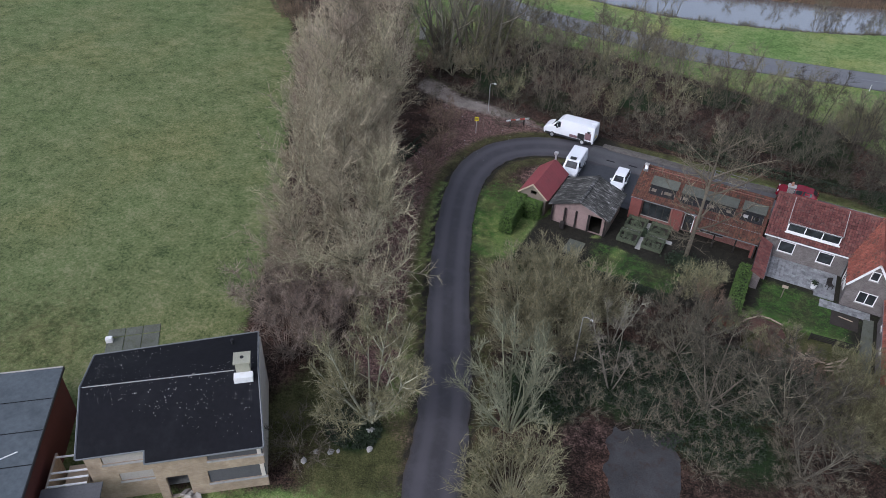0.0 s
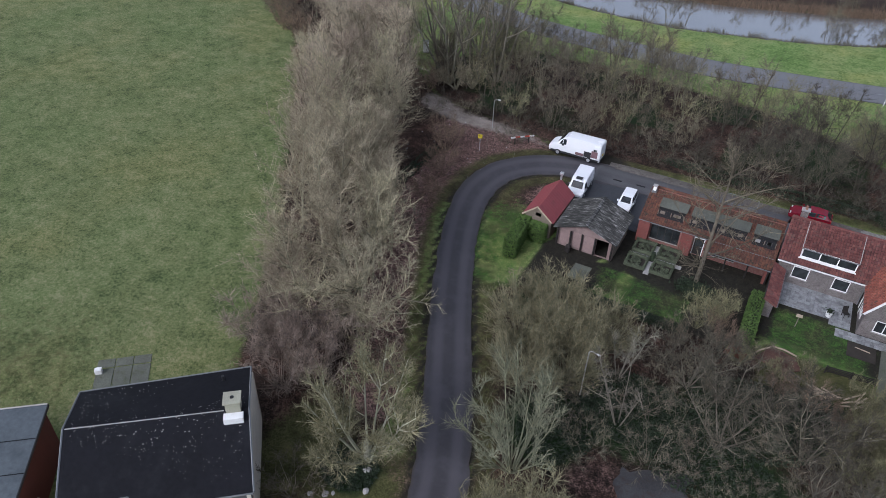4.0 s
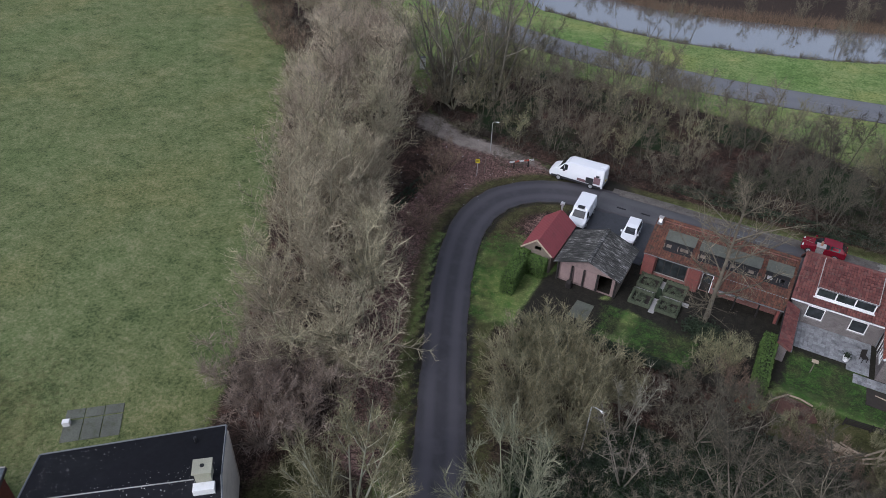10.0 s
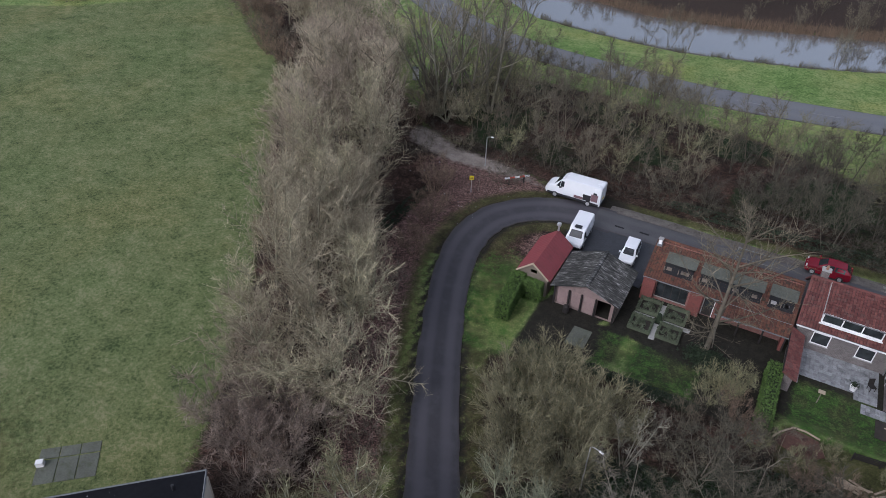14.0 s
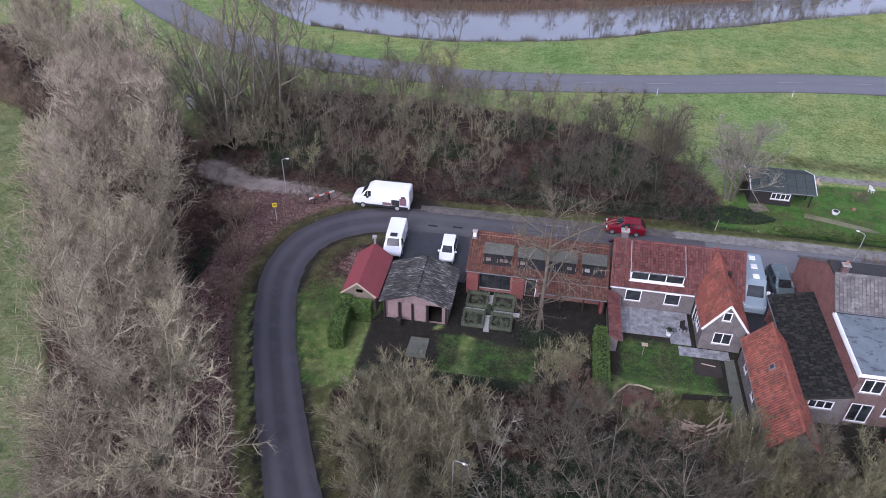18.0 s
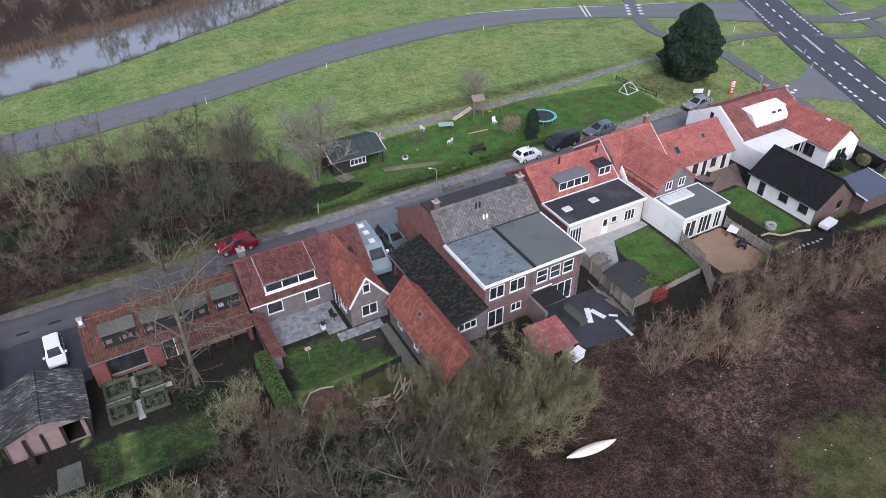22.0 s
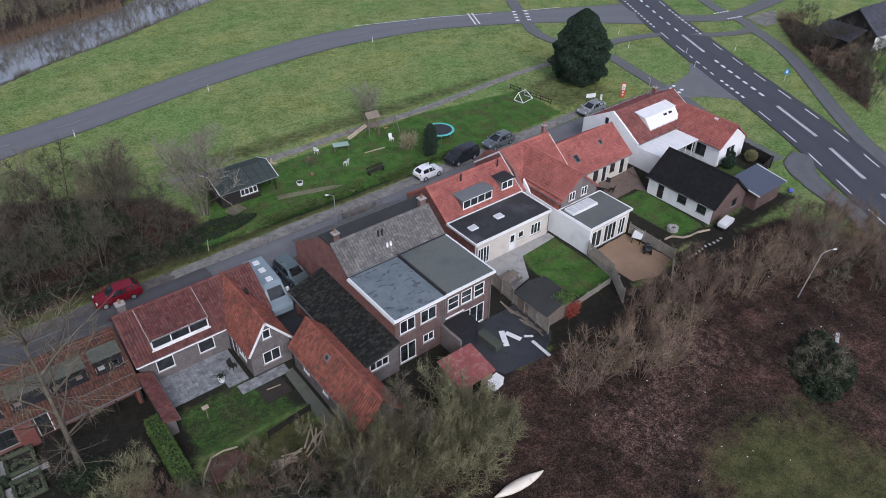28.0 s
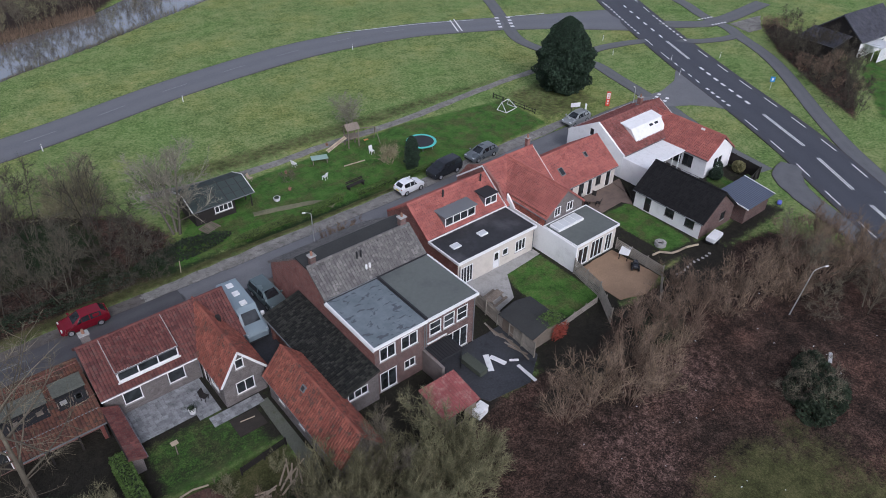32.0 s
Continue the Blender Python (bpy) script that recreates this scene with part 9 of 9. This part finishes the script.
M_orange_plain = plain("orange_plastic", (0.5, 0.2, 0.06), 0.1, 4, 0.5)
play_tower()
tr = thing("trampoline", 48.3, 82.7, 0, 0, "round trampoline with turquoise padding", "trampoline")
bm = bmesh.new()
vs = []
for i in range(28):
    a = i / 28 * 2 * math.pi
    vs.append([bm.verts.new((math.cos(a) * r, math.sin(a) * r, z)) for r, z in ((1.6, 0.72), (1.6, 0.78), (1.92, 0.78), (1.92, 0.72))])
for i in range(28):
    a, c = vs[i], vs[(i + 1) % 28]
    for k in range(4):
        bm.faces.new((a[k], a[(k + 1) % 4], c[(k + 1) % 4], c[k]))
bmesh.ops.recalc_face_normals(bm, faces=bm.faces)
M_turq = plain("turquoise_padding", (0.12, 0.55, 0.48), 0.12, 2, 0.5)
part("padding", bm, M_turq, tr)
rod("mat", (0, 0, 0.735), (0, 0, 0.75), 1.61, M_trim, tr, sides=28)
for i in range(6):
    a = i / 6 * 6.283
    rod("leg", (math.cos(a) * 1.5, math.sin(a) * 1.5, -0.02), (math.cos(a) * 1.5, math.sin(a) * 1.5, 0.72), 0.03, M_steel, tr)
g = thing("football_goal", 64.6, 84.2, 0, 10, "small white goal frame lying in the grass", "goal")
for a, c in (((-1.2, -0.9, 0.05), (1.2, -0.9, 0.05)), ((-1.2, -0.9, 0.05), (-1.2, 0.7, 0.05)), ((1.2, -0.9, 0.05), (1.2, 0.7, 0.05)), ((-1.2, 0.7, 0.05), (-0.8, 0.3, 1.1)), ((1.2, 0.7, 0.05), (0.8, 0.3, 1.1)), ((-0.8, 0.3, 1.1), (0.8, 0.3, 1.1)), ((-1.2, -0.9, 0.05), (-0.8, 0.3, 1.1)), ((1.2, -0.9, 0.05), (0.8, 0.3, 1.1))):
    rod("bar", a, c, 0.045, M_paint, g)
tb = thing("garden_table", 36.0, 87.0, 0, -20, "pale green garden table on the lawn", "table")
M_greentop = plain("pale_green_paint", (0.3, 0.42, 0.36), 0.15, 3, 0.6)
box("tabletop", -1.0, 1.0, -0.55, 0.55, 0.68, 0.74, M_greentop, tb)
for x in (-0.85, 0.85):
    for y in (-0.42, 0.42):
        box("leg", x - 0.04, x + 0.04, y - 0.04, y + 0.04, 0, 0.68, M_wood, tb)


def seat(x, y, rz, material, label, name="garden_chair"):
    e = thing(name, x, y, 0, rz, label, "chair")
    box("seat", -0.25, 0.25, -0.25, 0.25, 0.4, 0.45, material, e)
    bm = bmesh.new()
    add_box(bm, -0.25, 0.25, -0.02, 0.02, 0, 0.55, m=pose(0, 0.24, 0.44, -12, 0, 0))
    part("backrest", bm, material, e)
    for i in (-0.2, 0.2):
        for j in (-0.2, 0.2):
            box("leg", i - 0.025, i + 0.025, j - 0.025, j + 0.025, 0, 0.4, material, e)


seat(34.4, 83.2, 200, M_paint, "white plastic chair on the lawn")
seat(33.1, 88.0, 120, M_paint, "white garden chair by the path")
seat(27.4, 88.2, 40, M_plank, "pale wooden chair behind the hut")
seat(42.3, 85.0, 0, M_paint, "white garden chair near the swing")
tub = thing("tub", 27.8, 82.6, 0, 0, "round white-rimmed tub on the grass", "tub")
rod("bowl", (0, 0, 0), (0, 0, 0.35), 0.32, M_paint, tub, 0.4, 14)
rod("filling", (0, 0, 0.3), (0, 0, 0.36), 0.32, M_leaf, tub, sides=14)
bn = thing("garden_bench", 36.3, 79.6, 0, 4, "dark wooden bench facing the street", "bench")
for y in (-0.2, 0.0, 0.2):
    box("slat", -1.2, 1.2, y - 0.08, y + 0.08, 0.42, 0.46, M_dark, bn)
for z in (0.6, 0.78):
    box("back_slat", -1.2, 1.2, 0.28, 0.32, z, z + 0.12, M_dark, bn)
for x in (-1.0, 1.0):
    box("leg", x - 0.05, x + 0.05, -0.25, 0.32, 0, 0.42, M_dark, bn)
po = thing("plank", 39.2, 84.2, 0.02, -6, "pale pole lying on the lawn", "plank")
box("pole", -1.4, 1.4, -0.06, 0.06, 0, 0.1, M_plank, po)
pt = thing("pallet", 19.6, 82.0, 0.0, 18, "grey pallet-like rack leaning by the tree", "pallet")
for i in range(6):
    box("board", -0.9, 0.9, -0.7 + i * 0.26, -0.55 + i * 0.26, 0.12, 0.15, M_wood, pt)
for x in (-0.85, 0, 0.8):
    box("runner", x, x + 0.08, -0.7, 0.75, 0.0, 0.12, M_wood, pt)
for i, (x, y) in enumerate(((30, 83.6), (31.5, 87.2), (24.2, 89.2), (39, 90.2), (26.4, 87.4))):
    h = thing("flower_pot", x, y, 0, 0, "small clay pot with dry stalks", "pot", "garden pots")
    rod("pot", (0, 0, 0), (0, 0, 0.3), 0.14, M_pot, h, 0.2)
    rod("stalks", (0, 0, 0.28), (0.05, 0, 0.7), 0.05, M_reed, h, 0.01)

# yard behind the tall house
for i, (x, y, rz, L, W) in enumerate(((29.3, 49.3, 62, 1.9, 0.5), (30.1, 49.0, 108, 1.5, 0.45), (31.2, 48.2, -35, 0.8, 0.25), (31.0, 46.5, 88, 2.2, 0.3))):
    w = thing("board", x, y, 0.015 + 0.056 * (i == 1), rz, "white board lying on the asphalt", "board", "white boards in the yard")
    box("sheet", -L / 2, L / 2, -W / 2, W / 2, 0, 0.05, M_paint, w)
k = thing("crate", 28.0, 49.7, 0, 3, "low dark green covered crate in the yard", "crate")
M_greencover = plain("dull_green_cover", (0.075, 0.085, 0.065), 0.25, 2, 0.7)
box("body", -0.42, 0.42, -1.2, 1.2, 0, 0.5, M_greencover, k, bevel=0.04)
box("lid", -0.46, 0.46, -1.25, 1.25, 0.505, 0.56, M_greencover, k, bevel=0.02)
for i in range(9):
    w = thing("plank", 32.2 + 0.05 * i % 0.3, 52.2 - i * 0.48, 0.02 + 0.03 * (i % 3), 95 + 9 * ((i * 5) % 4 - 1.5), "rough plank stacked by the fence", "plank", "planks along the fence")
    box("timber", -0.95, 0.95, -0.08, 0.08, 0, 0.06, M_slat if i % 3 == 0 else M_wood, w)
k = thing("chest", 25.1, 45.7, 0, 10, "white chest behind the small red shed", "chest")
box("body", -0.55, 0.55, -0.4, 0.4, 0, 0.75, M_paint, k, bevel=0.04)
box("lid", -0.58, 0.58, -0.43, 0.43, 0.755, 0.83, M_paint, k, bevel=0.03)
r = thing("small_shed", 0, 0, 0, 0, "lean-to shed with faded red corrugated roof", "shed")
sheet(r, 21.6, 25.1, 45.7, 48.9, 1.75, 2.3, M_pinksheet, 0.24, 0.05)
wall(r, (21.8, 45.95), (24.9, 45.95), 1.7, [(1.1, 2.0, 0.0, 1.6)], M_wood, 0.1)
wall(r, (24.9, 45.95), (24.9, 48.7), [(0, 1.72), (2.75, 2.2)], [], M_wood, 0.1)
wall(r, (21.8, 48.7), (21.8, 45.95), [(0, 2.2), (2.75, 1.72)], [], M_wood, 0.1)
wall(r, (24.9, 48.7), (21.8, 48.7), 2.2, [], M_wood, 0.1)
r = thing("garden_shed", 0, 0, 0, 0, "low timber shed with dark mossy felt roof", "shed")
for nm, b, z in (("wall", ((33.0, 48.1), (36.3, 48.1)), 1.8), ("wall", ((36.3, 48.1), (36.3, 51.6)), 1.8), ("wall", ((36.3, 51.6), (33.0, 51.6)), 1.8), ("wall", ((33.0, 51.6), (33.0, 48.1)), 1.8)):
    wall(r, *b, z, [], M_wood, 0.08)
for x0, x1, z0, z1 in ((32.7, 34.6, 1.75, 2.25), (34.6, 36.6, 2.25, 1.75)):
    sheet(r, x0, x1, 47.7, 51.9, z0, z1, M_thatch, 0.6, 0.012, along_x=True)
rl = leaves("creeper", np.c_[np.random.RandomState(8).uniform(35.4, 37.0, 500), 47.5 + np.random.RandomState(9).rand(500) * 0.5, np.random.RandomState(10).rand(500) * 1.5], 0.1, M_redleaf, "rust-red creeper on the shed", "creeper", 12)
rl = leaves("creeper", np.c_[np.random.RandomState(18).uniform(34.4, 36.6, 700), np.random.RandomState(19).uniform(47.6, 49.2, 700), 2.1 + np.random.RandomState(20).rand(700) * 0.15], 0.09, M_hedge, "bright moss and ivy on the shed roof", "creeper", 13)


def picnic_table(x, y, rz):
    e = thing("picnic_table", x, y, 0, rz, "weathered timber picnic table with benches", "table")
    for i in range(5):
        box("top_board", -0.95, 0.95, -0.4 + i * 0.165, -0.26 + i * 0.165, 0.7, 0.75, M_wood, e)
    for s in (-0.75, 0.75):
        for i in range(2):
            box("bench_board", -0.95, 0.95, s - 0.15 + i * 0.15, s - 0.02 + i * 0.15, 0.42, 0.46, M_wood, e)
    for x0 in (-0.7, 0.7):
        box("cross_beam", x0 - 0.04, x0 + 0.04, -0.9, 0.9, 0.36, 0.42, M_wood, e)
        for s in (-1, 1):
            bm = bmesh.new()
            add_rod(bm, (x0, s * 0.65, 0), (x0, s * 0.25, 0.7), 0.05, sides=5)
            part("leg", bm, M_wood, e)


picnic_table(35.0, 54.8, 10)
w = thing("well", 54.6, 50.7, 0, 0, "round stone well ring on the lawn", "well")
for i in range(12):
    a = i / 12 * 6.283
    bm = bmesh.new()
    add_box(bm, -0.13, 0.13, -0.13, 0.13, 0, 0.4, 0.02, m=pose(0.46 * math.cos(a), 0.46 * math.sin(a), 0, 0, 0, math.degrees(a)))
    part("stone", bm, M_concrete, w)
rod("well_cover", (0, 0, 0.02), (0, 0, 0.12), 0.36, M_dark, w, sides=12)
t = thing("garden_table", 50.0, 51.9 - 0.2, 0, 25, "white-topped table in the sandy yard", "table")
box("tabletop", -0.75, 0.75, -0.5, 0.5, 0.75, 0.82, M_paint, t)
for x in (-0.6, 0.6):
    for y in (-0.4, 0.4):
        box("leg", x - 0.04, x + 0.04, y - 0.04, y + 0.04, 0, 0.75, M_dark, t)
t = thing("toy_tractor", 49.3, 49.8, 0, 40, "dark toy tractor standing in the sand", "toy tractor")
box("body", -0.5, 0.5, -0.28, 0.28, 0.25, 0.6, M_carblack, t, bevel=0.06)
box("bonnet", 0.1, 0.55, -0.2, 0.2, 0.6, 0.75, M_carblack, t, bevel=0.05)
for x, r0 in ((-0.3, 0.3), (0.4, 0.2)):
    for y in (-0.33, 0.33):
        rod("wheel", (x, y - 0.07, r0), (x, y + 0.07, r0), r0, M_black, t, sides=12)
lg = thing("fallen_log", 0, 0, 0.0, 0, "pale bent trunk lying along the lawn's end", "log")
pts = [(52.4, 50.0), (53.4, 49.9), (54.2, 49.0), (55.0, 48.8), (56.2, 48.7), (57.6, 48.2)]
bm = bmesh.new()
for a, c in zip(pts, pts[1:]):
    add_rod(bm, (*a, 0.13), (*c, 0.13), 0.12, 0.11, 7)
part("trunk", bm, M_plank, lg)
for i in range(10):
    st = thing("edging_stone", 51.8 + i * 0.62, 46.7 - 0.1 * math.sin(i), 0.0, i * 13, "pale edging stone set in the earth", "stone", "row of edging stones")
    box("stone", -0.15, 0.15, -0.1, 0.1, -0.05, 0.06, M_concrete, st, bevel=0.02)
x = thing("trailer", 59.4, 47.6, 0, 8, "white-covered trailer behind the cottage", "trailer")
box("cover", -1.0, 1.0, -0.5, 0.5, 0.45, 0.95, M_paint, x, bevel=0.06)
for y in (-0.5, 0.5):
    rod("wheel", (0, y - 0.08, 0.25), (0, y + 0.08, 0.25), 0.26, M_black, x, sides=12)
box("chassis", -0.95, 0.95, -0.42, 0.42, 0.25, 0.445, M_trim, x)
x = thing("tarpaulin", 71.9, 47.2, 0, 20, "crumpled blue plastic sheet by the garage", "sheet")
box("fold", -0.4, 0.4, -0.25, 0.25, 0, 0.3, M_blueplastic, x, bevel=0.1)
for i, (xx, yy, lab) in enumerate(((72.6, 56.0, "rounded dark evergreen in the corner garden"), (74.6, 54.2, "pale yellow-green shrub in the corner garden"), (70.9, 54.9, "low dark shrub by the lawn"))):
    bsh = thing("shrub", xx, yy, 0, 0, lab, "shrub")
    q = np.random.RandomState(60 + i).randn(1100, 3)
    q = unit(q) * (0.75 + 0.25 * np.random.RandomState(70 + i).rand(1100, 1)) * [0.8, 0.8, 0.75]
    leaves("leaves", q + [0, 0, 0.7], 0.11, M_drygrass if i == 1 else M_conifer, "", "", 80 + i, 0.9, parent=bsh)
x = thing("round_table", 54.9, 60.5, 0, 0, "round dark terrace table with chairs pushed in", "table")
rod("tabletop", (0, 0, 0.68), (0, 0, 0.73), 0.75, M_brickpave, x, sides=18)
rod("leg", (0, 0, 0), (0, 0, 0.68), 0.07, M_dark, x)
for a in (0.4, 1.9, 3.5, 5.1):
    seat(54.9 + 1.0 * math.cos(a), 60.5 + 1.0 * math.sin(a) * 0.9, math.degrees(a) - 90, M_dark, "dark terrace chair round the table")
# patio of the grey house
pn = thing("planter", 8.0, 59.5, 0, 0, "white planter with dark bush on the terrace", "planter")
rod("pot", (0, 0, 0.02), (0, 0, 0.45), 0.22, M_paint, pn, 0.28, 12)
leaves("leaves", np.random.RandomState(1).randn(150, 3) * [0.14, 0.14, 0.12] + [0, 0, 0.6], 0.08, M_leaf, "", "", 90, 0.8, parent=pn)
seat(9.3, 60.2, 30, M_dark, "dark garden chair by the wing wall")
bd = thing("bird_table", 5.6, 56.6, 0, 0, "small timber bird table on the lawn", "bird table")
rod("post", (0, 0, -0.05), (0, 0, 1.2), 0.04, M_wood, bd)
box("tray", -0.25, 0.25, -0.2, 0.2, 1.2, 1.26, M_plank, bd)
sb = thing("flower_bed", 10.9, 56.1, 0, 0, "bare soil bed with a pale branch lying on it", "flower bed")
box("soil", -1.1, 1.1, -0.95, 0.95, -0.06, 0.04, M_soilpatch, sb)
rod("branch", (-0.5, 0.3, 0.09), (0.6, 0.1, 0.13), 0.04, M_plank, sb)
for i in range(8):
    w = thing("timber", 10.6 + (i % 3) * 0.5, 49.2 + i * 0.18, 0.03 + 0.05 * (i % 3), 25 + 11 * ((i * 7) % 5), "pale sawn timber heaped among the bushes", "timber", "heap of timber")
    box("beam", -0.9, 0.9, -0.06, 0.06, 0, 0.09, M_plank, w)
cv = thing("greenhouse_cover", 1.75, 50.7, 0, 75, "sagging rust-red sheet over a frame", "cover")
bm = bmesh.new()
bmesh.ops.create_grid(bm, x_segments=14, y_segments=10, size=1)
for v in bm.verts:
    v.co = Vector((v.co.x * 1.0, v.co.y * 0.8, 0.55 - 0.35 * abs(v.co.y) + 0.1 * noise.noise(v.co * 2)))
bmesh.ops.solidify(bm, geom=bm.faces[:], thickness=0.03)
M_rust = plain("rust_red_sheet", (0.2, 0.075, 0.05), 0.3, 2, 0.85)
part("sheet", bm, M_rust, cv)
for sx in (-0.85, 0.85):
    box("support", sx - 0.05, sx + 0.05, -0.6, 0.6, -0.02, 0.2, M_wood, cv)

# the pale hull lying in the leaves
hull = thing("canoe", 20.3, 37.8, 0.0, -7, "pale upturned canoe hull lying in fallen leaves", "canoe")
bm = bmesh.new()
rows = []
for i in range(15):
    f = i / 14 * 2 - 1
    w, hh = 0.42 * max(0.0, 1 - abs(f) ** 2.2) + 0.01, 0.3 - 0.1 * abs(f) ** 2
    rows.append([bm.verts.new((f * 2.1, w * math.cos(a), hh * math.sin(a))) for a in [math.pi * k / 8 for k in range(9)]])
for a, c in zip(rows, rows[1:]):
    for k in range(8):
        bm.faces.new((a[k], a[k + 1], c[k + 1], c[k]))
bmesh.ops.recalc_face_normals(bm, faces=bm.faces)
bmesh.ops.solidify(bm, geom=bm.faces[:], thickness=0.02)
part("hull", bm, M_canoe, hull, smooth=True)
# pale stones and scraps by the derelict house
rs = random.Random(12)
for i, (x, y) in enumerate(((-19.8, 23.1), (-19.4, 23.4), (-20.7, 22.6), (-18.4, 26.0), (-21.0, 21.6), (-17.6, 24.6))):
    st = thing("stone", x, y, 0, rs.uniform(0, 180), "pale broken stone among weeds", "stone", "scattered stones")
    bm = bmesh.new()
    bmesh.ops.create_icosphere(bm, subdivisions=1, radius=rs.uniform(0.13, 0.3))
    for v in bm.verts:
        v.co = Vector((v.co.x * 1.3, v.co.y, max(-0.1, v.co.z * 0.5) + 0.05)) * (1 + 0.25 * noise.noise(v.co * 5 + Vector((i, 0, 0))))
    part("rock", bm, M_concrete, st)

rss = np.random.RandomState(61)
# cut logs lying at the end of the garden
lp = thing("log_pile", 8.4, 49.7, 0, -6, "loose heap of pale split logs on the earth", "logs")
for k in range(11):
    a, r = radians(rss.uniform(-18, 18)), rss.uniform(0.05, 0.09)
    x, y, z = rss.uniform(-0.7, 0.7), rss.uniform(-0.75, 0.75), 0.02 + r + 0.12 * (k % 3)
    h = rss.uniform(0.5, 0.95)
    rod("log", (x - h * math.cos(a), y - h * math.sin(a), z), (x + h * math.cos(a), y + h * math.sin(a), z), r, M_plank, lp, sides=7)

patch("mulch", [(3.2, 51.0), (4.2, 52.9), (6.0, 52.6), (6.6, 51.2), (5.0, 50.2)], M_mulch, "bed of red-brown leaf mulch at the end of the garden", "flower bed", z=0.03, rag=0.3)
eg = thing("edging", 0, 0, 0, 0, "pale curved timber edging between the lawn and the leaf bed", "edging")
rim = [(2.9, 51.1), (3.4, 52.0), (4.3, 53.0), (5.2, 53.05), (6.2, 52.75)]
for (ax, ay), (bx, by) in zip(rim, rim[1:]):
    rod("log", (ax, ay, 0.05), (bx, by, 0.05), 0.07, M_plank, eg, sides=7)
# a bleached tarpaulin caught in the scrub
tp = thing("tarpaulin", 52.4, 31.6, 0.0, 25, "crumpled white tarpaulin lying in the scrub", "tarpaulin")
tp.scale = (0.95, 0.45, 0.8)
bm = bmesh.new()
cells = [[bm.verts.new((-0.7 + 0.28 * i, -0.35 + 0.23 * j, 0.06 + 0.22 * abs(noise.noise((i * 0.9, j * 0.9, 2))))) for j in range(4)] for i in range(6)]
for i in range(5):
    for j in range(3):
        bm.faces.new((cells[i][j], cells[i + 1][j], cells[i + 1][j + 1], cells[i][j + 1]))
bmesh.ops.solidify(bm, geom=list(bm.faces), thickness=0.02)
part("sheet", bm, M_paint, tp)

wc = thing("cabinet", -52.2, 92.9, 0, 20, "white utility cabinet standing under the trees", "cabinet")
box("body", -0.42, 0.42, -0.25, 0.25, 0.08, 1.75, M_paint, wc, bevel=0.03)
box("door", -0.38, 0.38, -0.27, -0.252, 0.15, 1.68, M_paint, wc)
box("plinth", -0.45, 0.45, -0.28, 0.28, -0.1, 0.08, M_concrete, wc)
box("roof", -0.47, 0.47, -0.3, 0.3, 1.752, 1.82, M_lead, wc, bevel=0.02)
